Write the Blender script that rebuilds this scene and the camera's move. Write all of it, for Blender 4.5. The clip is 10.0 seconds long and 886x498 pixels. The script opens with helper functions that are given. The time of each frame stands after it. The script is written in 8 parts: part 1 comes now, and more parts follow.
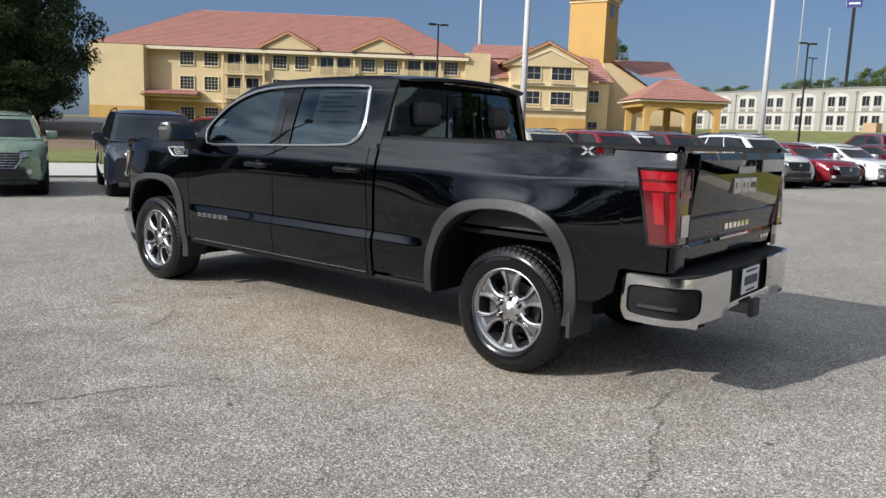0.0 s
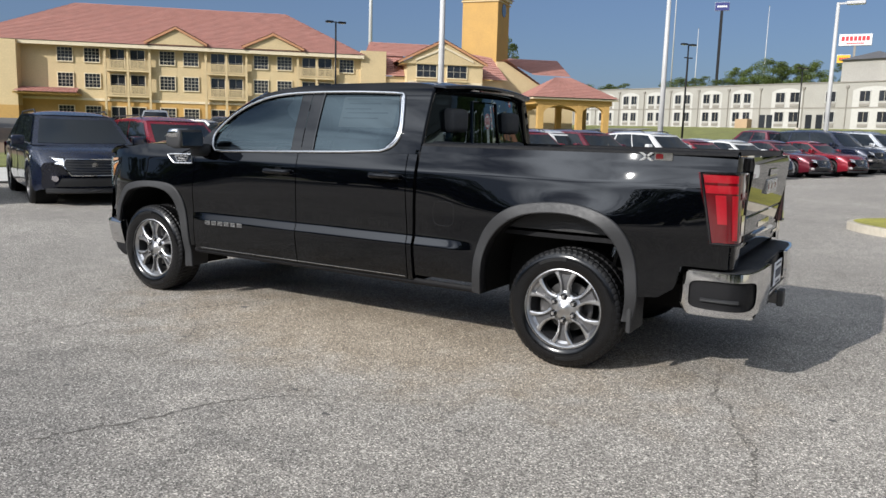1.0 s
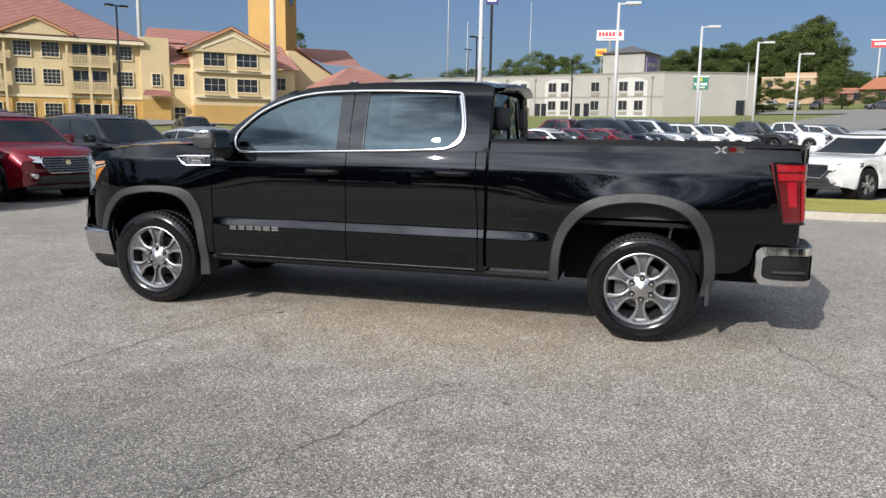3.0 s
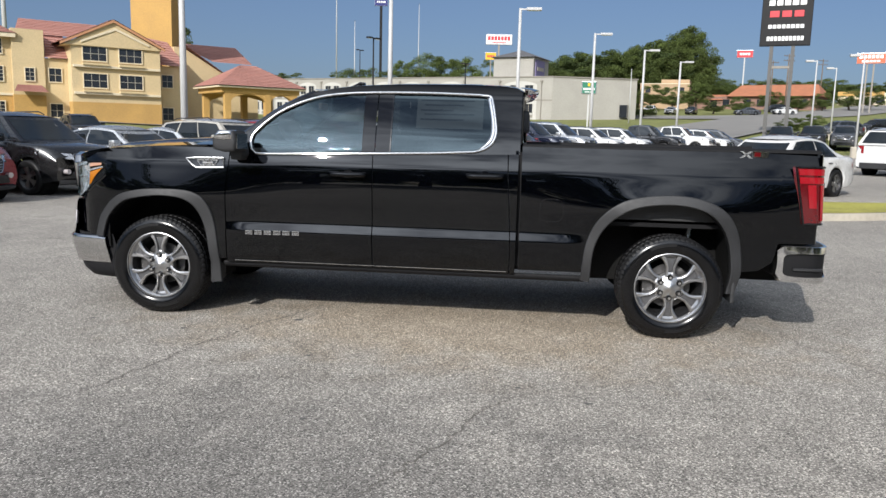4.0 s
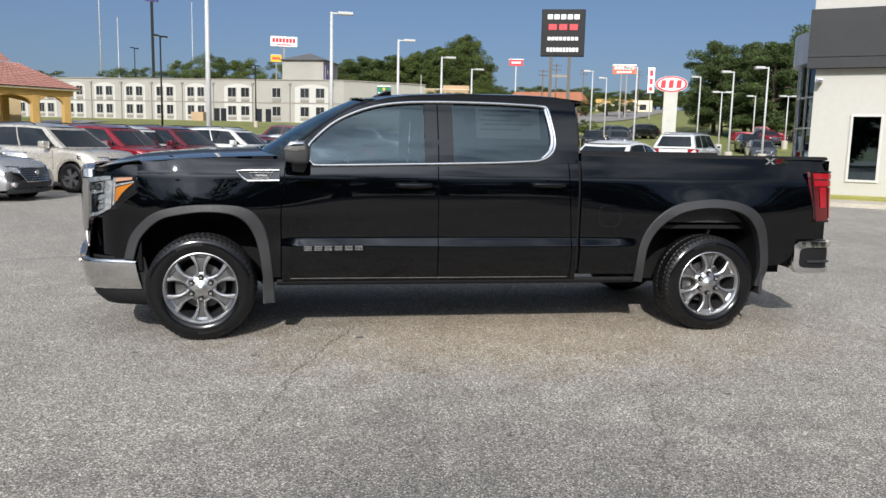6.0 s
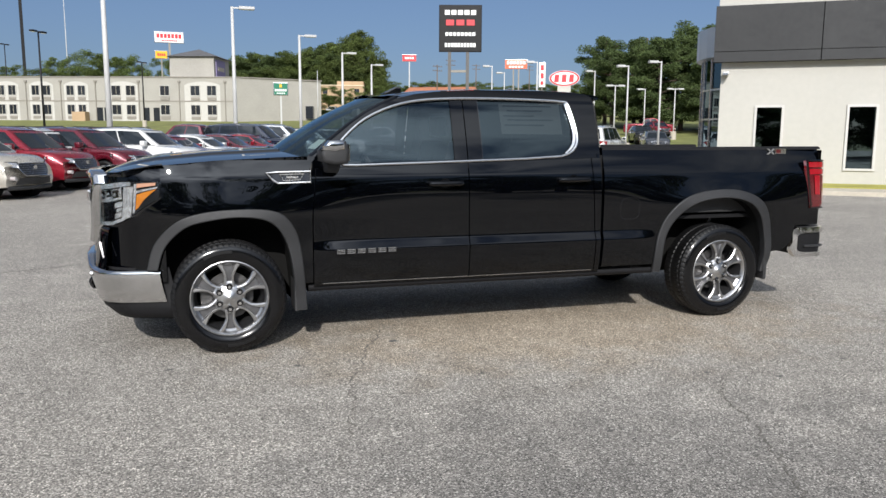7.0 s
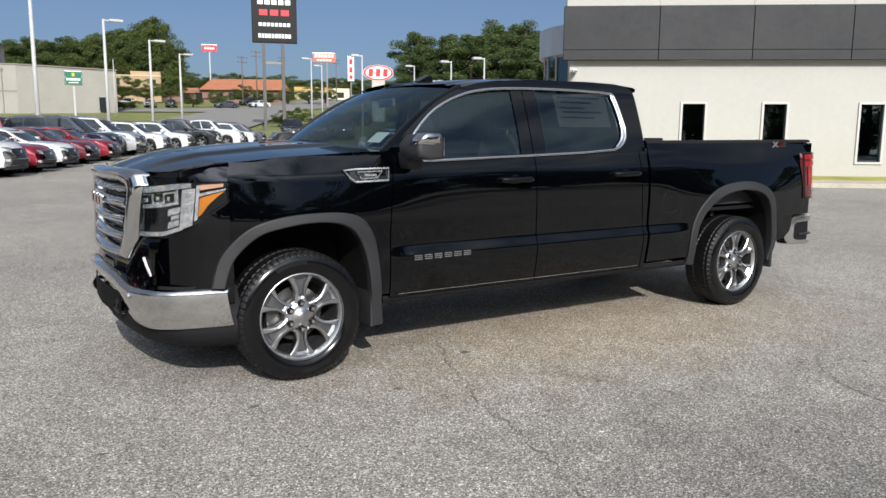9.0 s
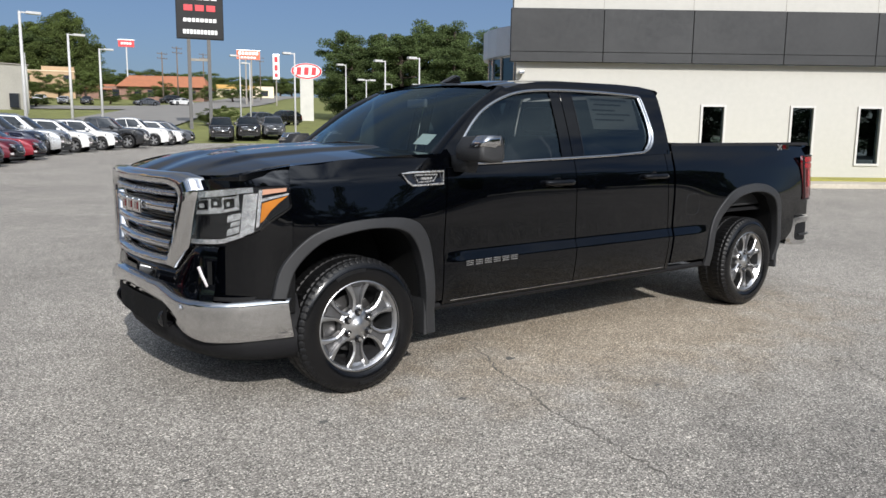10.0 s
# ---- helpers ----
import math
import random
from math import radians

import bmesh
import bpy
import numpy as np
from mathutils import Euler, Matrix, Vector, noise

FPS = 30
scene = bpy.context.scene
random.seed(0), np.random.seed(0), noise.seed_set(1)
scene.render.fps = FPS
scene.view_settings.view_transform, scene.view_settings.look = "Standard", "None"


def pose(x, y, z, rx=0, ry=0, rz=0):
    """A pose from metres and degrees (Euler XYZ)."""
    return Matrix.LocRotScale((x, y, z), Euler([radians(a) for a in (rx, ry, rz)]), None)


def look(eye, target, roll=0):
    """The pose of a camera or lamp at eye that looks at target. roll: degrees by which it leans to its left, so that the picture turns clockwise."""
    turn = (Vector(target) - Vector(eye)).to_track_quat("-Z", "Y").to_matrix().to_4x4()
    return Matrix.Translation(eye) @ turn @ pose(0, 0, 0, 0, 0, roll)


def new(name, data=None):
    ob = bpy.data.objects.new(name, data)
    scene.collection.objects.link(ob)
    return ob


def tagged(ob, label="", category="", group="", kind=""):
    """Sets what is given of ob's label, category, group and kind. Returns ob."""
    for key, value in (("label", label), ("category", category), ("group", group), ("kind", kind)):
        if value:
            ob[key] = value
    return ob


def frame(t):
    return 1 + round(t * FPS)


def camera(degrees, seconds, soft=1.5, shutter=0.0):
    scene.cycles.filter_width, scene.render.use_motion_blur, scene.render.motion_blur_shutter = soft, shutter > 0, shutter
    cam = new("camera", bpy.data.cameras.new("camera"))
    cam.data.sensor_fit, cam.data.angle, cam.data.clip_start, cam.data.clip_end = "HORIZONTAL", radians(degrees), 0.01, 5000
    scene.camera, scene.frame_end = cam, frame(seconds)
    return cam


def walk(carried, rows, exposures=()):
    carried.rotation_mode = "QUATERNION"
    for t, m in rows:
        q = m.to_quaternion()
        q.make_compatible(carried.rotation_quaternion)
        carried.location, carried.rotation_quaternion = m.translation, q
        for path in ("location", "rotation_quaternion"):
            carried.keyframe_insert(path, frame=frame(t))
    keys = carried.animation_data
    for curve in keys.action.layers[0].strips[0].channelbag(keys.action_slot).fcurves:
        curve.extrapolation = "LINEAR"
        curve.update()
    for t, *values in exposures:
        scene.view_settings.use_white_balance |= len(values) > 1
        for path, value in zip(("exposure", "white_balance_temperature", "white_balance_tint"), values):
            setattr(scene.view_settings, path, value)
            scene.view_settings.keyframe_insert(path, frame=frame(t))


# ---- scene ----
cam = camera(60.1, 10.0)
METRES, EYE, TILT, LEAN, TURN = 10.091, 1.459, 0.0, 0.0, 38.95
ROWS = [
    (0.0, 0.0, 0.0, 0.0, 0.3, -8.62, -1.98),
    (0.5, -0.0515, -0.0051, 0.0011, -3.75, -8.54, -1.82),
    (1.0, -0.1045, -0.0063, 0.003, -7.9, -8.56, -1.59),
    (1.5, -0.1573, -0.0068, 0.003, -11.95, -8.74, -1.29),
    (2.0, -0.2095, 0.0013, 0.0047, -16.02, -8.86, -1.04),
    (2.5, -0.2593, 0.0129, 0.0051, -20.03, -8.95, -0.87),
    (4.0, -0.4002, 0.0832, 0.004, -32.46, -8.73, -1.43),
    (4.5, -0.4444, 0.112, 0.0047, -36.5, -8.47, -1.81),
    (5.0, -0.4862, 0.1437, 0.0059, -40.58, -8.14, -1.96),
    (5.5, -0.5248, 0.1813, 0.0047, -44.64, -8.04, -1.8),
    (7.0, -0.6148, 0.3048, 0.0033, -56.6, -8.29, -0.3),
    (7.5, -0.63, 0.353, 0.0039, -60.52, -8.25, -0.11),
    (8.0, -0.6432, 0.3984, 0.0039, -64.33, -8.24, -0.15),
    (8.5, -0.6484, 0.4441, 0.0031, -67.84, -8.39, -0.24),
    (9.0, -0.6556, 0.4884, 0.0011, -71.12, -8.62, -0.38),
    (9.5, -0.6609, 0.5291, 0.0012, -74.1, -8.66, -0.51),
    (10.0, -0.6653, 0.5668, 0.0018, -76.7, -8.59, -0.68),
]
walk(cam, [(t, pose(4.584, -4.822, EYE, TILT, LEAN, TURN) @ pose(METRES * x, METRES * y, METRES * z, 90 + pitch, roll, yaw)) for t, x, y, z, yaw, pitch, roll in ROWS])

# ---- light ----
SUN = Vector((-0.52, -1.62, 1.0)).normalized()
CLOUD, CLOUD_WIDE, CLOUD_SUN = 5.0, 32.0, 60.0
world = bpy.data.worlds.new("sky")
scene.world = world
world.use_nodes = True
wn = world.node_tree.nodes
sky = wn.new("ShaderNodeTexSky")
sky.sky_type = "NISHITA"
sky.sun_disc = False
sky.sun_elevation = math.asin(SUN.z)
sky.sun_rotation = math.atan2(SUN.x, SUN.y)
sky.air_density, sky.dust_density, sky.ozone_density = 1.0, 1.2, 2.0
wn["Background"].inputs[1].default_value = 0.0425
haze = wn.new("ShaderNodeVectorMath")
haze.operation = "MULTIPLY"
haze.inputs[1].default_value = (0.655, 0.757, 0.967)
world.node_tree.links.new(sky.outputs[0], haze.inputs[0])
pale = wn.new("ShaderNodeVectorMath")
pale.inputs[1].default_value = (1.35, 2.0, 3.25)
world.node_tree.links.new(haze.outputs[0], pale.inputs[0])


def sky_node(kind, op, *ins):
    """A small maths node of the sky, fed by sockets or numbers."""
    node = wn.new(kind)
    node.operation = op
    for i, v in enumerate(ins):
        if hasattr(v, "is_linked"):
            world.node_tree.links.new(v, node.inputs[i])
        else:
            node.inputs[i].default_value = v
    return node


# thin bright summer cloud, high over the lot and whitest round the sun
up_dir = wn.new("ShaderNodeTexCoord").outputs["Generated"]
xyz = wn.new("ShaderNodeSeparateXYZ")
world.node_tree.links.new(up_dir, xyz.inputs[0])
flat_z = sky_node("ShaderNodeMath", "ADD", xyz.outputs[2], 0.22).outputs[0]
plane = sky_node("ShaderNodeVectorMath", "DIVIDE", up_dir).outputs[0]
drop = wn.new("ShaderNodeCombineXYZ")
for i in range(3):
    world.node_tree.links.new(flat_z, drop.inputs[i])
world.node_tree.links.new(drop.outputs[0], plane.node.inputs[1])
wisps = wn.new("ShaderNodeTexNoise")
wisps.inputs["Scale"].default_value, wisps.inputs["Detail"].default_value, wisps.inputs["Roughness"].default_value, wisps.inputs["Distortion"].default_value = 2.6, 7, 0.55, 0.5
world.node_tree.links.new(plane, wisps.inputs["Vector"])
cover = wn.new("ShaderNodeMapRange")
cover.interpolation_type = "SMOOTHSTEP"
cover.inputs["From Min"].default_value, cover.inputs["From Max"].default_value = 0.32, 0.6
world.node_tree.links.new(wisps.outputs["Fac"], cover.inputs["Value"])
high = wn.new("ShaderNodeMapRange")
high.interpolation_type = "SMOOTHSTEP"
high.inputs["From Min"].default_value, high.inputs["From Max"].default_value = 0.2, 0.34
world.node_tree.links.new(xyz.outputs[2], high.inputs["Value"])
amount = sky_node("ShaderNodeMath", "MULTIPLY", cover.outputs[0], high.outputs[0]).outputs[0]
toward = sky_node("ShaderNodeVectorMath", "DOT_PRODUCT", up_dir, tuple(SUN)).outputs["Value"]
toward = sky_node("ShaderNodeMath", "MAXIMUM", toward, 0.0).outputs[0]
wide_glow = sky_node("ShaderNodeMath", "POWER", toward, 2.0).outputs[0]
near_glow = sky_node("ShaderNodeMath", "POWER", toward, 11.0).outputs[0]
bright = sky_node("ShaderNodeMath", "MULTIPLY_ADD", wide_glow, CLOUD_WIDE, CLOUD).outputs[0]
bright = sky_node("ShaderNodeMath", "MULTIPLY_ADD", near_glow, CLOUD_SUN, bright).outputs[0]
white = sky_node("ShaderNodeVectorMath", "SCALE", (0.9, 0.97, 1.08)).outputs[0]
world.node_tree.links.new(bright, white.node.inputs["Scale"])
veil = wn.new("ShaderNodeMix")
veil.data_type = "VECTOR"
world.node_tree.links.new(amount, veil.inputs["Factor"])
world.node_tree.links.new(pale.outputs[0], veil.inputs[4])
world.node_tree.links.new(white, veil.inputs[5])
world.node_tree.links.new(veil.outputs[1], wn["Background"].inputs[0])
sun = new("sun", bpy.data.lights.new("sun", "SUN"))
sun.data.energy, sun.data.angle, sun.data.color = 3.9, radians(0.5), (1.0, 0.96, 0.91)
sun.matrix_world = look((0, 0, 30), Vector((0, 0, 30)) - SUN)
scene.view_settings.exposure = 0.27


# ---- materials ----
def material(name, base, rough=0.5, metal=0.0, var=0.12, scale=3.0, bump=0.0, bump_scale=60.0, coat=0.0, spec=0.5, glow=0.0, random_tint=0.0):
    """A surface with colour variation at two scales and fine relief."""
    m = bpy.data.materials.new(name)
    m.use_nodes = True
    nt, n = m.node_tree, m.node_tree.nodes
    b = n["Principled BSDF"]
    b.inputs["Metallic"].default_value = metal
    b.inputs["Coat Weight"].default_value = coat
    b.inputs["Coat Roughness"].default_value = 0.045
    b.inputs["Specular IOR Level"].default_value = spec
    co = n.new("ShaderNodeTexCoord")
    big, fine = n.new("ShaderNodeTexNoise"), n.new("ShaderNodeTexNoise")
    big.inputs["Scale"].default_value, fine.inputs["Scale"].default_value = scale, scale * 14
    big.inputs["Detail"].default_value = fine.inputs["Detail"].default_value = 5
    for node in (big, fine):
        nt.links.new(co.outputs["Object"], node.inputs["Vector"])
    add = n.new("ShaderNodeMath")
    add.operation = "ADD"
    nt.links.new(big.outputs["Fac"], add.inputs[0])
    nt.links.new(fine.outputs["Fac"], add.inputs[1])
    ramp = n.new("ShaderNodeMapRange")
    ramp.inputs["From Min"].default_value, ramp.inputs["From Max"].default_value = 0.7, 1.3
    ramp.inputs["To Min"].default_value, ramp.inputs["To Max"].default_value = 1 - var, 1 + var
    nt.links.new(add.outputs[0], ramp.inputs["Value"])
    mul = n.new("ShaderNodeVectorMath")
    mul.operation = "SCALE"
    mul.inputs[0].default_value = base
    nt.links.new(ramp.outputs[0], mul.inputs["Scale"])
    last = mul.outputs[0]
    if random_tint:
        info = n.new("ShaderNodeObjectInfo")
        spread = n.new("ShaderNodeMapRange")
        spread.inputs["To Min"].default_value, spread.inputs["To Max"].default_value = 1 - random_tint, 1 + random_tint
        nt.links.new(info.outputs["Random"], spread.inputs["Value"])
        again = n.new("ShaderNodeVectorMath")
        again.operation = "SCALE"
        nt.links.new(last, again.inputs[0])
        nt.links.new(spread.outputs[0], again.inputs["Scale"])
        last = again.outputs[0]
    nt.links.new(last, b.inputs["Base Color"])
    worn = n.new("ShaderNodeMapRange")
    worn.inputs["From Min"].default_value, worn.inputs["From Max"].default_value = 0.7, 1.3
    worn.inputs["To Min"].default_value, worn.inputs["To Max"].default_value = max(rough * 0.85, 0.0), min(rough * 1.15, 1.0)
    nt.links.new(add.outputs[0], worn.inputs["Value"])
    nt.links.new(worn.outputs[0], b.inputs["Roughness"])
    if bump:
        grain, relief = n.new("ShaderNodeTexNoise"), n.new("ShaderNodeBump")
        grain.inputs["Scale"].default_value, grain.inputs["Detail"].default_value = bump_scale, 4
        relief.inputs["Strength"].default_value, relief.inputs["Distance"].default_value = bump, 0.01
        nt.links.new(co.outputs["Object"], grain.inputs["Vector"])
        nt.links.new(grain.outputs["Fac"], relief.inputs["Height"])
        nt.links.new(relief.outputs[0], b.inputs["Normal"])
    if glow:
        b.inputs["Emission Color"].default_value = (*base, 1)
        b.inputs["Emission Strength"].default_value = glow
    return m


def glass(name, tint, rough=0.0, clear=0.5, ior=1.8):
    """Tinted window glass: a clear sheet that mirrors by Fresnel."""
    m = bpy.data.materials.new(name)
    m.use_nodes = True
    nt, n = m.node_tree, m.node_tree.nodes
    n.remove(n["Principled BSDF"])
    through_it, shine, mix, fres = n.new("ShaderNodeBsdfTransparent"), n.new("ShaderNodeBsdfGlossy"), n.new("ShaderNodeMixShader"), n.new("ShaderNodeFresnel")
    through_it.inputs[0].default_value = (*[c * clear for c in tint], 1)
    shine.inputs["Roughness"].default_value = rough
    shine.inputs["Color"].default_value = (0.62, 0.80, 0.88, 1)
    fres.inputs["IOR"].default_value = ior
    nt.links.new(fres.outputs[0], mix.inputs[0])
    nt.links.new(through_it.outputs[0], mix.inputs[1])
    nt.links.new(shine.outputs[0], mix.inputs[2])
    nt.links.new(mix.outputs[0], n["Material Output"].inputs[0])
    return m


def asphalt_material():
    """Old sun-bleached asphalt: pale stones in a grey binder, stains and worn lanes."""
    m = bpy.data.materials.new("asphalt")
    m.use_nodes = True
    nt, n = m.node_tree, m.node_tree.nodes
    b = n["Principled BSDF"]
    co = n.new("ShaderNodeTexCoord")
    stones, grit, broad, mid = n.new("ShaderNodeTexVoronoi"), n.new("ShaderNodeTexNoise"), n.new("ShaderNodeTexNoise"), n.new("ShaderNodeTexNoise")
    stones.inputs["Scale"].default_value = 150
    grit.inputs["Scale"].default_value, grit.inputs["Detail"].default_value = 75, 6
    broad.inputs["Scale"].default_value, broad.inputs["Detail"].default_value = 0.35, 5
    mid.inputs["Scale"].default_value, mid.inputs["Detail"].default_value = 3.2, 6
    for node in (stones, grit, broad, mid):
        nt.links.new(co.outputs["Object"], node.inputs["Vector"])
    each = n.new("ShaderNodeSeparateColor")
    nt.links.new(stones.outputs["Color"], each.inputs[0])
    ramp = n.new("ShaderNodeValToRGB")
    ramp.color_ramp.elements[0].position, ramp.color_ramp.elements[0].color = 0.0, (0.072, 0.068, 0.062, 1)
    ramp.color_ramp.elements[1].position, ramp.color_ramp.elements[1].color = 1.0, (0.86, 0.8, 0.71, 1)
    for at, grey in ((0.35, 0.215), (0.75, 0.35), (0.92, 0.56)):
        ramp.color_ramp.elements.new(at).color = (grey, grey * 0.928, grey * 0.825, 1)
    nt.links.new(each.outputs[0], ramp.inputs[0])
    value = n.new("ShaderNodeMath")
    value.operation = "MULTIPLY_ADD"
    value.inputs[1].default_value, value.inputs[2].default_value = 0.7, 0.65
    nt.links.new(broad.outputs["Fac"], value.inputs[0])
    second = n.new("ShaderNodeMath")
    second.operation = "MULTIPLY_ADD"
    second.inputs[1].default_value, second.inputs[2].default_value = 0.5, 0.75
    nt.links.new(mid.outputs["Fac"], second.inputs[0])
    third = n.new("ShaderNodeMath")
    third.operation = "MULTIPLY_ADD"
    third.inputs[1].default_value, third.inputs[2].default_value = 0.9, 0.55
    nt.links.new(grit.outputs["Fac"], third.inputs[0])
    p1, p2 = n.new("ShaderNodeMath"), n.new("ShaderNodeMath")
    p1.operation = p2.operation = "MULTIPLY"
    nt.links.new(value.outputs[0], p1.inputs[0])
    nt.links.new(second.outputs[0], p1.inputs[1])
    nt.links.new(p1.outputs[0], p2.inputs[0])
    nt.links.new(third.outputs[0], p2.inputs[1])
    mul = n.new("ShaderNodeVectorMath")
    mul.operation = "SCALE"
    nt.links.new(ramp.outputs[0], mul.inputs[0])
    nt.links.new(p2.outputs[0], mul.inputs["Scale"])
    colour = mul.outputs[0]
    # a rusty wash beside the parking place and a broad darker patch in front of it
    for cx, cy, rx, ry, tint in ((0.5, -0.9, 3.1, 1.5, (1.06, 0.96, 0.83)), (-0.4, -4.1, 3.2, 2.1, (0.74, 0.75, 0.77))):
        put, length, edge, wash, over = n.new("ShaderNodeMapping"), n.new("ShaderNodeVectorMath"), n.new("ShaderNodeMath"), n.new("ShaderNodeMapRange"), n.new("ShaderNodeMix")
        put.vector_type = "POINT"
        put.inputs["Location"].default_value = (-cx / rx, -cy / ry, 0)
        put.inputs["Scale"].default_value = (1 / rx, 1 / ry, 1)
        nt.links.new(co.outputs["Object"], put.inputs["Vector"])
        length.operation = "LENGTH"
        nt.links.new(put.outputs[0], length.inputs[0])
        edge.operation = "MULTIPLY_ADD"
        edge.inputs[1].default_value = 1.1
        nt.links.new(mid.outputs["Fac"], edge.inputs[0])
        nt.links.new(length.outputs["Value"], edge.inputs[2])
        wash.interpolation_type = "SMOOTHSTEP"
        wash.inputs["From Min"].default_value, wash.inputs["From Max"].default_value = 0.75, 1.6
        wash.inputs["To Min"].default_value, wash.inputs["To Max"].default_value = 1.0, 0.0
        nt.links.new(edge.outputs[0], wash.inputs["Value"])
        over.data_type, over.blend_type = "RGBA", "MULTIPLY"
        nt.links.new(wash.outputs[0], over.inputs["Factor"])
        nt.links.new(colour, over.inputs[6])
        over.inputs[7].default_value = (*tint, 1)
        colour = over.outputs[2]
    nt.links.new(colour, b.inputs["Base Color"])
    b.inputs["Roughness"].default_value = 0.82
    b.inputs["Specular IOR Level"].default_value = 0.35
    relief = n.new("ShaderNodeBump")
    relief.inputs["Strength"].default_value, relief.inputs["Distance"].default_value = 0.75, 0.004
    nt.links.new(each.outputs[1], relief.inputs["Height"])
    nt.links.new(relief.outputs[0], b.inputs["Normal"])
    return m


MAT = dict(
    asphalt=asphalt_material(),
    crack=material("crack_filler", (0.13, 0.12, 0.105), 0.9, bump=0.3),
    patch=material("dark_asphalt_and_kerb_shadow", (0.1, 0.097, 0.092), 0.85, var=0.25, bump=0.4, bump_scale=120),
    concrete=material("concrete", (0.42, 0.38, 0.31), 0.85, var=0.16, scale=0.8, bump=0.2, bump_scale=80),
    concrete_pale=material("pale_concrete", (0.5, 0.49, 0.45), 0.85, var=0.12, scale=0.8, bump=0.2, bump_scale=80),
    dirt=material("bare_earth", (0.2, 0.14, 0.09), 0.95, var=0.35, scale=0.7, bump=0.6, bump_scale=30),
    grass=material("mown_grass", (0.165, 0.175, 0.05), 0.95, var=0.4, scale=0.6, bump=0.8, bump_scale=20),
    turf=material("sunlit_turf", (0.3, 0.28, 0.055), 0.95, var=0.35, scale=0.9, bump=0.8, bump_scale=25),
    road=material("far_road", (0.22, 0.21, 0.195), 0.85, var=0.15, scale=0.3, bump=0.2),
    white_line=material("road_paint", (0.62, 0.61, 0.57), 0.7, var=0.2, scale=6),
    black_paint=material("black_paint", (0.0006, 0.0008, 0.0014), 0.05, var=0.05, coat=1.0, spec=0.0),
    black_plastic=material("black_plastic", (0.02, 0.0205, 0.022), 0.6, var=0.12, bump=0.15, bump_scale=400),
    gloss_black=material("gloss_black", (0.004, 0.004, 0.005), 0.08, var=0.05, coat=0.5),
    grey_plastic=material("grey_plastic", (0.016, 0.0165, 0.018), 0.55, var=0.1, bump=0.1, bump_scale=300),
    underbody=material("underbody", (0.009, 0.009, 0.009), 0.85, var=0.3, spec=0.1),
    chrome=material("chrome", (0.62, 0.615, 0.61), 0.08, metal=1.0, var=0.03),
    satin=material("satin_metal", (0.55, 0.55, 0.56), 0.25, metal=1.0, var=0.08),
    wheel_metal=material("polished_wheel", (0.5, 0.5, 0.505), 0.33, metal=1.0, var=0.06),
    wheel_groove=material("grey_wheel_groove", (0.13, 0.13, 0.135), 0.4, metal=0.7, var=0.1),
    wheel_dark=material("painted_wheel_pocket", (0.04, 0.04, 0.042), 0.4, metal=0.6, var=0.1),
    iron=material("brake_iron", (0.09, 0.088, 0.088), 0.4, metal=0.7, var=0.25, scale=10),
    rubber=material("tyre_rubber", (0.005, 0.005, 0.0055), 0.5, spec=0.3, var=0.3, scale=8, bump=0.1, bump_scale=200),
    rubber_shine=material("dressed_sidewall", (0.003, 0.003, 0.0035), 0.17, var=0.3, scale=8, spec=0.4),
    tint=glass("tinted_glass", (0.6, 0.66, 0.7), clear=0.4, ior=1.76, rough=0.004),
    windshield=glass("windshield_glass", (0.72, 0.93, 0.97), clear=0.6, ior=2.0),
    dark_tint=glass("privacy_glass", (0.45, 0.5, 0.54), clear=0.13, ior=1.76),
    pane=glass("window_pane", (0.5, 0.55, 0.56), clear=0.4, ior=2.3),
    seat=material("seat_cloth", (0.07, 0.07, 0.073), 0.85, var=0.2, bump=0.3, bump_scale=300),
    cabin=material("cabin_trim", (0.1, 0.1, 0.105), 0.7, var=0.15),
    red_lens=material("red_lens", (0.27, 0.005, 0.011), 0.12, var=0.05, coat=1.0),
    red_deep=material("dark_red_lens", (0.085, 0.002, 0.004), 0.08, var=0.05, coat=1.0),
    clear_lens=material("clear_lens", (0.6, 0.55, 0.55), 0.2, metal=0.3, var=0.05, coat=1.0),
    amber=material("amber_lens", (0.40, 0.135, 0.010), 0.12, var=0.05, coat=1.0),
    lamp_grey=material("dark_lamp_bowl", (0.018, 0.019, 0.021), 0.15, metal=0.3, var=0.15, scale=25),
    rail_black=material("bed_rail_plastic", (0.008, 0.008, 0.009), 0.7, var=0.1, spec=0.2),
    paper=material("window_sticker", (0.5, 0.52, 0.5), 0.8, var=0.05),
    plate=material("plate_white", (0.7, 0.72, 0.76), 0.4, var=0.05),
    lamp_metal=material("lamp_reflector", (0.58, 0.59, 0.61), 0.16, metal=0.75, var=0.45, scale=45),
    bright_metal=material("bright_badge_metal", (0.8, 0.8, 0.8), 0.28, metal=0.9, var=0.03),
    amber_pale=material("pale_amber_lens", (0.44, 0.24, 0.16), 0.15, var=0.05, coat=1.0),
    lens_glass=glass("lamp_cover", (1.0, 1.0, 1.0), clear=0.95, ior=1.3),
    paper_dim=material("price_sheet_paper", (0.3, 0.325, 0.32), 0.8, var=0.05),
    ink=material("dark_ink", (0.05, 0.06, 0.09), 0.6),
    red_mark=material("red_badge", (0.5, 0.02, 0.03), 0.3),
)
MAT["black_paint"].node_tree.nodes["Principled BSDF"].inputs["Coat IOR"].default_value = 1.46
MAT["black_paint"].node_tree.nodes["Principled BSDF"].inputs["Coat Roughness"].default_value = 0.012


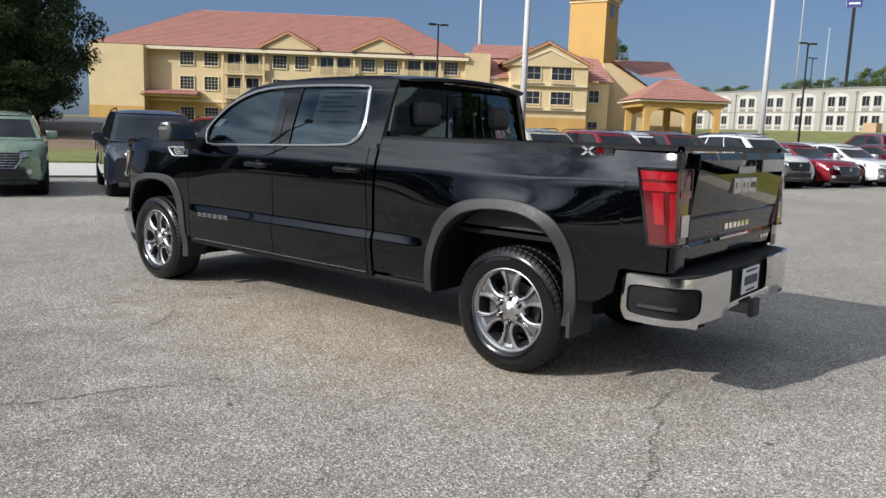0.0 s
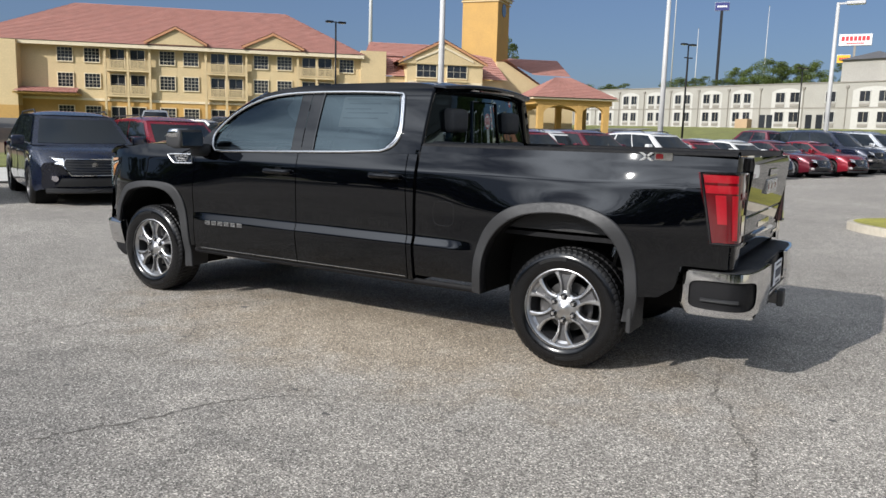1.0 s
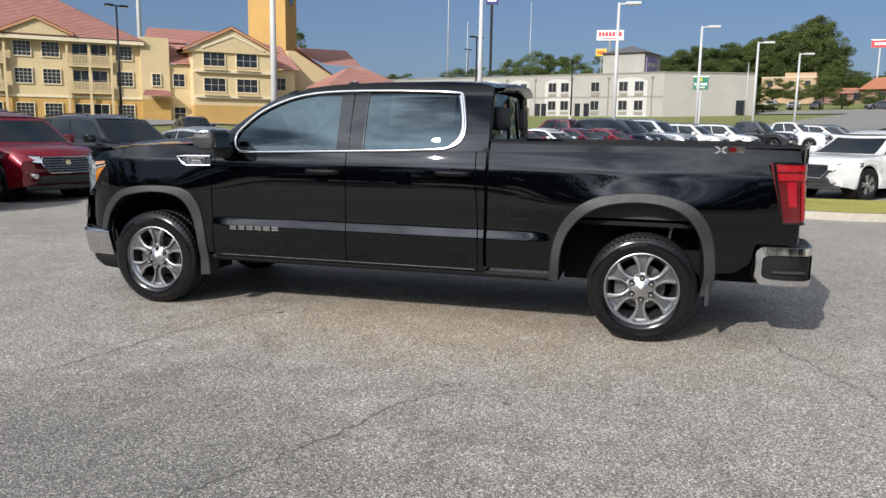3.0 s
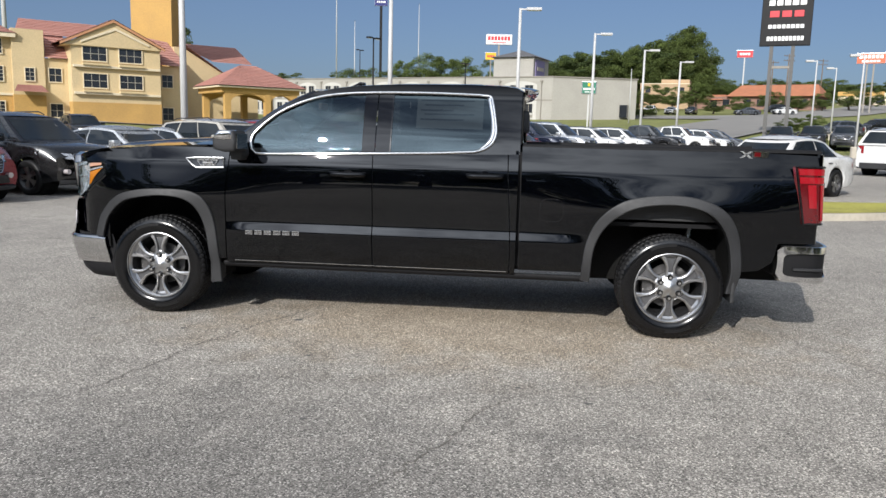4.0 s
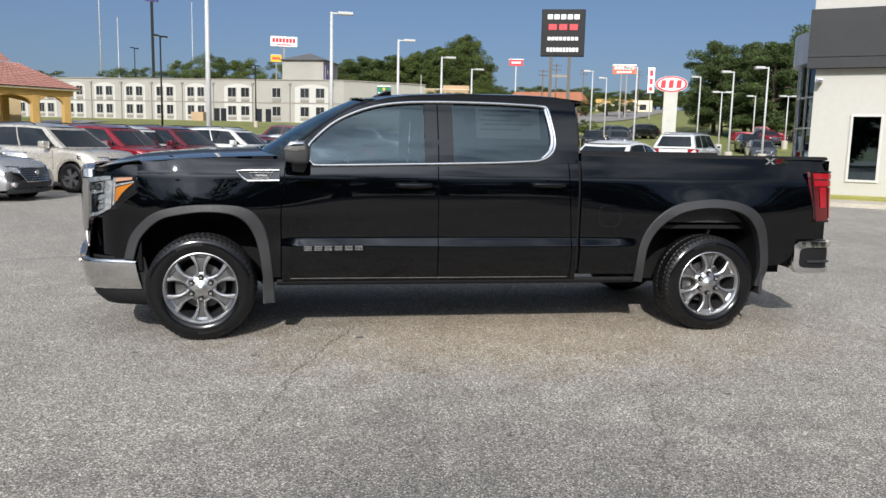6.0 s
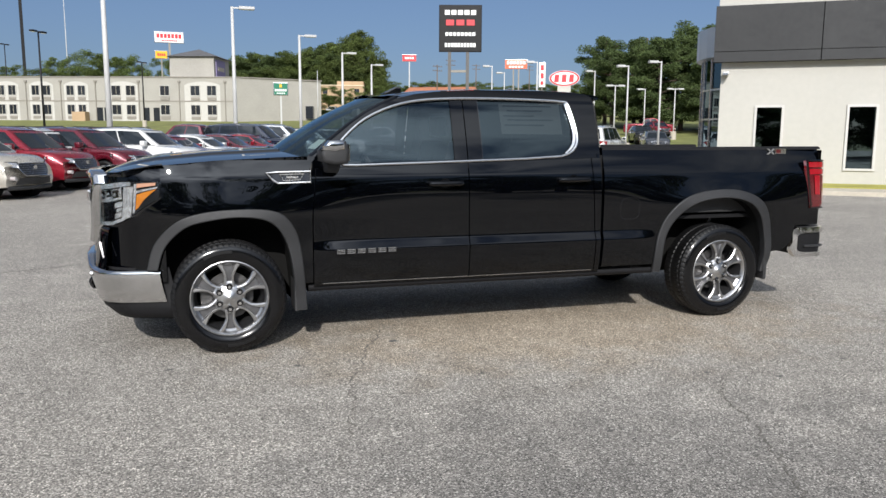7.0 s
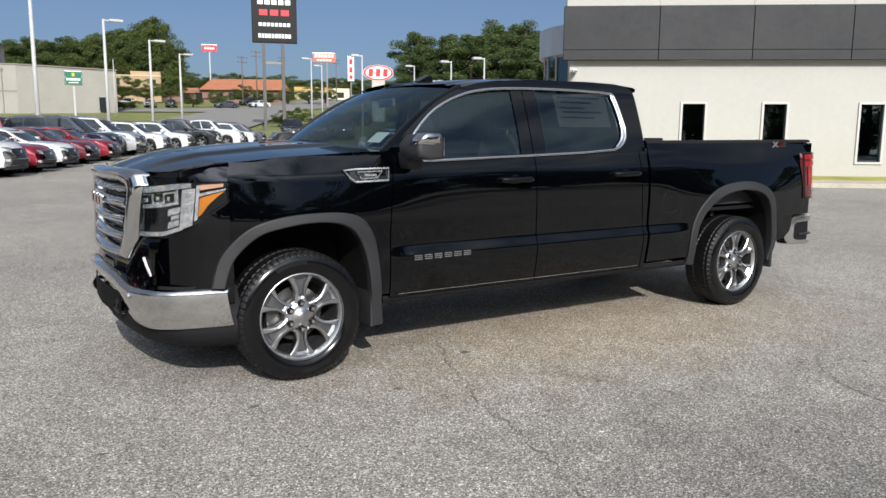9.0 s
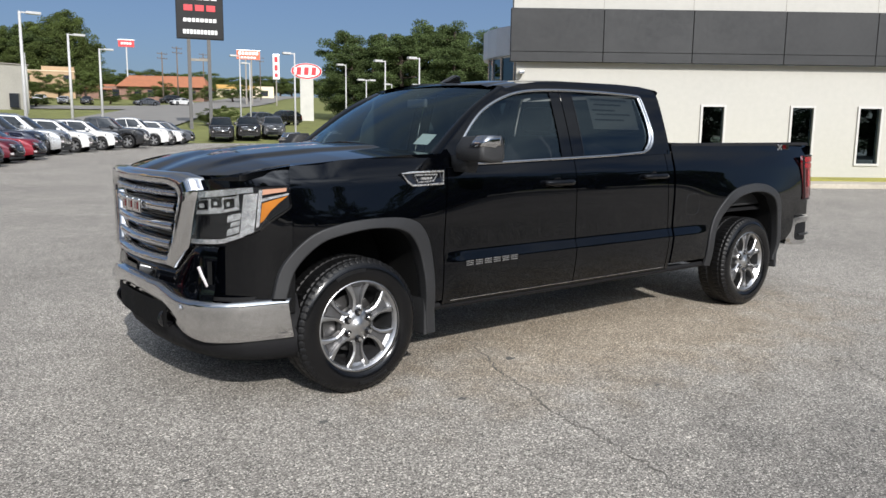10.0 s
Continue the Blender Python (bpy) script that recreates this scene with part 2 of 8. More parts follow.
# ---- building helpers ----
def part(name, bm, mat, parent=None, label="", smooth=False):
    """Link a bmesh as one mesh object, under a thing or a part."""
    me = bpy.data.meshes.new(name)
    bmesh.ops.recalc_face_normals(bm, faces=bm.faces[:])
    if smooth:
        for f in bm.faces:
            f.smooth = True
    bm.to_mesh(me)
    bm.free()
    me.materials.append(mat)
    ob = new(name, me)
    if parent:
        ob.parent = parent
    if label:
        ob["label"] = label
    return ob


def again(ob, name, m, parent):
    """One more piece on the same mesh."""
    o = new(name, ob.data)
    o.parent = parent
    o.matrix_basis = m
    return o


def thing(name, m, label, category, group="", kind=""):
    """An Empty at a thing's base, which parents its parts."""
    e = new(name)
    e.empty_display_size = 0.1
    e.matrix_basis = m
    return tagged(e, label, category, group, kind)


def box(x0, x1, y0, y1, z0, z1, bevel=0.0, bm=None):
    bm = bm or bmesh.new()
    r = bmesh.ops.create_cube(bm, size=1)
    vs = r["verts"]
    for v in vs:
        v.co = Vector((x0 + (v.co.x + 0.5) * (x1 - x0), y0 + (v.co.y + 0.5) * (y1 - y0), z0 + (v.co.z + 0.5) * (z1 - z0)))
    if bevel:
        es = list({e for v in vs for e in v.link_edges})
        bmesh.ops.bevel(bm, geom=es, offset=bevel, segments=2, affect="EDGES", profile=0.6)
    return bm


def prism(pts, y0, y1, axis="y", bevel=0.0, bm=None):
    """An outline (a, b) pulled along an axis. y: a=x, b=z; x: a=y, b=z; z: a=x, b=y."""
    bm = bm or bmesh.new()
    put = {"y": lambda a, b, c: (a, c, b), "x": lambda a, b, c: (c, a, b), "z": lambda a, b, c: (a, b, c)}[axis]
    lo = [bm.verts.new(put(a, b, y0)) for a, b in pts]
    hi = [bm.verts.new(put(a, b, y1)) for a, b in pts]
    n = len(pts)
    faces = [bm.faces.new(lo), bm.faces.new(hi[::-1])] + [bm.faces.new((lo[i], hi[i], hi[(i + 1) % n], lo[(i + 1) % n])) for i in range(n)]
    if bevel:
        es = list(faces[0].edges) + list(faces[1].edges)
        bmesh.ops.bevel(bm, geom=es, offset=bevel, segments=2, affect="EDGES", profile=0.6)
    return bm


def rod(p, q, r0, r1=None, seg=10, bm=None):
    """A round bar from p to q."""
    bm = bm or bmesh.new()
    p, q = Vector(p), Vector(q)
    d = q - p
    m = Matrix.Translation((p + q) / 2) @ d.to_track_quat("Z", "Y").to_matrix().to_4x4()
    bmesh.ops.create_cone(bm, cap_ends=True, segments=seg, radius1=r0, radius2=r0 if r1 is None else r1, depth=d.length, matrix=m)
    return bm


def tube(pts, r, seg=8, closed=False, bm=None, flat=1.0):
    """A bar that follows a line of points; flat squeezes it across z."""
    bm = bm or bmesh.new()
    pts = [Vector(p) for p in pts]
    rings, n = [], len(pts)
    for i, p in enumerate(pts):
        a = pts[(i - 1) % n] if closed or i else p
        b = pts[(i + 1) % n] if closed or i < n - 1 else p
        d = (b - a).normalized()
        side = d.cross(Vector((0, 1, 0)))
        side = side.normalized() if side.length > 1e-3 else Vector((1, 0, 0))
        up = side.cross(d).normalized()
        rings.append([bm.verts.new(p + (side * math.cos(k * math.tau / seg) + up * math.sin(k * math.tau / seg) * flat) * r) for k in range(seg)])
    for i in range(n if closed else n - 1):
        a, b = rings[i], rings[(i + 1) % n]
        for k in range(seg):
            bm.faces.new((a[k], a[(k + 1) % seg], b[(k + 1) % seg], b[k]))
    if not closed:
        bm.faces.new(rings[0][::-1])
        bm.faces.new(rings[-1])
    return bm


def sheet(rows, bm=None, keep=None):
    """Quads over rows of points; keep(i, j) may leave cells out."""
    bm = bm or bmesh.new()
    vs = [[bm.verts.new(p) for p in row] for row in rows]
    for i in range(len(rows) - 1):
        for j in range(len(rows[0]) - 1):
            if keep is None or keep(i, j):
                bm.faces.new((vs[i][j], vs[i][j + 1], vs[i + 1][j + 1], vs[i + 1][j]))
    loose = [v for v in bm.verts if not v.link_faces]
    bmesh.ops.delete(bm, geom=loose, context="VERTS")
    return bm


def lip(bm, shift):
    """Turn the open edges in by a shift, for panel gaps with depth."""
    edges = [e for e in bm.edges if e.is_boundary]
    for e in edges:
        e.smooth = False
    r = bmesh.ops.extrude_edge_only(bm, edges=edges)
    bmesh.ops.translate(bm, vec=Vector(shift), verts=[v for v in r["geom"] if isinstance(v, bmesh.types.BMVert)])
    return bm


def revolve(profile, seg, axis="y", bm=None, groove=None):
    """Turn (radius, along) round an axis; groove(i, k) gives an added radius."""
    bm = bm or bmesh.new()
    rings = []
    for k in range(seg):
        a = k * math.tau / seg
        ring = []
        for i, (r, y) in enumerate(profile):
            r += groove(i, k) if groove else 0.0
            c, s = r * math.cos(a), r * math.sin(a)
            ring.append(bm.verts.new({"y": (c, y, s), "z": (c, s, y), "x": (y, c, s)}[axis]))
        rings.append(ring)
    for k in range(seg):
        a, b = rings[k], rings[(k + 1) % seg]
        for i in range(len(profile) - 1):
            bm.faces.new((a[i], a[i + 1], b[i + 1], b[i]))
    return bm


def inside(p, poly):
    x, y = p
    hit = False
    for (x0, y0), (x1, y1) in zip(poly, poly[1:] + poly[:1]):
        if (y0 > y) != (y1 > y) and x < (x1 - x0) * (y - y0) / (y1 - y0) + x0:
            hit = not hit
    return hit


def spline(pts, n, closed=False):
    """A smooth line (Catmull-Rom) through points of two or three numbers."""
    pts = [np.array(p, float) for p in pts]
    out, count = [], len(pts)
    spans = count if closed else count - 1
    for i in range(spans):
        g = lambda k: pts[k % count] if closed else pts[min(max(k, 0), count - 1)]
        p0, p1, p2, p3 = g(i - 1), g(i), g(i + 1), g(i + 2)
        for k in range(n):
            t = k / n
            out.append(tuple(0.5 * (2 * p1 + (p2 - p0) * t + (2 * p0 - 5 * p1 + 4 * p2 - p3) * t * t + (3 * p1 - p0 - 3 * p2 + p3) * t**3)))
    if not closed:
        out.append(tuple(pts[-1]))
    return out


def smooth_step(a, b, x):
    t = min(max((x - a) / (b - a), 0.0), 1.0)
    return t * t * (3 - 2 * t)


# ---- ground ----
def ground_z(x, y):
    """The land: level round the lot, then a long rise behind it."""
    s = 0.3 * x + 0.954 * y
    along, off = 0.39 * (x + 15.3) + 0.92 * (y - 4.6), 0.39 * (y - 4.6) - 0.92 * (x + 15.3)
    bank = float(np.interp(off, [19, 40, 60], [0.0, 1.0, 1.8])) * smooth_step(75, 40, along)
    return bank + flat_z(s)


def flat_z(s):
    return 0.0 if s < 12 else 0.01 * (s - 12) if s < 58 else 0.46 + (s - 58) * 0.06 if s < 300 else 14.98 + (s - 300) * 0.01 if s < 900 else 20.98


def make_ground():
    q = np.sinh(np.linspace(-5.2, 5.2, 150)) / math.sinh(5.2) * 2400
    bm = sheet([[(x, y + 40, ground_z(x, y + 40) - 0.09) for x in q] for y in q])
    return tagged(part("ground", bm, MAT["grass"], smooth=True), "uneven mown grass and rough land rising beyond the lot", "ground", kind="structure")


def lot_point(s, r):
    return 0.3 * s + 0.954 * r, 0.954 * s - 0.3 * r


make_ground()
bm = sheet([[(*lot_point(s, r), 0.01 * max(s - 12, 0)) for r in (-95, 90)] for s in (-70, 12, 59)])
lot = tagged(part("pavement", bm, MAT["asphalt"]), "old pale grey asphalt of a car lot with fine cracks", "pavement", kind="structure")


def crack(pts, wide, seed, mat="crack"):
    """A thin wandering crack lying in the asphalt."""
    rnd = random.Random(seed)
    line = spline(pts, 14)
    left, right = [], []
    for i, (x, y) in enumerate(line):
        a, b = line[max(i - 1, 0)], line[min(i + 1, len(line) - 1)]
        d = Vector((b[0] - a[0], b[1] - a[1], 0)).normalized()
        n = Vector((-d.y, d.x, 0))
        c = Vector((x, y, 0.003)) + n * rnd.uniform(-0.025, 0.025)
        w = wide * 0.4 * rnd.uniform(0.25, 1.0) * min(1.0, 0.2 + 4 * min(i, len(line) - 1 - i) / len(line))
        left.append(c + n * w)
        right.append(c - n * w)
    ob = part("crack", sheet([left, right]), MAT[mat], lot)
    return ob


crack([(1.3, -2.15), (0.92, -2.45), (0.72, -2.68), (0.6, -3.05), (0.43, -3.45), (0.28, -3.78), (0.12, -4.11), (-0.1, -4.7)], 0.02, 1)
crack([(-0.78, -0.3), (-0.9, -0.73), (-1.1, -1.15), (-1.2, -1.5), (-1.33, -1.9), (-1.41, -2.3), (-1.5, -2.7), (-1.65, -3.1)], 0.02, 2)
crack([(-0.87, -1.5), (-0.62, -1.7), (-0.5, -1.87), (-0.41, -2.0)], 0.014, 3)
crack([(2.91, -0.4), (2.93, -0.75), (3.0, -1.0), (3.09, -1.12), (3.17, -1.39), (3.3, -1.68), (3.33, -1.9), (3.37, -2.1), (3.45, -2.6)], 0.022, 4)
crack([(-12.5, -0.6), (-8.0, 1.0), (-5.0, 2.6), (-3.0, 3.6)], 0.035, 7)
crack([(-5.5, -0.5), (-4.5, 0.6), (-3.4, 1.2), (-1.0, 1.6)], 0.006, 8)
crack([(4.0, 0.5), (5.2, 1.5), (6.8, 1.9), (8.5, 3.1), (11.0, 3.6)], 0.008, 9)
crack([(5.0, 3.0), (7.0, 4.4), (8.2, 4.5), (12.0, 6.0)], 0.01, 10)
crack([(-7.0, -2.0), (-5.4, -1.6), (-4.5, -2.0), (-3.0, -1.9)], 0.005, 11)


def stain(x, y, r, seed):
    rnd = random.Random(seed)
    bm = bmesh.new()
    bm.faces.new([bm.verts.new((x + r * rnd.uniform(0.5, 1.2) * math.cos(a), y + r * rnd.uniform(0.4, 1.0) * math.sin(a), 0.0025)) for a in np.linspace(0, math.tau, 13)[:-1]])
    return part("stain", bm, MAT["patch"], lot)


for i, (x, y, r) in enumerate(((-0.85, -0.98, 0.05), (-1.6, -1.4, 0.03), (0.9, -2.3, 0.03), (2.0, -2.3, 0.025), (1.3, -2.5, 0.03), (-2.4, -1.25, 0.035), (-0.2, -3.0, 0.02), (3.6, -1.0, 0.03), (-3.2, -1.5, 0.025), (3.1, -3.6, 0.03), (-0.5, -1.9, 0.02))):
    stain(x, y, r, 40 + i)


def kerbed_island(outline, label, inner="turf"):
    """A raised bed with a concrete kerb all round."""
    t = thing("traffic_island", Matrix(), label, "island", kind="structure")
    ring = spline(outline, 6, closed=True)
    cx, cy = (sum(p[i] for p in ring) / len(ring) for i in (0, 1))
    pull = lambda p, d: (p[0] + (cx - p[0]) * d / math.hypot(cx - p[0], cy - p[1]), p[1] + (cy - p[1]) * d / math.hypot(cx - p[0], cy - p[1]))
    part("kerb", prism(ring, -0.05, 0.14, "z", bevel=0.02), MAT["concrete"], t)
    bm = bmesh.new()
    bm.faces.new([bm.verts.new((*pull(p, 0.1), 0.147)) for p in ring])
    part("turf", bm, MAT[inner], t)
    return t


# the apron, kerbs and beds by the showroom
DEAL = pose(13.7, 14.6, 0.0, 0, 0, -37)
ISLE = [(3.0, 10.0), (4.0, 8.7), (6.0, 8.3), (9.0, 9.6), (12.0, 11.2), (12.6, 12.2), (11.5, 12.4), (8.5, 11.6), (5.5, 11.3), (3.6, 11.2)]
kerbed_island(ISLE, "narrow grass island with a pale concrete kerb")
bm = prism([(5.4, 11.75), (9.0, 12.5), (12.9, 13.4), (15.5, 17.0), (24.0, 30.0), (22.0, 36.0), (5.2, 15.0)], -0.05, 0.02, "z")
tagged(part("concrete_apron", bm, MAT["concrete"]), "pale tan concrete drive beside the showroom", "concrete drive", kind="structure")
bm = prism([(-1.0, -3.6), (40, -3.6), (40, -2.1), (-1.0, -2.1)], -0.05, 0.13, "z", bevel=0.02)
walkway = tagged(part("sidewalk", bm, MAT["concrete"]), "pale concrete kerb and walk along the showroom", "sidewalk", kind="structure")
walkway.matrix_basis = DEAL
bm = prism([(-0.5, -2.1), (40, -2.1), (40, 0.0), (-0.5, 0.0)], -0.05, 0.15, "z")
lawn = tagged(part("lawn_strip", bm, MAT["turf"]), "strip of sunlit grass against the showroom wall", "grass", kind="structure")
lawn.matrix_basis = DEAL
bm = prism([(11.2, -5.2), (11.3, -5.2), (13.5, -7.5), (13.4, -7.5)], 0.0, 0.004, "z")
line = part("lane_marking", bm, MAT["white_line"], lot)


def road_strip(name, pts, wide, mat, label, lift):
    """A road laid over the land along a line."""
    line = spline(pts, 10)
    rows = []
    for i, (x, y) in enumerate(line):
        a, b = line[max(i - 1, 0)], line[min(i + 1, len(line) - 1)]
        d = Vector((b[0] - a[0], b[1] - a[1])).normalized()
        rows.append([(x - d.y * k * wide, y + d.x * k * wide, ground_z(x - d.y * k * wide, y + d.x * k * wide) + lift) for k in np.linspace(-0.5, 0.5, 7)])
    return tagged(part(name, sheet(rows), MAT[mat], smooth=True), label, "road", kind="structure")


road_strip("road", [(-60, 165), (-10, 142), (25, 130), (48, 140), (70, 171), (96, 217), (126, 262), (150, 300)], 15, "road", "pale two-lane road climbing the hill", 0.05)
road_strip("access_road", [(10, 66), (22, 89), (35, 115), (44, 135)], 13, "road", "side road up to the hill road", 0.09)
road_strip("street", [(-140, -60), (-60, 0), (-48, 22), (-44, 70), (-36, 120)], 9, "road", "grey street beyond the lot edge", 0.03)


def edge_strip(name, a0, a1, p0, p1, lift, mat, label, category):
    """A band along the lot's street edge, between two distances from it."""
    rows = []
    for a in np.linspace(a0, a1, 24):
        row = []
        for p in np.linspace(p0, p1, 5):
            x, y = -15.3 + 0.39 * a - 0.92 * p, 4.6 + 0.92 * a + 0.39 * p
            row.append((x, y, max(ground_z(x, y), 0.01 * max(0.3 * x + 0.954 * y - 12, 0)) + lift))
        rows.append(row)
    bm = lip(sheet(rows), (0, 0, -0.12))
    return tagged(part(name, bm, MAT[mat]), label, category, kind="structure")


# the first, dark strip paints in the shadow that the kerb casts
edge_strip("kerb_line", -60, 30, -0.2, 0.0, 0.05, "patch", "dark strip for the kerb's shadow where the lot meets the concrete", "kerb")
edge_strip("concrete_walk", -60, 30, 0.0, 7.0, 0.02, "concrete_pale", "pale concrete strip along the lot's edge", "pavement")
edge_strip("grass_verge", -60, 30, 7.0, 19.0, 0.08, "grass", "mown grass verge between the lot and the street", "grass")
edge_strip("dirt_verge", -60, 30, 19.0, 40.0, 0.05, "dirt", "bare brown earth bank below the hotel", "verge")
edge_strip("side_street", -60, 30, 40.0, 64.0, 0.03, "patch", "dark asphalt street and parking in front of the hotel", "street")


# ---- the black pickup ----
UPPER = [(0.88, 0.986), (0.95, 0.9885), (1.05, 0.9895), (1.12, 0.988), (1.18, 0.9835), (1.215, 0.979), (1.235, 0.9745), (1.28, 0.9615), (1.32, 0.949), (1.36, 0.936), (1.44, 0.912)]
PLAIN = np.array(spline([(0.28, 0.925), (0.40, 0.962), (0.5, 0.984), (0.6, 0.991), (0.7, 0.989), (0.78, 0.987)] + UPPER, 6))
LEDGE = np.array(spline([(0.28, 0.925), (0.40, 0.958), (0.50, 0.980), (0.60, 0.996), (0.67, 1.004), (0.699, 1.0055), (0.707, 1.0035), (0.762, 0.9865), (0.772, 0.985), (0.82, 0.985)] + UPPER, 6))


def half_width(x, z):
    """Half the body's width at a place on its side."""
    k = smooth_step(-1.5, -1.25, x) * smooth_step(1.42, 1.12, x)
    w = k * float(np.interp(z, LEDGE[:, 0], LEDGE[:, 1])) + (1 - k) * float(np.interp(z, PLAIN[:, 0], PLAIN[:, 1]))
    if x < -2.0:
        w -= 0.085 * ((-2.0 - x) / 0.7) ** 2
    if x > 2.2:
        w -= 0.03 * ((x - 2.2) / 0.8) ** 2
    for hx, k in ((-2.0, 0.03), (1.99, 0.046)):
        w += k * math.exp(-(((x - hx) / 0.62) ** 2) - ((z - 0.95) / 0.16) ** 2)
    return w


def belt(x):
    return 1.315 + 0.03 * x + 0.008 * (x > 9)


FLARE = {
    "front": (-2.0, 0.38, [(-0.525, 0.228), (-0.47, 0.40), (-0.33, 0.545), (-0.16, 0.605), (0.07, 0.625), (0.30, 0.61), (0.42, 0.53), (0.49, 0.34), (0.53, -0.10)],
              [(-0.455, 0.224), (-0.40, 0.38), (-0.27, 0.505), (-0.12, 0.55), (0.07, 0.57), (0.25, 0.545), (0.355, 0.455), (0.42, 0.27), (0.46, -0.10)]),
    "rear": (1.99, 0.39, [(-0.665, 0.03), (-0.64, 0.30), (-0.55, 0.50), (-0.37, 0.64), (-0.10, 0.69), (0.15, 0.675), (0.34, 0.59), (0.45, 0.42), (0.49, 0.16), (0.46, -0.02)],
             [(-0.595, 0.02), (-0.575, 0.28), (-0.485, 0.455), (-0.32, 0.575), (-0.10, 0.62), (0.12, 0.605), (0.275, 0.53), (0.375, 0.38), (0.415, 0.15), (0.395, -0.02)]),
}


def flare_lines(which):
    hx, hz, outer, inner = FLARE[which]
    go = lambda pts: [(hx + a, hz + b) for a, b in spline(pts, 8)]
    return go(outer), go(inner)


def arch_hole(which):
    o, i = flare_lines(which)
    mid = [((a + c) / 2, (b + d) / 2) for (a, b), (c, d) in zip(o, i)]
    return mid + [(mid[-1][0], -0.5), (mid[0][0], -0.5)]


def side_panel(name, s, xl, xr, zb, zt, nx, nz, parent, holes=(), label=""):
    """A body panel between two cut lines, on one side (s = -1 or 1)."""
    grid = []
    for j in range(nz + 1):
        row = []
        for i in range(nx + 1):
            u, v = i / nx, j / nz
            x = xl(0.9) + (xr(0.9) - xl(0.9)) * u
            z = zb(x) + (zt(x) - zb(x)) * v
            x = xl(z) + (xr(z) - xl(z)) * u
            row.append((x, s * half_width(x, z), z))
        grid.append(row)
    inner = [[any(inside((p[0], p[2]), h) for h in holes) for p in row] for row in grid]
    keep = lambda j, i: not (inner[j][i] or inner[j + 1][i + 1] or inner[j][i + 1] or inner[j + 1][i])
    bm = lip(sheet(grid, keep=keep), (0, -s * 0.03, 0))
    ob = part(name, bm, MAT["black_paint"], parent, label, smooth=True)
    return ob


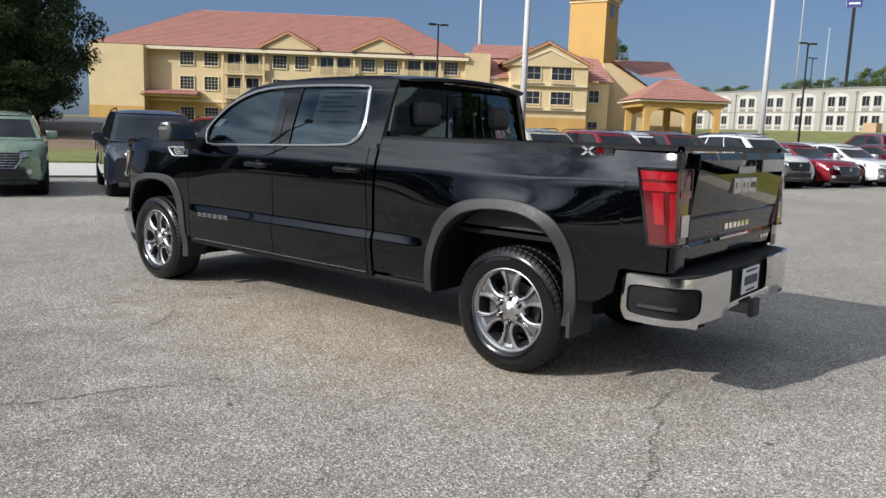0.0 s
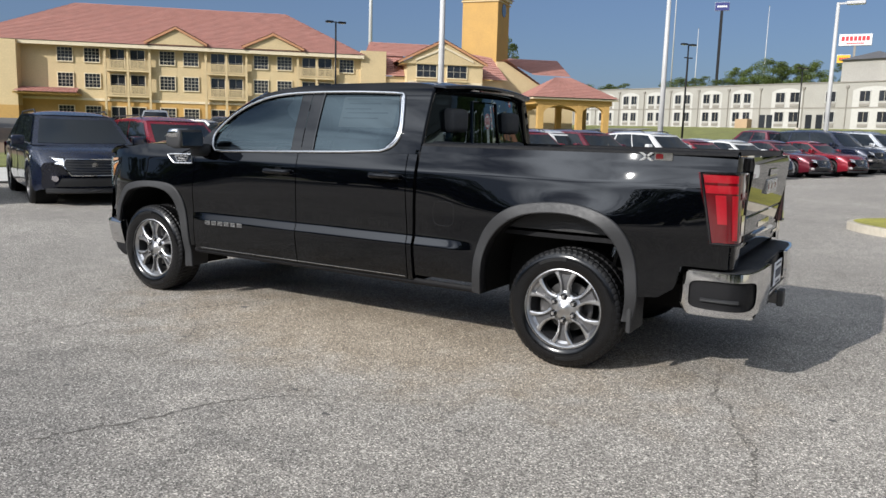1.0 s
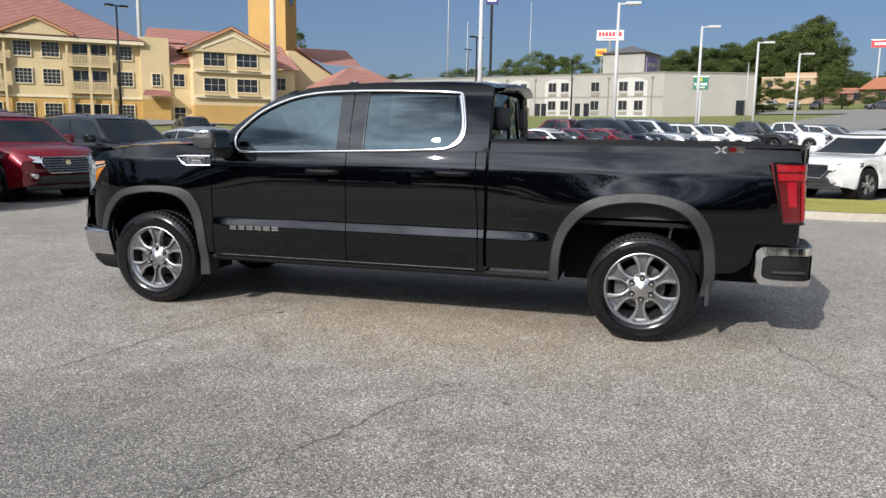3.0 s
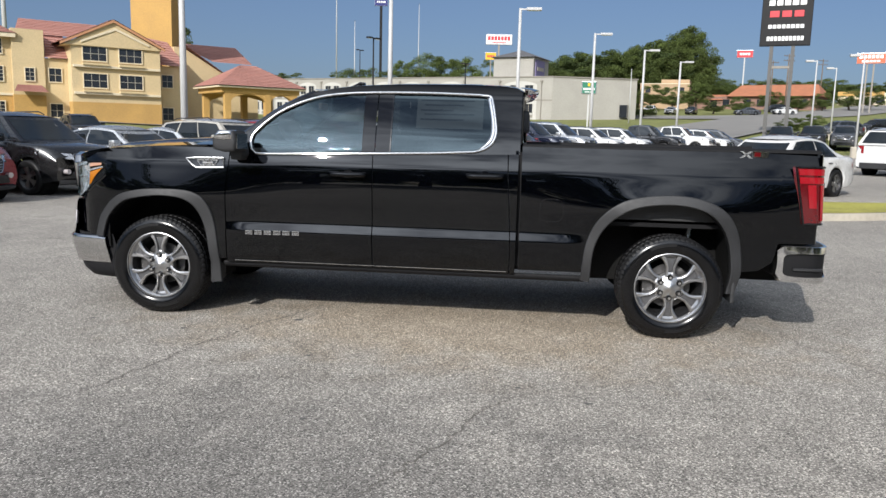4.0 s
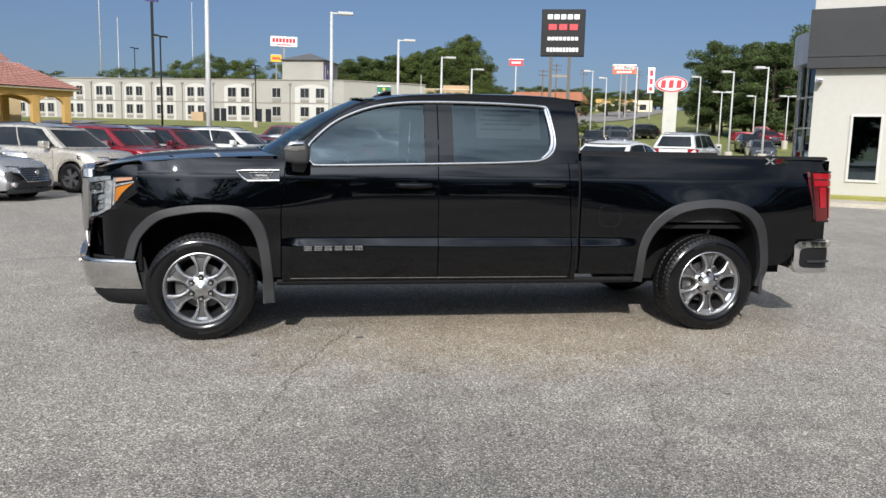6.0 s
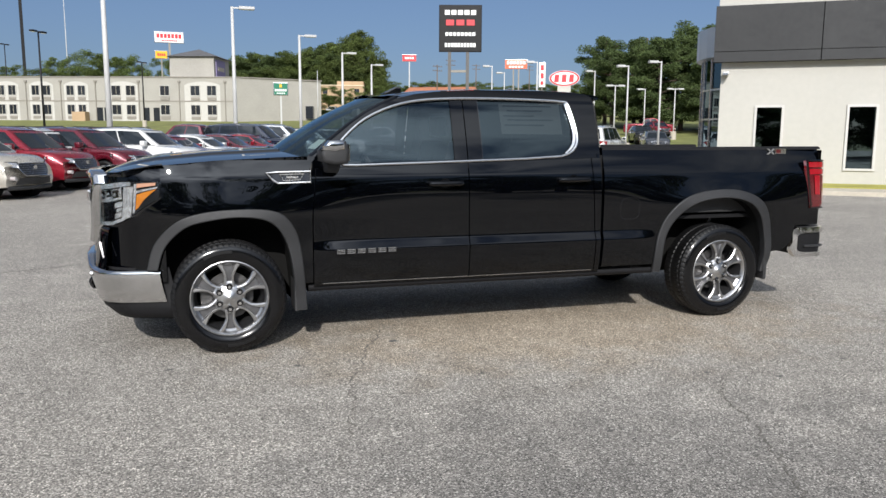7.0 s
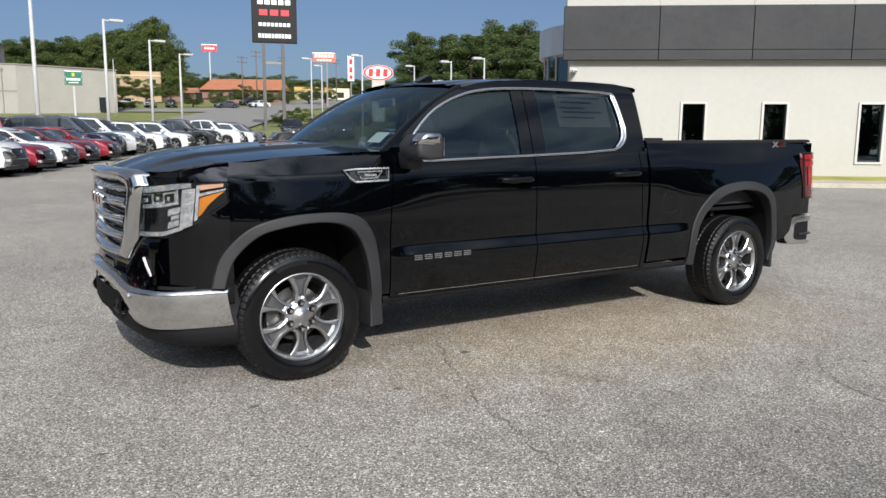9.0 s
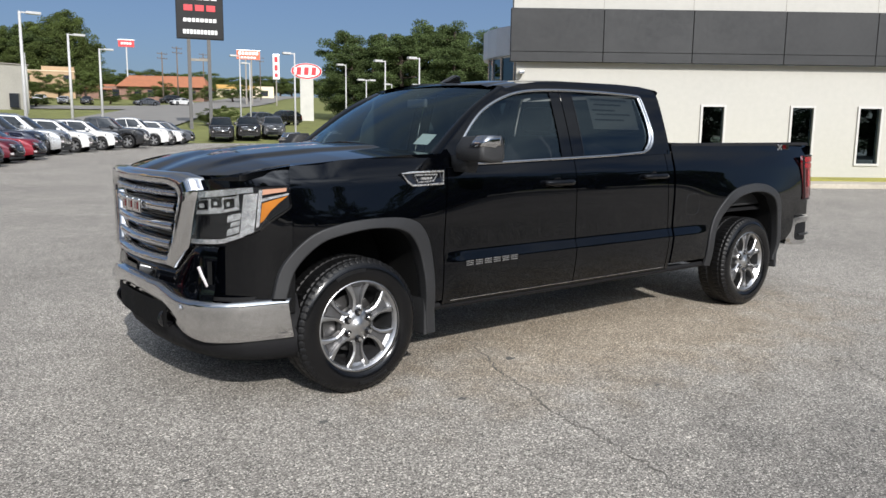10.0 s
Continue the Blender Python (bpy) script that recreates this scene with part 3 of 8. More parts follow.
def pickup():
    t = thing("pickup_truck", Matrix(), "glossy black crew-cab pickup truck with chrome trim parked on asphalt", "pickup truck")
    paint, chrome, plastic = MAT["black_paint"], MAT["chrome"], MAT["black_plastic"]
    hood_edge = lambda x: float(np.interp(x, [-2.84, -2.78, -2.70, -2.60, -2.45, -2.07, -1.64, -1.38], [1.185, 1.215, 1.24, 1.265, 1.295, 1.33, 1.352, 1.36]))
    cut_f, cut_b = (lambda z: -1.425 + 0.03 * smooth_step(0.9, 1.3, z)), (lambda z: -0.265 - 0.01 * (z - 0.9))
    cut_r = lambda z: 0.79 - 0.035 * smooth_step(0.6, 1.35, z)
    gap = 0.004
    for s in (-1, 1):
        side_panel("front_fender", s, lambda z: -2.415, lambda z: cut_f(z) - gap, lambda x: 0.47, hood_edge, 90, 90, t, [arch_hole("front")])
        fd = side_panel("front_door", s, lambda z: cut_f(z) + gap, lambda z: cut_b(z) - gap, lambda x: 0.442, belt, 50, 110, t)
        rd = side_panel("rear_door", s, lambda z: cut_b(z) + gap, lambda z: cut_r(z) - gap, lambda x: 0.442, belt, 46, 110, t)
        side_panel("cab_corner", s, lambda z: cut_r(z) + gap, lambda z: 0.832, lambda x: 0.442, belt, 4, 110, t)
        side_panel("bed_side", s, lambda z: 0.858, lambda z: 2.985, lambda x: float(np.interp(x, [1.3, 2.4, 2.6, 2.70, 2.725], [0.48, 0.53, 0.55, 0.62, 0.757])), lambda x: 1.402 + 0.01 * (x - 0.8) / 2.2, 130, 110, t, [arch_hole("rear")])
        # sill
        bm = sheet([[(x, s * w, z) for x in np.linspace(-1.46, 1.36, 12)] for w, z in ((0.94, 0.45), (0.955, 0.438), (0.945, 0.41), (0.9, 0.395), (0.7, 0.395))])
        part("sill", bm, MAT["rail_black"], t, smooth=True)
        bm = sheet([[(x, s * (half_width(x, z) + o), z) for x in np.linspace(a, b, 20)] for z, o in ((0.456, 0.0), (0.4575, 0.0025), (0.4605, 0.0025), (0.462, 0.0))]) if (a := -1.36) and (b := 0.77) else None
        part("sill_trim", bm, chrome, t)
        # wheel arch flares and liners
        for which in ("front", "rear"):
            o, i = flare_lines(which)
            rows = []
            for k, w in ((0.0, -0.012), (0.0, 0.004), (0.01, 0.008), (0.07, 0.012), (0.12, 0.0125), (0.85, 0.0195), (0.92, 0.02), (0.99, 0.017), (1.0, 0.012), (1.0, 0.004), (1.0, -0.07)):
                rows.append([(a + (c - a) * k, s * (half_width(a + (c - a) * k, max(b + (d - b) * k, 0.42)) + w), b + (d - b) * k) for (a, b), (c, d) in zip(o, i)])
            part("wheel_arch_flare", sheet(rows), MAT["grey_plastic"], t, smooth=True)
            rows = [[(a, s * w, b) for a, b in i] for w in (0.95, 0.75, 0.5)]
            hx = FLARE[which][0]
            part("wheel_well", sheet(rows), MAT["underbody"], t, smooth=True)
            part("well_wall", prism([(a, b) for a, b in i] + [(i[-1][0], 0.36), (i[0][0], 0.36)], *sorted((s * 0.515, s * 0.53))), MAT["underbody"], t)
        part("mud_guard", box(2.42, 2.45, *sorted((s * 0.72, s * 0.99)), 0.3, 0.62, bevel=0.01), plastic, t)
        part("mud_guard", box(-1.56, -1.53, *sorted((s * 0.74, s * 0.98)), 0.27, 0.55, bevel=0.01), plastic, t)
        # door handles
        for hx, hz, door in ((-0.453, 1.159, fd), (0.587, 1.176, rd)):
            w = half_width(hx, hz)
            pts = [(hx + a, s * (w + b), hz) for a, b in ((-0.125, 0.0), (-0.115, 0.03), (-0.06, 0.042), (0.06, 0.042), (0.115, 0.03), (0.125, 0.0))]
            h = part("door_handle", tube(spline(pts, 4), 0.02, 10, flat=1.0), paint, door, smooth=True)
            part("handle_cup", rod((hx, s * (w - 0.01), hz - 0.006), (hx, s * (w + 0.002), hz - 0.006), 0.044, 0.042, seg=24), paint, h)
        # model letters on the door, and badges
        for k in range(6):
            x0 = -1.262 + k * 0.0745
            w = half_width(x0, 0.69) + 0.001
            bm = bmesh.new()
            for z0, z1 in ((0.672, 0.679), (0.6845, 0.6905), (0.696, 0.703)):
                box(x0, x0 + 0.058, *sorted((s * w, s * (w + 0.004))), z0 + 0.003 * k * 0.3, z1 + 0.003 * k * 0.3, bm=bm)
            part("name_bar", bm, MAT["satin"], fd)
        zc = 1.208
        w = lambda x, z=zc: s * (half_width(x, z) + 0.008)
        ring = [(-1.735, w(-1.735), 1.247), (-1.66, w(-1.66), 1.252), (-1.435, w(-1.435), 1.256), (-1.435, w(-1.435), 1.182), (-1.655, w(-1.655), 1.176), (-1.69, w(-1.69), 1.198)]
        v = part("fender_vent", tube(ring, 0.0065, 8, closed=True), MAT["bright_metal"], t)
        part("vent_panel", sheet([[(x, w(x, z) - s * 0.006, z) for x in np.linspace(-1.69, -1.435, 6)] for z in (1.182, 1.248)]), MAT["gloss_black"], v)
        part("vent_blade", tube([(-1.645, w(-1.645), 1.235), (-1.48, w(-1.48), 1.238), (-1.51, w(-1.51), 1.199), (-1.62, w(-1.62), 1.194)], 0.005, 6, closed=True), MAT["bright_metal"], v)
        part("vent_bar", box(-1.60, -1.52, *sorted((w(-1.56) - s * 0.004, w(-1.56) + s * 0.004)), 1.209, 1.223), MAT["bright_metal"], v)
        wx = half_width(2.52, 1.374) + 0.001
        bm = bmesh.new()
        for a, b in (((2.42, 1.422), (2.50, 1.374)), ((2.42, 1.374), (2.50, 1.422))):
            prism([(a[0], a[1] - 0.03 + 0.02), (a[0] + 0.022, a[1] - 0.01), (b[0] + 0.01, b[1] - 0.01), (b[0] - 0.012, b[1] - 0.01)], *sorted((s * wx, s * (wx + 0.006))), bm=bm)
        x31 = part("trim_badge", bm, MAT["bright_metal"], t)
        part("badge_bar", box(2.52, 2.565, *sorted((s * wx, s * (wx + 0.005))), 1.376, 1.406), MAT["red_deep"], x31)
        part("badge_edge", box(2.512, 2.62, *sorted((s * wx, s * (wx + 0.003))), 1.369, 1.413), chrome, x31)
        # fuel door outline on the driver's side
        if s < 0:
            ring = [(1.09 + 0.085 * math.copysign(abs(math.cos(a)) ** 0.6, math.cos(a)), 0.94 + 0.085 * math.copysign(abs(math.sin(a)) ** 0.6, math.sin(a))) for a in np.linspace(0, math.tau, 33)[:-1]]
            part("fuel_door", tube([(x, s * (half_width(x, z) - 0.001), z) for x, z in ring], 0.0035, 6, closed=True), MAT["gloss_black"], t)
    # floor, bulkheads and frame under the body
    part("floor_pan", box(-1.5, 0.83, -0.9, 0.9, 0.42, 0.6), MAT["underbody"], t)
    part("engine_bay", box(-2.62, -1.45, -0.5, 0.5, 0.36, 1.2), MAT["underbody"], t)
    part("engine_deck", box(-2.6, -1.45, -0.88, 0.88, 0.98, 1.12), MAT["underbody"], t)
    part("bed_floor", box(0.87, 2.96, -0.86, 0.86, 0.83, 0.88), MAT["rail_black"], t)
    part("gap_seal", box(0.833, 0.866, -0.93, 0.93, 0.5, 1.36), MAT["rail_black"], t)
    part("bed_front_wall", box(0.867, 0.905, -0.9, 0.9, 0.5, 1.38), plastic, t)
    for s in (-1, 1):
        part("chassis_rail", box(-2.5, 2.9, *sorted((s * 0.42, s * 0.5)), 0.4, 0.56), MAT["underbody"], t)
        part("bed_inner_wall", box(0.87, 2.95, *sorted((s * 0.83, s * 0.86)), 0.86, 1.395), plastic, t)
        rows = [[(x, s * w, 1.402 + 0.01 * (x - 0.8) / 2.2 + z) for x in np.linspace(0.862, 2.985, 12)] for w, z in ((0.924, -0.006), (0.922, 0.012), (0.9, 0.02), (0.84, 0.02), (0.826, 0.008), (0.826, -0.03))]
        part("bed_rail_cap", sheet(rows), MAT["rail_black"], t, smooth=True)
        part("door_core", box(-1.41, 0.81, *sorted((s * 0.82, s * 0.935)), 0.46, 1.262), MAT["cabin"], t)
        part("bed_core", box(0.87, 1.36, *sorted((s * 0.8, s * 0.93)), 0.5, 1.3), MAT["underbody"], t)
        part("tail_core", box(2.5, 2.96, *sorted((s * 0.8, s * 0.9)), 0.745, 1.3), MAT["underbody"], t)
    part("rear_axle", rod((1.99, -0.8, 0.388), (1.99, 0.8, 0.388), 0.06, seg=14), MAT["underbody"], t)
    part("differential", rod((1.86, 0.02, 0.388), (2.14, 0.02, 0.388), 0.16, seg=16), MAT["underbody"], t)
    part("front_axle", rod((-2.0, -0.8, 0.388), (-2.0, 0.8, 0.388), 0.05, seg=12), MAT["underbody"], t)
    part("shock_absorber", rod((2.12, -0.55, 0.4), (2.2, -0.5, 0.85), 0.035, seg=10), MAT["satin"], t)

    # cab
    top = lambda x: float(np.interp(x, [-1.44, -1.25, -1.12, -1.0, -0.88, -0.76, -0.62, -0.45, -0.1, 0.45, 0.70, 0.80, 0.845], [1.335, 1.485, 1.587, 1.668, 1.73, 1.776, 1.81, 1.833, 1.853, 1.86, 1.853, 1.838, 1.81]))
    ys_pts = np.array(spline([(1.24, 0.955), (1.30, 0.943), (1.36, 0.927), (1.5, 0.885), (1.7, 0.812), (1.78, 0.775), (1.83, 0.735), (1.87, 0.69)], 6))
    ys = lambda z: float(np.interp(z, ys_pts[:, 0], ys_pts[:, 1]))
    dlo = spline([(-1.225, 1.325), (-1.235, 1.40), (-1.195, 1.475), (-1.03, 1.615), (-0.81, 1.715), (-0.58, 1.764), (-0.26, 1.783), (0.17, 1.786), (0.55, 1.777)], 6)[:-1] + spline([(0.59, 1.772), (0.615, 1.745), (0.645, 1.60), (0.655, 1.50), (0.635, 1.43), (0.58, 1.379), (0.50, 1.352)], 5) + [(0.2, 1.335), (-0.3, 1.318), (-0.7, 1.306), (-1.1, 1.294), (-1.19, 1.295)]
    for s in (-1, 1):
        nx, nz = 150, 40
        grid = []
        for j in range(nz + 1):
            row = []
            for i in range(nx + 1):
                x = -1.42 + (0.84 + 1.42) * i / nx
                z0, z1 = belt(x) + 0.002, top(x)
                z = z0 + (z1 - z0) * j / nz
                row.append((x, s * (ys(z) if z > 1.24 else half_width(x, z)), z))
            grid.append(row)
        hole = [[inside((p[0], p[2]), dlo) for p in row] for row in grid]
        bm = sheet(grid, keep=lambda j, i: not (hole[j][i] and hole[j + 1][i + 1] and hole[j][i + 1] and hole[j + 1][i]))
        part("cab_side", bm, paint, t, smooth=True)
        # bright window surround, wide at the rear
        pts = [(x, s * (ys(z) + 0.004), z) for x, z in dlo]
        trim = part("window_trim", tube(pts, 0.0115, 8, closed=True), chrome, t, "chrome window surround", smooth=True)
        rear = spline([(0.575, 1.765), (0.61, 1.60), (0.615, 1.50), (0.59, 1.43), (0.53, 1.375)], 6)
        outer = spline([(0.615, 1.755), (0.645, 1.60), (0.655, 1.50), (0.635, 1.43), (0.565, 1.375)], 6)
        part("trim_blade", sheet([[(x, s * (ys(z) + o), z) for x, z in l] for l, o in ((rear, 0.0), (rear, 0.008), (outer, 0.01), (outer, 0.0))]), chrome, trim, smooth=True)
        # glass and pillar between
        lo = lambda x: belt(x) - 0.01
        hi = lambda x: min(top(x) - 0.02, 1.80)
        for nm, a, b in (("front_side_glass", -1.30, -0.355), ("rear_side_glass", -0.16, 0.66)):
            bm = sheet([[(x, s * (ys(lo(x) + (hi(x) - lo(x)) * v) - 0.012), lo(x) + (hi(x) - lo(x)) * v) for x in np.linspace(a, b, 24)] for v in np.linspace(0, 1, 14)])
            g = part(nm, bm, MAT["tint"] if nm[0] == "f" else MAT["dark_tint"], t, smooth=True)
            g.visible_shadow = False
        for a, b, o in ((-0.365, -0.265, -0.004), (-0.257, -0.14, -0.004)):
            bm = sheet([[(x, s * (ys(lo(x) + (1.79 - lo(x)) * v) + o), lo(x) + (1.79 - lo(x)) * v) for x in np.linspace(a, b, 4)] for v in np.linspace(0, 1, 12)])
            part("door_pillar", bm, paint, t, smooth=True)
        bm = sheet([[(x, s * (ys(lo(x) + (1.78 - lo(x)) * v) - 0.002), lo(x) + (1.78 - lo(x)) * v) for x in (-0.147, -0.14)] for v in np.linspace(0, 1, 8)])
        part("glass_edge", bm, MAT["gloss_black"], t)
        # mirror
        m = part("door_mirror", prism([(-1.395, 1.33), (-1.31, 1.31), (-1.225, 1.315), (-1.213, 1.39), (-1.235, 1.465), (-1.35, 1.46), (-1.40, 1.40)], *sorted((s * 1.045, s * 1.29)), bevel=0.025), plastic, t, smooth=True)
        part("mirror_cap", prism([(-1.405, 1.405), (-1.30, 1.40), (-1.245, 1.405), (-1.25, 1.472), (-1.35, 1.468)], *sorted((s * 1.17, s * 1.298)), bevel=0.022), chrome, m, smooth=True)
        part("mirror_arm", prism([(-1.34, 1.25), (-1.26, 1.245), (-1.24, 1.29), (-1.25, 1.35), (-1.35, 1.35)], *sorted((s * 0.94, s * 1.09)), bevel=0.02), plastic, m, smooth=True)
        part("mirror_glass", box(-1.218, -1.2115, *sorted((s * 1.065, s * 1.275)), 1.335, 1.445), MAT["chrome"], m)
    # roof
    rows = []
    for x in np.linspace(-0.80, 0.845, 34):
        z, w = top(x), ys(top(x))
        rows.append([(x - 0.07 * (1 - (k * k)) * smooth_step(-0.2, -0.8, x), w * k, z + 0.034 * (1 - k * k) - 0.006 * (abs(abs(k) - 0.72) < 0.06)) for k in np.linspace(-1, 1, 41)])
    part("roof", sheet(rows), paint, t, smooth=True)
    # windshield and its pillars
    def shield(v, k):
        e = k * k
        base = Vector((-1.66 + 0.23 * e, 0.83 * k, 1.362 - 0.012 * e))
        head = Vector((-0.865 + 0.085 * e, 0.70 * k, 1.818 - 0.032 * e))
        p = base.lerp(head, v)
        p.z += 0.035 * math.sin(math.pi * v) * 1.0
        return p
    ws = part("windshield", sheet([[shield(v, k) for k in np.linspace(-1, 1, 25)] for v in np.linspace(0, 1, 17)]), MAT["windshield"], t, smooth=True)
    ws.visible_shadow = False
    for s in (-1, 1):
        rows = []
        for v in np.linspace(0, 1, 17):
            p = shield(v, s)
            x = -1.42 + (0.66) * v
            q = Vector((x, s * ys(top(x)), top(x)))
            mid = p.lerp(q, 0.5) + Vector((-0.012, s * 0.012, 0.012))
            rows.append([p, mid, q])
        part("windshield_pillar", sheet(rows), paint, t, smooth=True)
    part("header_trim", sheet([[shield(1.0, k) + Vector((d, 0, 0.01)) for k in np.linspace(-1, 1, 25)] for d in (-0.02, 0.09)]), paint, t, smooth=True)
    # hood and cowl
    def hood(u, k):
        xf, xr = -2.845 + 0.2 * abs(k) ** 2.4, -1.67 + 0.22 * k * k
        x = xf + (xr - xf) * u
        w = 0.945 - 0.06 * smooth_step(-2.2, -2.75, x)
        z = hood_edge(x) + 0.045 * (1 - k * k) + 0.016 * smooth_step(0.62, 0.5, abs(k)) * smooth_step(0.0, 0.25, u) - 0.012 * smooth_step(0.25, 0.0, abs(k))
        return Vector((x, w * k, z))
    part("hood", lip(sheet([[hood(u, k) for k in np.linspace(-1, 1, 61)] for u in np.linspace(0, 1, 41)]), (0, 0, -0.03)), paint, t, smooth=True)
    part("cowl", sheet([[hood(1.0, k) + Vector((-0.01, 0, -0.02)) for k in np.linspace(-1, 1, 21)], [shield(0.0, k * 1.02) + Vector((0.02, 0, -0.006)) for k in np.linspace(-1, 1, 21)]]), plastic, t)
    for a, b in ((-0.55, 0.1), (0.1, 0.75)):
        p = [shield(0.02, a) + Vector((-0.02, 0, 0.025)), shield(0.05, (a + b) / 2) + Vector((-0.02, 0, 0.022)), shield(0.02, b) + Vector((-0.02, 0, 0.02))]
        part("wiper", tube(spline(p, 5), 0.008, 6), MAT["gloss_black"], t)
    part("registration_sticker", sheet([[shield(v, k) + Vector((0.03, 0, -0.012)) for k in (-0.9, -0.78)] for v in (0.12, 0.24)]), MAT["paper"], t)
    fin = part("roof_antenna", prism([(-0.72, 0), (-0.55, 0), (-0.56, 0.055), (-0.60, 0.06)], -0.03, 0.03, bevel=0.01), MAT["gloss_black"], t)
    fin.matrix_basis = pose(0.02, 0, 1.848)
    # back of the cab
    bk = lambda v, k: Vector((0.875 - 0.028 * v - 0.05 * k * k, (0.86 - 0.14 * v) * k, 1.365 + 0.42 * v))
    bg = part("rear_window", sheet([[bk(v, k) for k in np.linspace(-0.98, 0.98, 17)] for v in np.linspace(0, 0.98, 9)]), MAT["dark_tint"], t, smooth=True)
    bg.visible_shadow = False
    part("slider_frame", tube([bk(v, k) + Vector((0.006, 0, 0)) for v, k in ((0.06, -0.27), (0.06, 0.27), (0.9, 0.27), (0.9, -0.27))], 0.009, 6, closed=True), MAT["gloss_black"], bg)
    part("cab_back", prism([(-0.93, 0.45), (0.93, 0.45), (0.94, 1.3), (0.93, 1.37), (-0.93, 1.37), (-0.94, 1.3)], 0.81, 0.832, "x"), paint, t)
    for s in (-1, 1):
        rows = []
        for v in np.linspace(0, 1, 10):
            p = bk(v, s)
            z = belt(0.84) + (1.81 - belt(0.84)) * v
            rows.append([p, Vector((0.86, s * (ys(z) - 0.015), z)), Vector((0.84, s * ys(z), z))])
        part("rear_pillar", sheet(rows), paint, t, smooth=True)
    rows = [[(x + 0.05 * (1 - k * k) + 0.012, 0.72 * k, z + 0.034 * (1 - k * k)) for k in np.linspace(-1, 1, 21)] for x, z in ((0.795, 1.84), (0.875, 1.832), (0.91, 1.82), (0.905, 1.80), (0.825, 1.775))]
    sp = part("roof_spoiler", sheet(rows), paint, t, smooth=True)
    part("high_stop_lamp", box(0.92, 0.948, -0.24, 0.24, 1.812, 1.84, bevel=0.008), MAT["red_deep"], sp)
    for s in (-1, 1):
        part("cargo_lamp", box(0.917, 0.943, *sorted((s * 0.25, s * 0.36)), 1.812, 1.84, bevel=0.008), MAT["clear_lens"], sp)
    # cabin
    part("headliner", sheet([[(x, ys(top(x)) * 0.97 * k, top(x) - 0.03 + 0.03 * (1 - k * k)) for k in np.linspace(-1, 1, 9)] for x in np.linspace(-0.7, 0.81, 10)]), MAT["seat"], t)
    part("dashboard", prism([(-1.45, 0.95), (-1.0, 0.95), (-0.98, 1.16), (-1.06, 1.25), (-1.42, 1.32)], -0.82, 0.82, bevel=0.03), MAT["cabin"], t)
    part("steering_wheel", revolve([(0.19 + 0.016 * math.cos(a), 0.016 * math.sin(a)) for a in np.linspace(0, math.tau, 9)], 28, "x"), MAT["cabin"], t, smooth=True).matrix_basis = pose(-0.86, -0.40, 1.17, 0, -24, 0)
    part("steering_hub", rod((-0.87, -0.4, 1.17), (-1.02, -0.4, 1.11), 0.07, 0.05, seg=12), MAT["cabin"], t)
    for sx, sy, wide in ((-0.45, -0.4, 0.52), (-0.45, 0.4, 0.52), (0.48, 0.0, 1.5)):
        seat = part("seat", box(sx - 0.27, sx + 0.25, sy - wide / 2, sy + wide / 2, 0.75, 0.93, bevel=0.05), MAT["seat"], t, smooth=True)
        part("backrest", prism([(sx + 0.12, 0.88), (sx + 0.28, 0.86), (sx + 0.40, 1.42), (sx + 0.29, 1.46)], sy - wide / 2, sy + wide / 2, bevel=0.04), MAT["seat"], seat, smooth=True)
        for hy in ((sy,) if wide < 1 else (-0.45, 0.45)):
            part("headrest", box(sx + 0.31, sx + 0.42, hy - 0.13, hy + 0.13, 1.5, 1.68, bevel=0.04), MAT["seat"], seat, smooth=True)
    part("inside_mirror", box(-0.93, -0.9, -0.11, 0.11, 1.66, 1.72, bevel=0.012), MAT["cabin"], t)
    part("price_sheet", sheet([[(x, -(ys(z) - 0.03), z) for x in (0.04, 0.55)] for z in (1.52, 1.75)]), MAT["paper_dim"], t)
    for i, z in enumerate((1.735, 1.70, 1.66, 1.63, 1.59)):
        part("price_sheet_print", sheet([[(x, -(ys(q) - 0.027), q) for x in (0.07 + 0.03 * (i % 2), 0.48 - 0.08 * (i % 3))] for q in (z - 0.006, z + 0.004)]), MAT["grey_plastic"], t)

    # front end: a plan curve from the grille round to the fender
    plan = spline([(-2.805, 0.58), (-2.785, 0.69), (-2.725, 0.79), (-2.64, 0.875), (-2.54, 0.93), (-2.40, 0.9785)], 10)
    def wrap(u, off=0.0):
        f = u * (len(plan) - 1)
        i = min(int(f), len(plan) - 2)
        a, b = Vector((*plan[i], 0)), Vector((*plan[i + 1], 0))
        d = (b - a).normalized()
        off *= float(np.interp(u, [0, 0.7, 0.97], [1, 0.8, 0.2]))
        p = a.lerp(b, f - i) + Vector((-d.y, d.x, 0)) * off
        return p.x, p.y
    def front_patch(u0, u1, zlo, zhi, off, n=14, m=4, s=1):
        rows = []
        for j in range(m + 1):
            row = []
            for i in range(n + 1):
                u = u0 + (u1 - u0) * i / n
                x, y = wrap(u, off)
                z = zlo(u) + (zhi(u) - zlo(u)) * j / m
                row.append((x, s * (y + (half_width(x, z) - half_width(x, 0.95)) * u), z))
            rows.append(row)
        return sheet(rows)
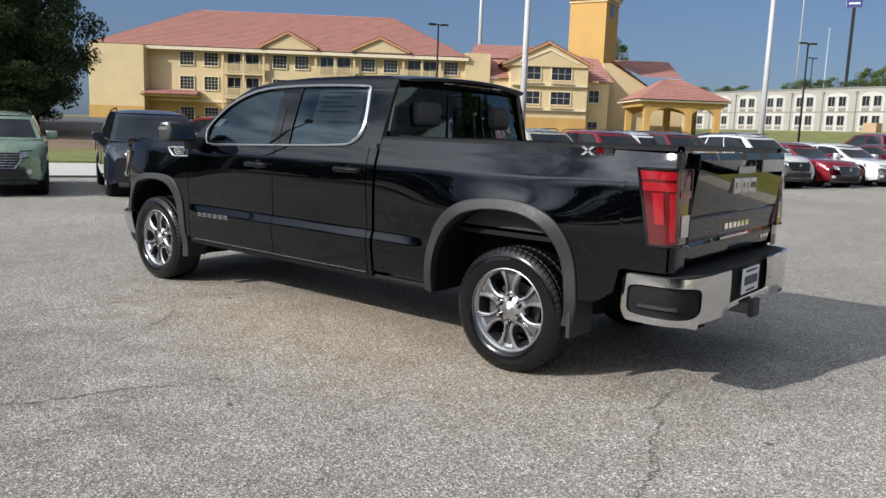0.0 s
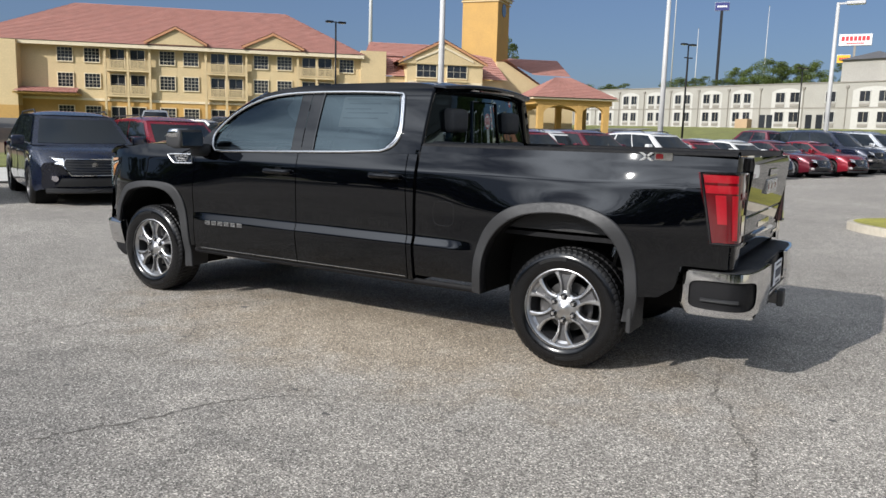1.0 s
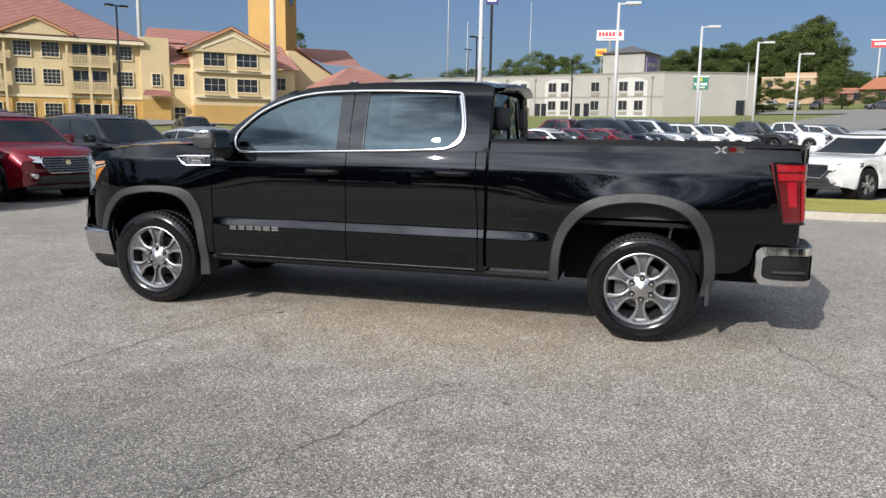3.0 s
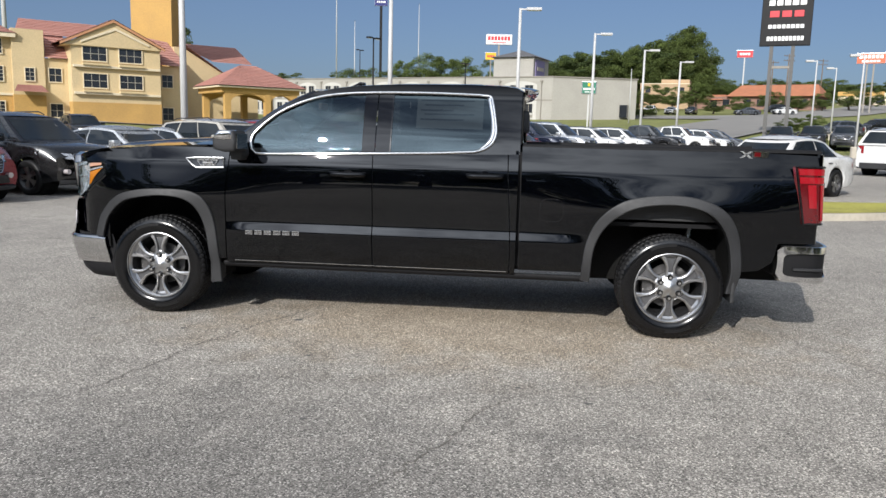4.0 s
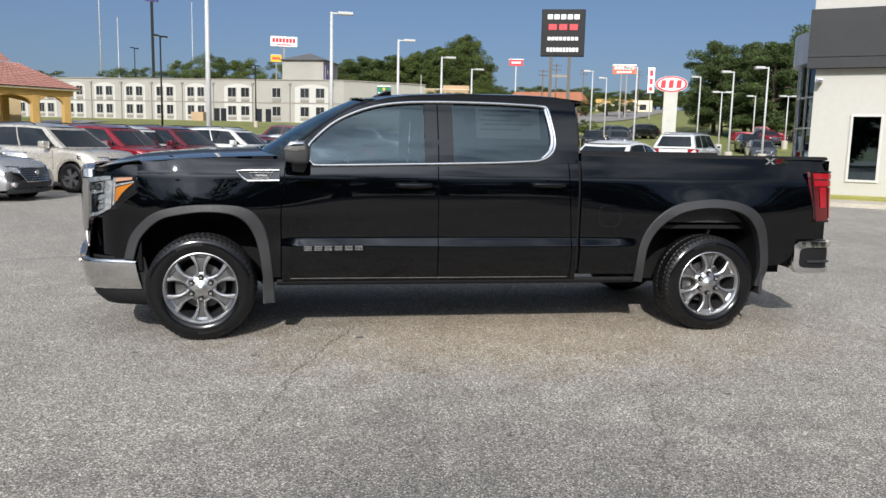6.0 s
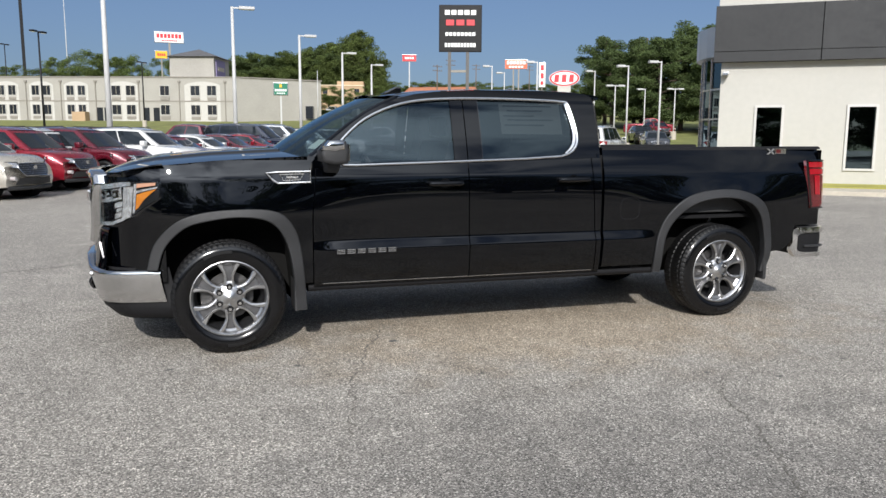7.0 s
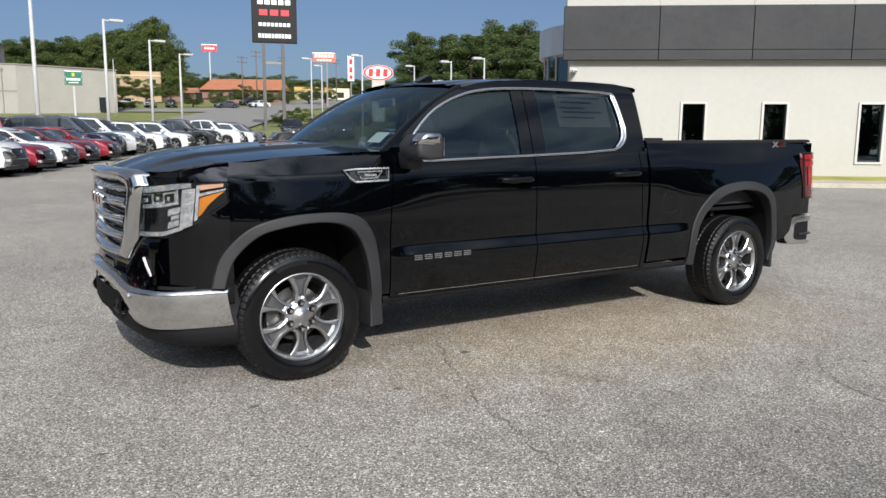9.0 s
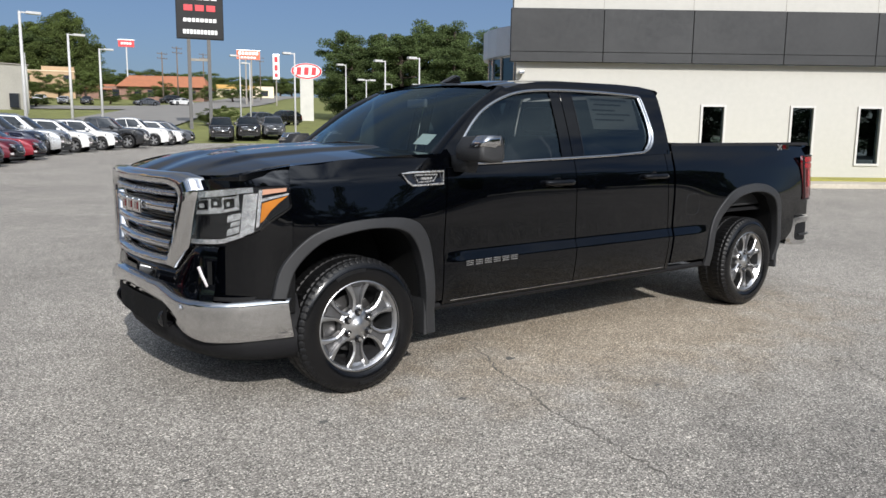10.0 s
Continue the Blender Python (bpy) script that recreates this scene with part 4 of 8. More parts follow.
    for s in (-1, 1):
        lo = lambda u: float(np.interp(u, [0, 0.42, 0.72, 1.0], [0.885, 0.90, 0.965, 1.11]))
        hi = lambda u: float(np.interp(u, [0, 0.3, 0.6, 1.0], [1.155, 1.175, 1.195, 1.20]))
        part("front_corner", front_patch(0.0, 1.0, lambda u: 0.52, lambda u: lo(u) + 0.01, 0.0, 18, 8, s), paint, t, smooth=True)
        part("corner_top", front_patch(0.0, 1.0, hi, lambda u: hood_edge(wrap(u)[0]) + 0.01, 0.0, 18, 3, s), paint, t, smooth=True)
        edge_w = lambda x: 0.945 - 0.06 * smooth_step(-2.2, -2.75, x)
        rows = [[(max(wrap(u)[0], -2.66), s * (edge_w(wrap(u)[0]) - 0.02), hood_edge(wrap(u)[0]) + 0.006) for u in np.linspace(0.25, 1, 12)], [(wrap(u)[0], s * wrap(u)[1], hood_edge(wrap(u)[0]) + 0.004) for u in np.linspace(0.25, 1, 12)]]
        part("corner_cap", sheet(rows), paint, t, smooth=True)
        h = part("headlight", lip(front_patch(0.02, 0.96, lo, hi, 0.012, 20, 5, s), (0.03, 0, 0)), MAT["gloss_black"], t, "LED headlight with chrome bands and amber side lens", smooth=True)
        q = lambda f: (lambda u: lo(u) + (hi(u) - lo(u)) * f)
        refl, dark = MAT["lamp_metal"], MAT["gloss_black"]
        part("lamp_bowl", front_patch(0.57, 0.95, q(0.03), q(0.97), 0.0165, 12, 4, s), MAT["lamp_grey"], h)
        part("lamp_shelf", front_patch(0.03, 0.57, q(0.56), q(0.97), 0.0165, 12, 3, s), refl, h)
        part("light_bar", front_patch(0.03, 0.70, q(0.87), q(0.98), 0.024, 14, 1, s), refl, h)
        part("bar_gap", front_patch(0.20, 0.55, q(0.835), q(0.865), 0.020, 12, 1, s), dark, h)
        for u0, u1, f0, f1 in ((0.17, 0.29, 0.64, 0.82), (0.32, 0.42, 0.67, 0.83), (0.44, 0.53, 0.62, 0.80)):
            part("projector", front_patch(u0, u1, q(f0), q(f1), 0.020, 6, 2, s), dark, h)
            part("projector_eye", front_patch(u0 + 0.03, u1 - 0.035, q(f0 + 0.04), q(f1 - 0.06), 0.024, 4, 2, s), refl, h)
        slant = lambda u0, u1, f0, f1, tilt, off: sheet([[(lambda p, u=u, f=f: (p[0], s * p[1], lo(u) + (hi(u) - lo(u)) * f))(wrap(u + tilt * f, off)) for u in np.linspace(u0, u1, 6)] for f in np.linspace(f0, f1, 6)])
        part("light_band", slant(0.565, 0.69, 0.02, 0.86, 0.05, 0.022), refl, h)
        part("light_foot", front_patch(0.06, 0.60, q(0.0), q(0.085), 0.022, 10, 1, s), refl, h)
        for fz, u0, k in ((0.12, 0.45, 0.13), (0.27, 0.475, 0.09), (0.38, 0.44, 0.13)):
            part("reflector_step", slant(u0, 0.555, fz, fz + k, 0.06, 0.022), refl, h)
        part("side_lens", slant(0.745, 0.90, 0.80, 0.93, 0.03, 0.021), MAT["amber_pale"], h)
        part("side_bar", slant(0.74, 0.92, 0.64, 0.72, 0.03, 0.021), refl, h)
        part("edge_band", slant(0.705, 0.735, 0.1, 0.93, 0.04, 0.022), refl, h)
        rows = []
        for v in np.linspace(0, 1, 4):
            rows.append([(lambda p, u=u: (p[0], s * p[1], lo(u) + (hi(u) - lo(u)) * (0.14 + 0.44 * v)))(wrap(u, 0.021)) for u in np.linspace(0.745 + 0.02 * v, 0.775 + 0.16 * v, 7)])
        part("amber_lens", sheet(rows), MAT["amber"], h)
        cover = part("lens_cover", front_patch(0.02, 0.97, lo, hi, 0.030, 20, 5, s), MAT["lens_glass"], h, smooth=True)
        cover.visible_shadow = False
    # grille
    gx = lambda y, d=0.0: -2.93 + 0.10 * (y / 0.7) ** 2 + d
    outer = [(-0.50, 0.745), (0.50, 0.745), (0.60, 0.86), (0.70, 1.17), (0.67, 1.235), (0.55, 1.255), (-0.55, 1.255), (-0.67, 1.235), (-0.70, 1.17), (-0.60, 0.86)]
    inner = [(-0.43, 0.80), (0.43, 0.80), (0.475, 0.88), (0.555, 1.12), (0.53, 1.165), (0.45, 1.185), (-0.45, 1.185), (-0.53, 1.165), (-0.555, 1.12), (-0.475, 0.88)]
    dense = lambda ring: [tuple(np.array(ring[i]) * (1 - f) + np.array(ring[(i + 1) % 10]) * f) for i in range(10) for f in np.linspace(0, 1, 7)[:-1]]
    o, i = dense(outer), dense(inner)
    o, i = o + o[:1], i + i[:1]
    rows = [[(gx(a, 0.07), a, b) for a, b in o], [(gx(a, -0.005), a, b) for a, b in o]]
    rows += [[(gx(a + (c - a) * f, d), a + (c - a) * f, b + (e - b) * f) for (a, b), (c, e) in zip(o, i)] for f, d in ((0.3, -0.03), (0.8, -0.015))]
    rows += [[(gx(a, 0.005), a, b) for a, b in i], [(gx(a, 0.08), a, b) for a, b in i]]
    gr = part("grille", sheet(rows), chrome, t, "chrome framed grille with heavy horizontal bars", smooth=True)
    part("grille_backing", sheet([[(gx(y * w, 0.07), y * w, z) for y in np.linspace(-1, 1, 15)] for z, w in ((0.76, 0.48), (0.9, 0.52), (1.2, 0.58), (1.22, 0.56))]), MAT["gloss_black"], gr)
    for z, hgt in ((0.865, 0.045), (0.965, 0.045), (1.065, 0.05), (1.145, 0.03)):
        w = 0.46 + 0.3 * (z - 0.86)
        rows = [[(gx(y, dx), y, z + dz) for y in np.linspace(-w, w, 21)] for dx, dz in ((0.06, -hgt / 2), (0.0, -hgt / 2), (-0.012, 0), (0.0, hgt / 2), (0.06, hgt / 2))]
        part("grille_bar", sheet(rows), chrome if z < 1.1 else MAT["satin"], gr, smooth=True)
    for z in np.arange(0.82, 1.18, 0.022):
        w = 0.44 + 0.3 * (z - 0.82)
        part("grille_mesh", sheet([[(gx(y, 0.05 + d), y, z + e) for y in np.linspace(-w, w, 13)] for d, e in ((0.0, -0.004), (-0.008, 0.0), (0.0, 0.004))]), plastic, gr)
    for k in range(3):
        a = -0.165 + 0.115 * k
        part("emblem_bar", box(gx(0) - 0.028, gx(0) - 0.005, a, a + 0.095, 1.015, 1.095, bevel=0.008), chrome, gr)
        part("emblem_face", box(gx(0) - 0.031, gx(0) - 0.027, a + 0.02, a + 0.075, 1.035, 1.075), MAT["red_deep"], gr)
    # front bumper
    bx = lambda y: float(np.interp(abs(y), [0, 0.3, 0.55, 0.72, 0.82, 0.89, 0.925, 0.95, 0.97], [-2.985, -2.97, -2.93, -2.875, -2.82, -2.74, -2.64, -2.54, -2.445]))
    ysamp = [0, 0.1, 0.2, 0.3, 0.4, 0.48, 0.55, 0.6, 0.65, 0.7, 0.75, 0.8, 0.84, 0.87, 0.895, 0.91, 0.922, 0.935, 0.95, 0.96, 0.97]
    yy = [-y for y in ysamp[::-1]] + ysamp[1:]
    up = lambda y: float(np.interp(abs(y), [0, 0.4, 0.52, 0.62, 1], [0.665, 0.655, 0.62, 0.60, 0.605]))
    dn = lambda y: float(np.interp(abs(y), [0, 0.35, 0.5, 0.62, 0.75, 1], [0.555, 0.54, 0.47, 0.385, 0.37, 0.385]))
    rows = []
    for f, d in ((0, 0.12), (0, 0.03), (0.05, 0.006), (0.12, 0.0), (0.3, 0.006), (0.6, 0.018), (0.97, 0.036), (1.0, 0.046), (1.0, 0.12)):
        rows.append([(bx(y) + d, y * (1 - 0.5 * d), up(y) + (dn(y) - up(y)) * f) for y in yy])
    bp = part("front_bumper", sheet(rows), chrome, t, "chrome front bumper", smooth=True)
    rows = [[(bx(y) + d, y * (1 - 0.4 * d), z) for y in yy] for z, d in ((0.62, 0.06), (0.42, 0.10), (0.40, 0.06), (0.31, 0.09), (0.26, 0.14), (0.26, 0.4))]
    part("air_dam", sheet(rows), MAT["rail_black"], bp, smooth=True)
    part("lower_grille", sheet([[(bx(y) + 0.028, y, z) for y in np.linspace(-0.45, 0.45, 15)] for z in (0.40, 0.545)]), MAT["underbody"], bp)
    ceiling_z = lambda y: float(np.interp(abs(y), [0, 0.52, 0.66, 1], [0.735, 0.735, 0.882, 0.882]))
    rows = [[(bx(y) + d, y, 0.60 + (ceiling_z(y) - 0.60) * f) for y in np.linspace(-0.81, 0.81, 49)] for f, d in ((0.0, 0.03), (0.2, 0.043), (0.5, 0.052), (0.8, 0.06), (0.95, 0.066), (1.0, 0.075), (1.0, 0.12))]
    part("filler_panel", sheet(rows), paint, bp, smooth=True)
    for s in (-1, 1):
        part("marker", tube([(bx(y) + 0.049, s * y, z) for y, z in ((0.715, 0.775), (0.735, 0.73), (0.765, 0.675))], 0.009, 6), MAT["clear_lens"], t)
        part("air_slot", sheet([[(bx(y) + 0.04, s * (y + 0.004), z) for y in (0.775, 0.787, 0.80)] for z in (0.69, 0.81)]), MAT["underbody"], t)
        ring = [(bx(0.4) + 0.055 + 0.04 * math.cos(a), s * 0.4, 0.45 + 0.04 * math.sin(a)) for a in np.linspace(0, math.tau, 15)[:-1]]
        part("tow_hook", tube(ring, 0.014, 6, closed=True), MAT["gloss_black"], bp)
        part("parking_sensor", rod((bx(0.62) - 0.004, s * 0.62, 0.55), (bx(0.62) + 0.02, s * 0.62, 0.55), 0.02, seg=12), MAT["satin"], bp)
    part("skid_shield", box(-2.7, -2.3, -0.6, 0.6, 0.28, 0.34, bevel=0.02), MAT["underbody"], t)

    # tail
    for s in (-1, 1):
        rw = lambda u: spline([(2.80, 0.972), (2.90, 0.968), (2.97, 0.955), (3.005, 0.92), (3.012, 0.86), (3.012, 0.78)], 6)[int(u * 30)]
        tail = lambda u0, u1, z0, z1, off, n=12: sheet([[(lambda p: (p[0] + off * (0.3 + u) + 0.2 * (1.31 - z0 - (z1 - z0) * v) * (1 - u) ** 2, s * (p[1] + off), z0 + (z1 - z0) * v))(rw(u)) for u in np.linspace(u0, u1, n)] for v in np.linspace(0, 1, 6)])
        tl = part("tail_light", lip(tail(0, 1, 0.905, 1.31, 0.012), (-0.02, -s * 0.02, 0)), MAT["red_deep"], t, "tall red tail light with bright bands", smooth=True)
        for z0, z1 in ((1.255, 1.298), (1.195, 1.24)):
            part("lamp_band", tail(0.04, 0.53, z0, z1, 0.017), MAT["red_lens"], tl)
        part("lamp_core", tail(0.14, 0.29, 1.02, 1.185, 0.017), MAT["red_lens"], tl)
        part("lamp_core", tail(0.39, 0.53, 0.93, 1.185, 0.017), MAT["red_lens"], tl)
        edge = [(0.0, z) for z in np.linspace(0.905, 1.31, 8)] + [(u, 1.31) for u in np.linspace(0.1, 0.9, 8)] + [(0.99, z) for z in np.linspace(1.31, 0.905, 8)] + [(u, 0.905) for u in np.linspace(0.9, 0.1, 8)]
        part("lamp_bezel", tube([(rw(u)[0] + 0.012 * (0.3 + u) + 0.2 * (1.31 - z) * (1 - u) ** 2, s * (rw(u)[1] + 0.012), z) for u, z in edge], 0.0085, 6, closed=True), MAT["gloss_black"], tl)
        part("reverse_lens", tail(0.72, 0.97, 0.95, 1.07, 0.016), MAT["clear_lens"], tl)
        part("lamp_trim", tail(0.66, 0.98, 1.16, 1.20, 0.016), MAT["red_lens"], tl)
        part("rear_corner", sheet([[(lambda p: (p[0], s * p[1], z))(rw(u)) for u in np.linspace(0.5, 1, 8)] for z in (0.757, 0.9, 1.1, 1.31, 1.40)]), paint, t, smooth=True)
    tg = part("tailgate", prism([(2.955, 0.80), (2.998, 0.80), (3.008, 0.88), (3.001, 0.905), (3.008, 0.93), (3.02, 1.035), (3.015, 1.042), (3.023, 1.055), (3.05, 1.28), (3.055, 1.36), (3.048, 1.402), (2.955, 1.405)], -0.775, 0.775, bevel=0.008), paint, t, "black tailgate with badge bars", smooth=False)
    part("tailgate_strip", box(2.998, 3.014, -0.25, 0.25, 0.886, 0.90), chrome, tg)
    for k in range(3):
        a = -0.20 + 0.14 * k
        part("emblem_bar", box(3.03, 3.056, a, a + 0.125, 1.16, 1.255, bevel=0.006), MAT["satin"], tg)
        part("emblem_face", box(3.055, 3.059, a + 0.025, a + 0.10, 1.19, 1.225), MAT["red_deep"], tg)
    for k in range(6):
        part("name_bar", box(3.0, 3.018, -0.20 + 0.075 * k, -0.145 + 0.075 * k, 0.945, 0.98), chrome, tg)
    for k in range(3):
        part("trim_bar", box(2.99, 3.01, 0.54 + 0.06 * k, 0.585 + 0.06 * k, 0.83, 0.855), chrome, tg)
    part("tailgate_handle", box(3.04, 3.058, -0.16, 0.16, 1.275, 1.325, bevel=0.006), MAT["gloss_black"], tg)
    # rear bumper
    core = [(2.74, 0.90), (2.95, 0.91), (3.0, 0.88), (3.06, 0.80), (3.09, 0.5), (3.09, -0.5), (3.06, -0.80), (3.0, -0.88), (2.95, -0.91), (2.74, -0.90)]
    rb = part("rear_bumper", prism(core, 0.50, 0.715, "z", bevel=0.02), plastic, t, "chrome and black rear step bumper")
    part("step_pad", prism([(2.76, 0.94), (2.95, 0.955), (3.03, 0.93), (3.09, 0.86), (3.115, 0.7), (3.125, 0.38), (3.09, 0.36), (3.09, -0.36), (3.125, -0.38), (3.115, -0.7), (3.09, -0.86), (3.03, -0.93), (2.95, -0.955), (2.76, -0.94)], 0.718, 0.738, "z", bevel=0.008), plastic, rb)
    way = spline([(2.735, 0.945), (2.80, 0.966), (2.95, 0.97), (3.04, 0.95), (3.10, 0.88), (3.128, 0.72), (3.14, 0.55), (3.142, 0.38)], 8)
    for s in (-1, 1):
        def bump_at(u, v, off=0.0):
            fl = u * (len(way) - 1)
            i = min(int(fl), len(way) - 2)
            p, q = np.array(way[i]), np.array(way[i + 1])
            d = (q - p) / np.linalg.norm(q - p)
            x, y = p + (q - p) * (fl - i) + np.array((-d[1], d[0])) * -off * -1.0 * 1.0
            cut = 0.055 * smooth_step(0.12, 0.0, u)
            lo_, hi_ = 0.475 + cut, 0.735 - cut * 0.6
            bulge = 0.012 * math.sin(math.pi * v)
            return (x + bulge * 0.5, s * (y + bulge * 0.5), lo_ + (hi_ - lo_) * v)
        us, vs = np.linspace(0, 1, 97), np.linspace(0, 1, 31)
        frame_rows = []
        for f in np.linspace(0, 1, 9):
            row = []
            for q in np.linspace(0, math.tau, 145):
                ca, sa = math.cos(q), math.sin(q)
                reach = min((0.615 if ca > 0 else 0.385) / max(abs(ca), 1e-6), (0.52 if sa > 0 else 0.48) / max(abs(sa), 1e-6))
                fit = (abs(ca / 0.285) ** 5 + abs(sa / 0.33) ** 5) ** -0.2
                r = reach + (fit - reach) * f
                row.append(bump_at(0.385 + r * ca, 0.48 + r * sa))
            frame_rows.append(row)
        part("bumper_end", lip(sheet(frame_rows), (-0.02, -s * 0.03, 0)), chrome, rb, smooth=True)
        part("step_insert", sheet([[tuple(np.array(bump_at(u, v)) + np.array((-0.012, -s * 0.018, 0))) for u in us[8:68:2]] for v in vs[2:29:2]]), MAT["rail_black"], rb, smooth=True)
        part("step_accent", tube([tuple(np.array(bump_at(u, 0.36)) + np.array((0, -s * 0.008, 0))) for u in us[18:44]], 0.012, 6), plastic, rb)
        part("exhaust_tip", prism([(s * 0.68, 0.445), (s * 0.79, 0.445), (s * 0.80, 0.50), (s * 0.67, 0.50)], 2.95, 3.118, "x", bevel=0.012), chrome, t)
        part("tip_bore", prism([(s * 0.695, 0.455), (s * 0.775, 0.455), (s * 0.782, 0.49), (s * 0.688, 0.49)], 3.113, 3.121, "x"), MAT["underbody"], t)
    part("bumper_bar", box(3.122, 3.142, -0.40, 0.40, 0.50, 0.54, bevel=0.008), chrome, rb)
    pl = part("licence_plate", box(3.132, 3.138, -0.152, 0.152, 0.555, 0.71), MAT["plate"], rb, "white licence plate with dark bars")
    for a, b, z0, z1 in ((-0.12, 0.12, 0.605, 0.66), (-0.1, 0.1, 0.685, 0.698), (-0.08, 0.08, 0.566, 0.578)):
        part("plate_bar", box(3.137, 3.1405, a, b, z0, z1), MAT["ink"], pl)
    part("hitch_receiver", box(2.9, 3.17, -0.045, 0.045, 0.42, 0.50, bevel=0.008), MAT["gloss_black"], t)
    part("hitch_collar", box(3.15, 3.19, -0.06, 0.06, 0.405, 0.515, bevel=0.01), plastic, t)
    return t


def wheel(parent, x, s, turn=0.0, R=0.39, z=0.388):
    """A six-spoke wheel with an all-terrain tyre; s is the side it faces."""
    w = part("wheel", revolve([(0.257, 0.127), (0.264, 0.127), (0.268, 0.118), (0.262, 0.112), (0.24, 0.095), (0.225, -0.02), (0.235, -0.12)], 72), MAT["wheel_metal"], parent, "polished six-spoke alloy wheel", smooth=True)
    prof = [(0.238, -0.125), (0.30, -0.14), (0.345, -0.136), (0.374, -0.122)] + [(R - 0.004, -0.112), (R, -0.085), (R, -0.08), (R, -0.03), (R, -0.025), (R, 0.025), (R, 0.03), (R, 0.08), (R, 0.085), (R - 0.004, 0.112)] + [(0.374, 0.124), (0.352, 0.137), (0.335, 0.1405), (0.31, 0.142), (0.28, 0.136), (0.268, 0.126), (0.258, 0.112)]

    def tread(i, k):
        if 3 <= i <= 14:
            cut = (k + (0, 2, 1, 3)[min((i - 3) // 3, 3)]) % 4 < 1
            if i in (5, 8, 9, 12):
                return -0.007
            return -0.006 if cut else 0.0
        return 0.0

    part("tyre", revolve(prof, 240, groove=tread), MAT["rubber"], w, "black all-terrain tyre")
    side = [(0.368, 0.1265), (0.352, 0.1385), (0.333, 0.1425), (0.310, 0.1440), (0.28, 0.1380), (0.266, 0.128)]
    part("sidewall", revolve(side, 96), MAT["rubber_shine"], w, smooth=True)
    for a0 in (60, 240):
        rows = [[(r * math.cos(radians(a)), 0.1432 + y, r * math.sin(radians(a))) for a in np.linspace(a0, a0 + 34, 12)] for r, y in ((0.316, 0.0), (0.318, 0.003), (0.334, 0.002), (0.336, 0.0))]
        part("raised_marking", sheet(rows), MAT["rubber"], w)
    part("barrel", revolve([(0.236, 0.088), (0.215, 0.02), (0.21, -0.11), (0.06, -0.115)], 48), MAT["wheel_dark"], w, smooth=True)
    part("brake_disc", revolve([(0.05, 0.0), (0.165, 0.0), (0.165, -0.02), (0.05, -0.02)], 40), MAT["iron"], w)
    part("caliper", prism([(0.105, -0.075), (0.19, -0.085), (0.2, 0.085), (0.105, 0.075)], -0.035, 0.035, bevel=0.012), MAT["iron"], w)
    part("hub_face", revolve([(0.0, 0.104), (0.03, 0.106), (0.038, 0.100), (0.056, 0.095), (0.100, 0.090), (0.108, 0.07), (0.105, 0.03)], 36), MAT["wheel_metal"], w, smooth=True)
    part("centre_cap", revolve([(0.0, 0.112), (0.026, 0.110), (0.032, 0.104)], 24), MAT["wheel_metal"], w, smooth=True)
    base = None
    half = [(0.08, 0.042), (0.115, 0.032), (0.15, 0.032), (0.176, 0.042), (0.198, 0.054), (0.220, 0.07), (0.245, 0.09)]
    lift = lambda r: 0.088 + 0.014 * math.sin(min(r / 0.24, 1) * 2.2)
    bm = bmesh.new()
    cols = []
    for r, h in half:
        y = lift(r)
        g = 0.026 if 0.09 < r < 0.225 else 0.004
        cols.append([(r, y - 0.05, -h), (r, y - 0.006, -h), (r, y, -h + 0.009), (r, y, -h * 0.56), (r, y - g, -h * 0.5), (r, y - g, h * 0.5), (r, y, h * 0.56), (r, y, h - 0.009), (r, y - 0.006, h), (r, y - 0.05, h)])
    sheet(cols, bm=bm)
    groove = sheet([[(r, lift(r) - 0.022, k * h) for k in (-0.47, 0.0, 0.47)] for r, h in half[1:-1]])
    for k in range(6):
        m = pose(0, 0, 0, 0, 90 + 60 * k, 0)
        if base is None:
            base = part("spoke", bm, MAT["wheel_metal"], w)
            base.matrix_basis = m
            inlay = part("spoke_groove", groove, MAT["wheel_groove"], w)
            inlay.matrix_basis = m
        else:
            again(base, "spoke", m, w)
            again(inlay, "spoke_groove", m, w)
    nut = None
    for k in range(6):
        a = radians(60 * k + 30)
        m = pose(0.078 * math.cos(a), 0.006, 0.078 * math.sin(a))
        if nut is None:
            nut = part("lug_nut", rod((0, 0.08, 0), (0, 0.112, 0), 0.0125, 0.011, seg=8), MAT["chrome"], w)
            nut.matrix_basis = m
            pocket = part("lug_pocket", rod((0, 0.08, 0), (0, 0.0935, 0), 0.022, 0.022, seg=16), MAT["gloss_black"], w)
            pocket.matrix_basis = m
        else:
            again(nut, "lug_nut", m, w)
            again(pocket, "lug_pocket", m, w)
    w.matrix_basis = pose(x, s * 0.845, z, 0, 0, turn + (180 if s < 0 else 0))
    return w


truck = pickup()
for wx, s, rz in ((-2.0, -1, 0), (-2.0, 1, 0), (1.99, -1, 0), (1.99, 1, 0)):
    wheel(truck, wx, s, rz)


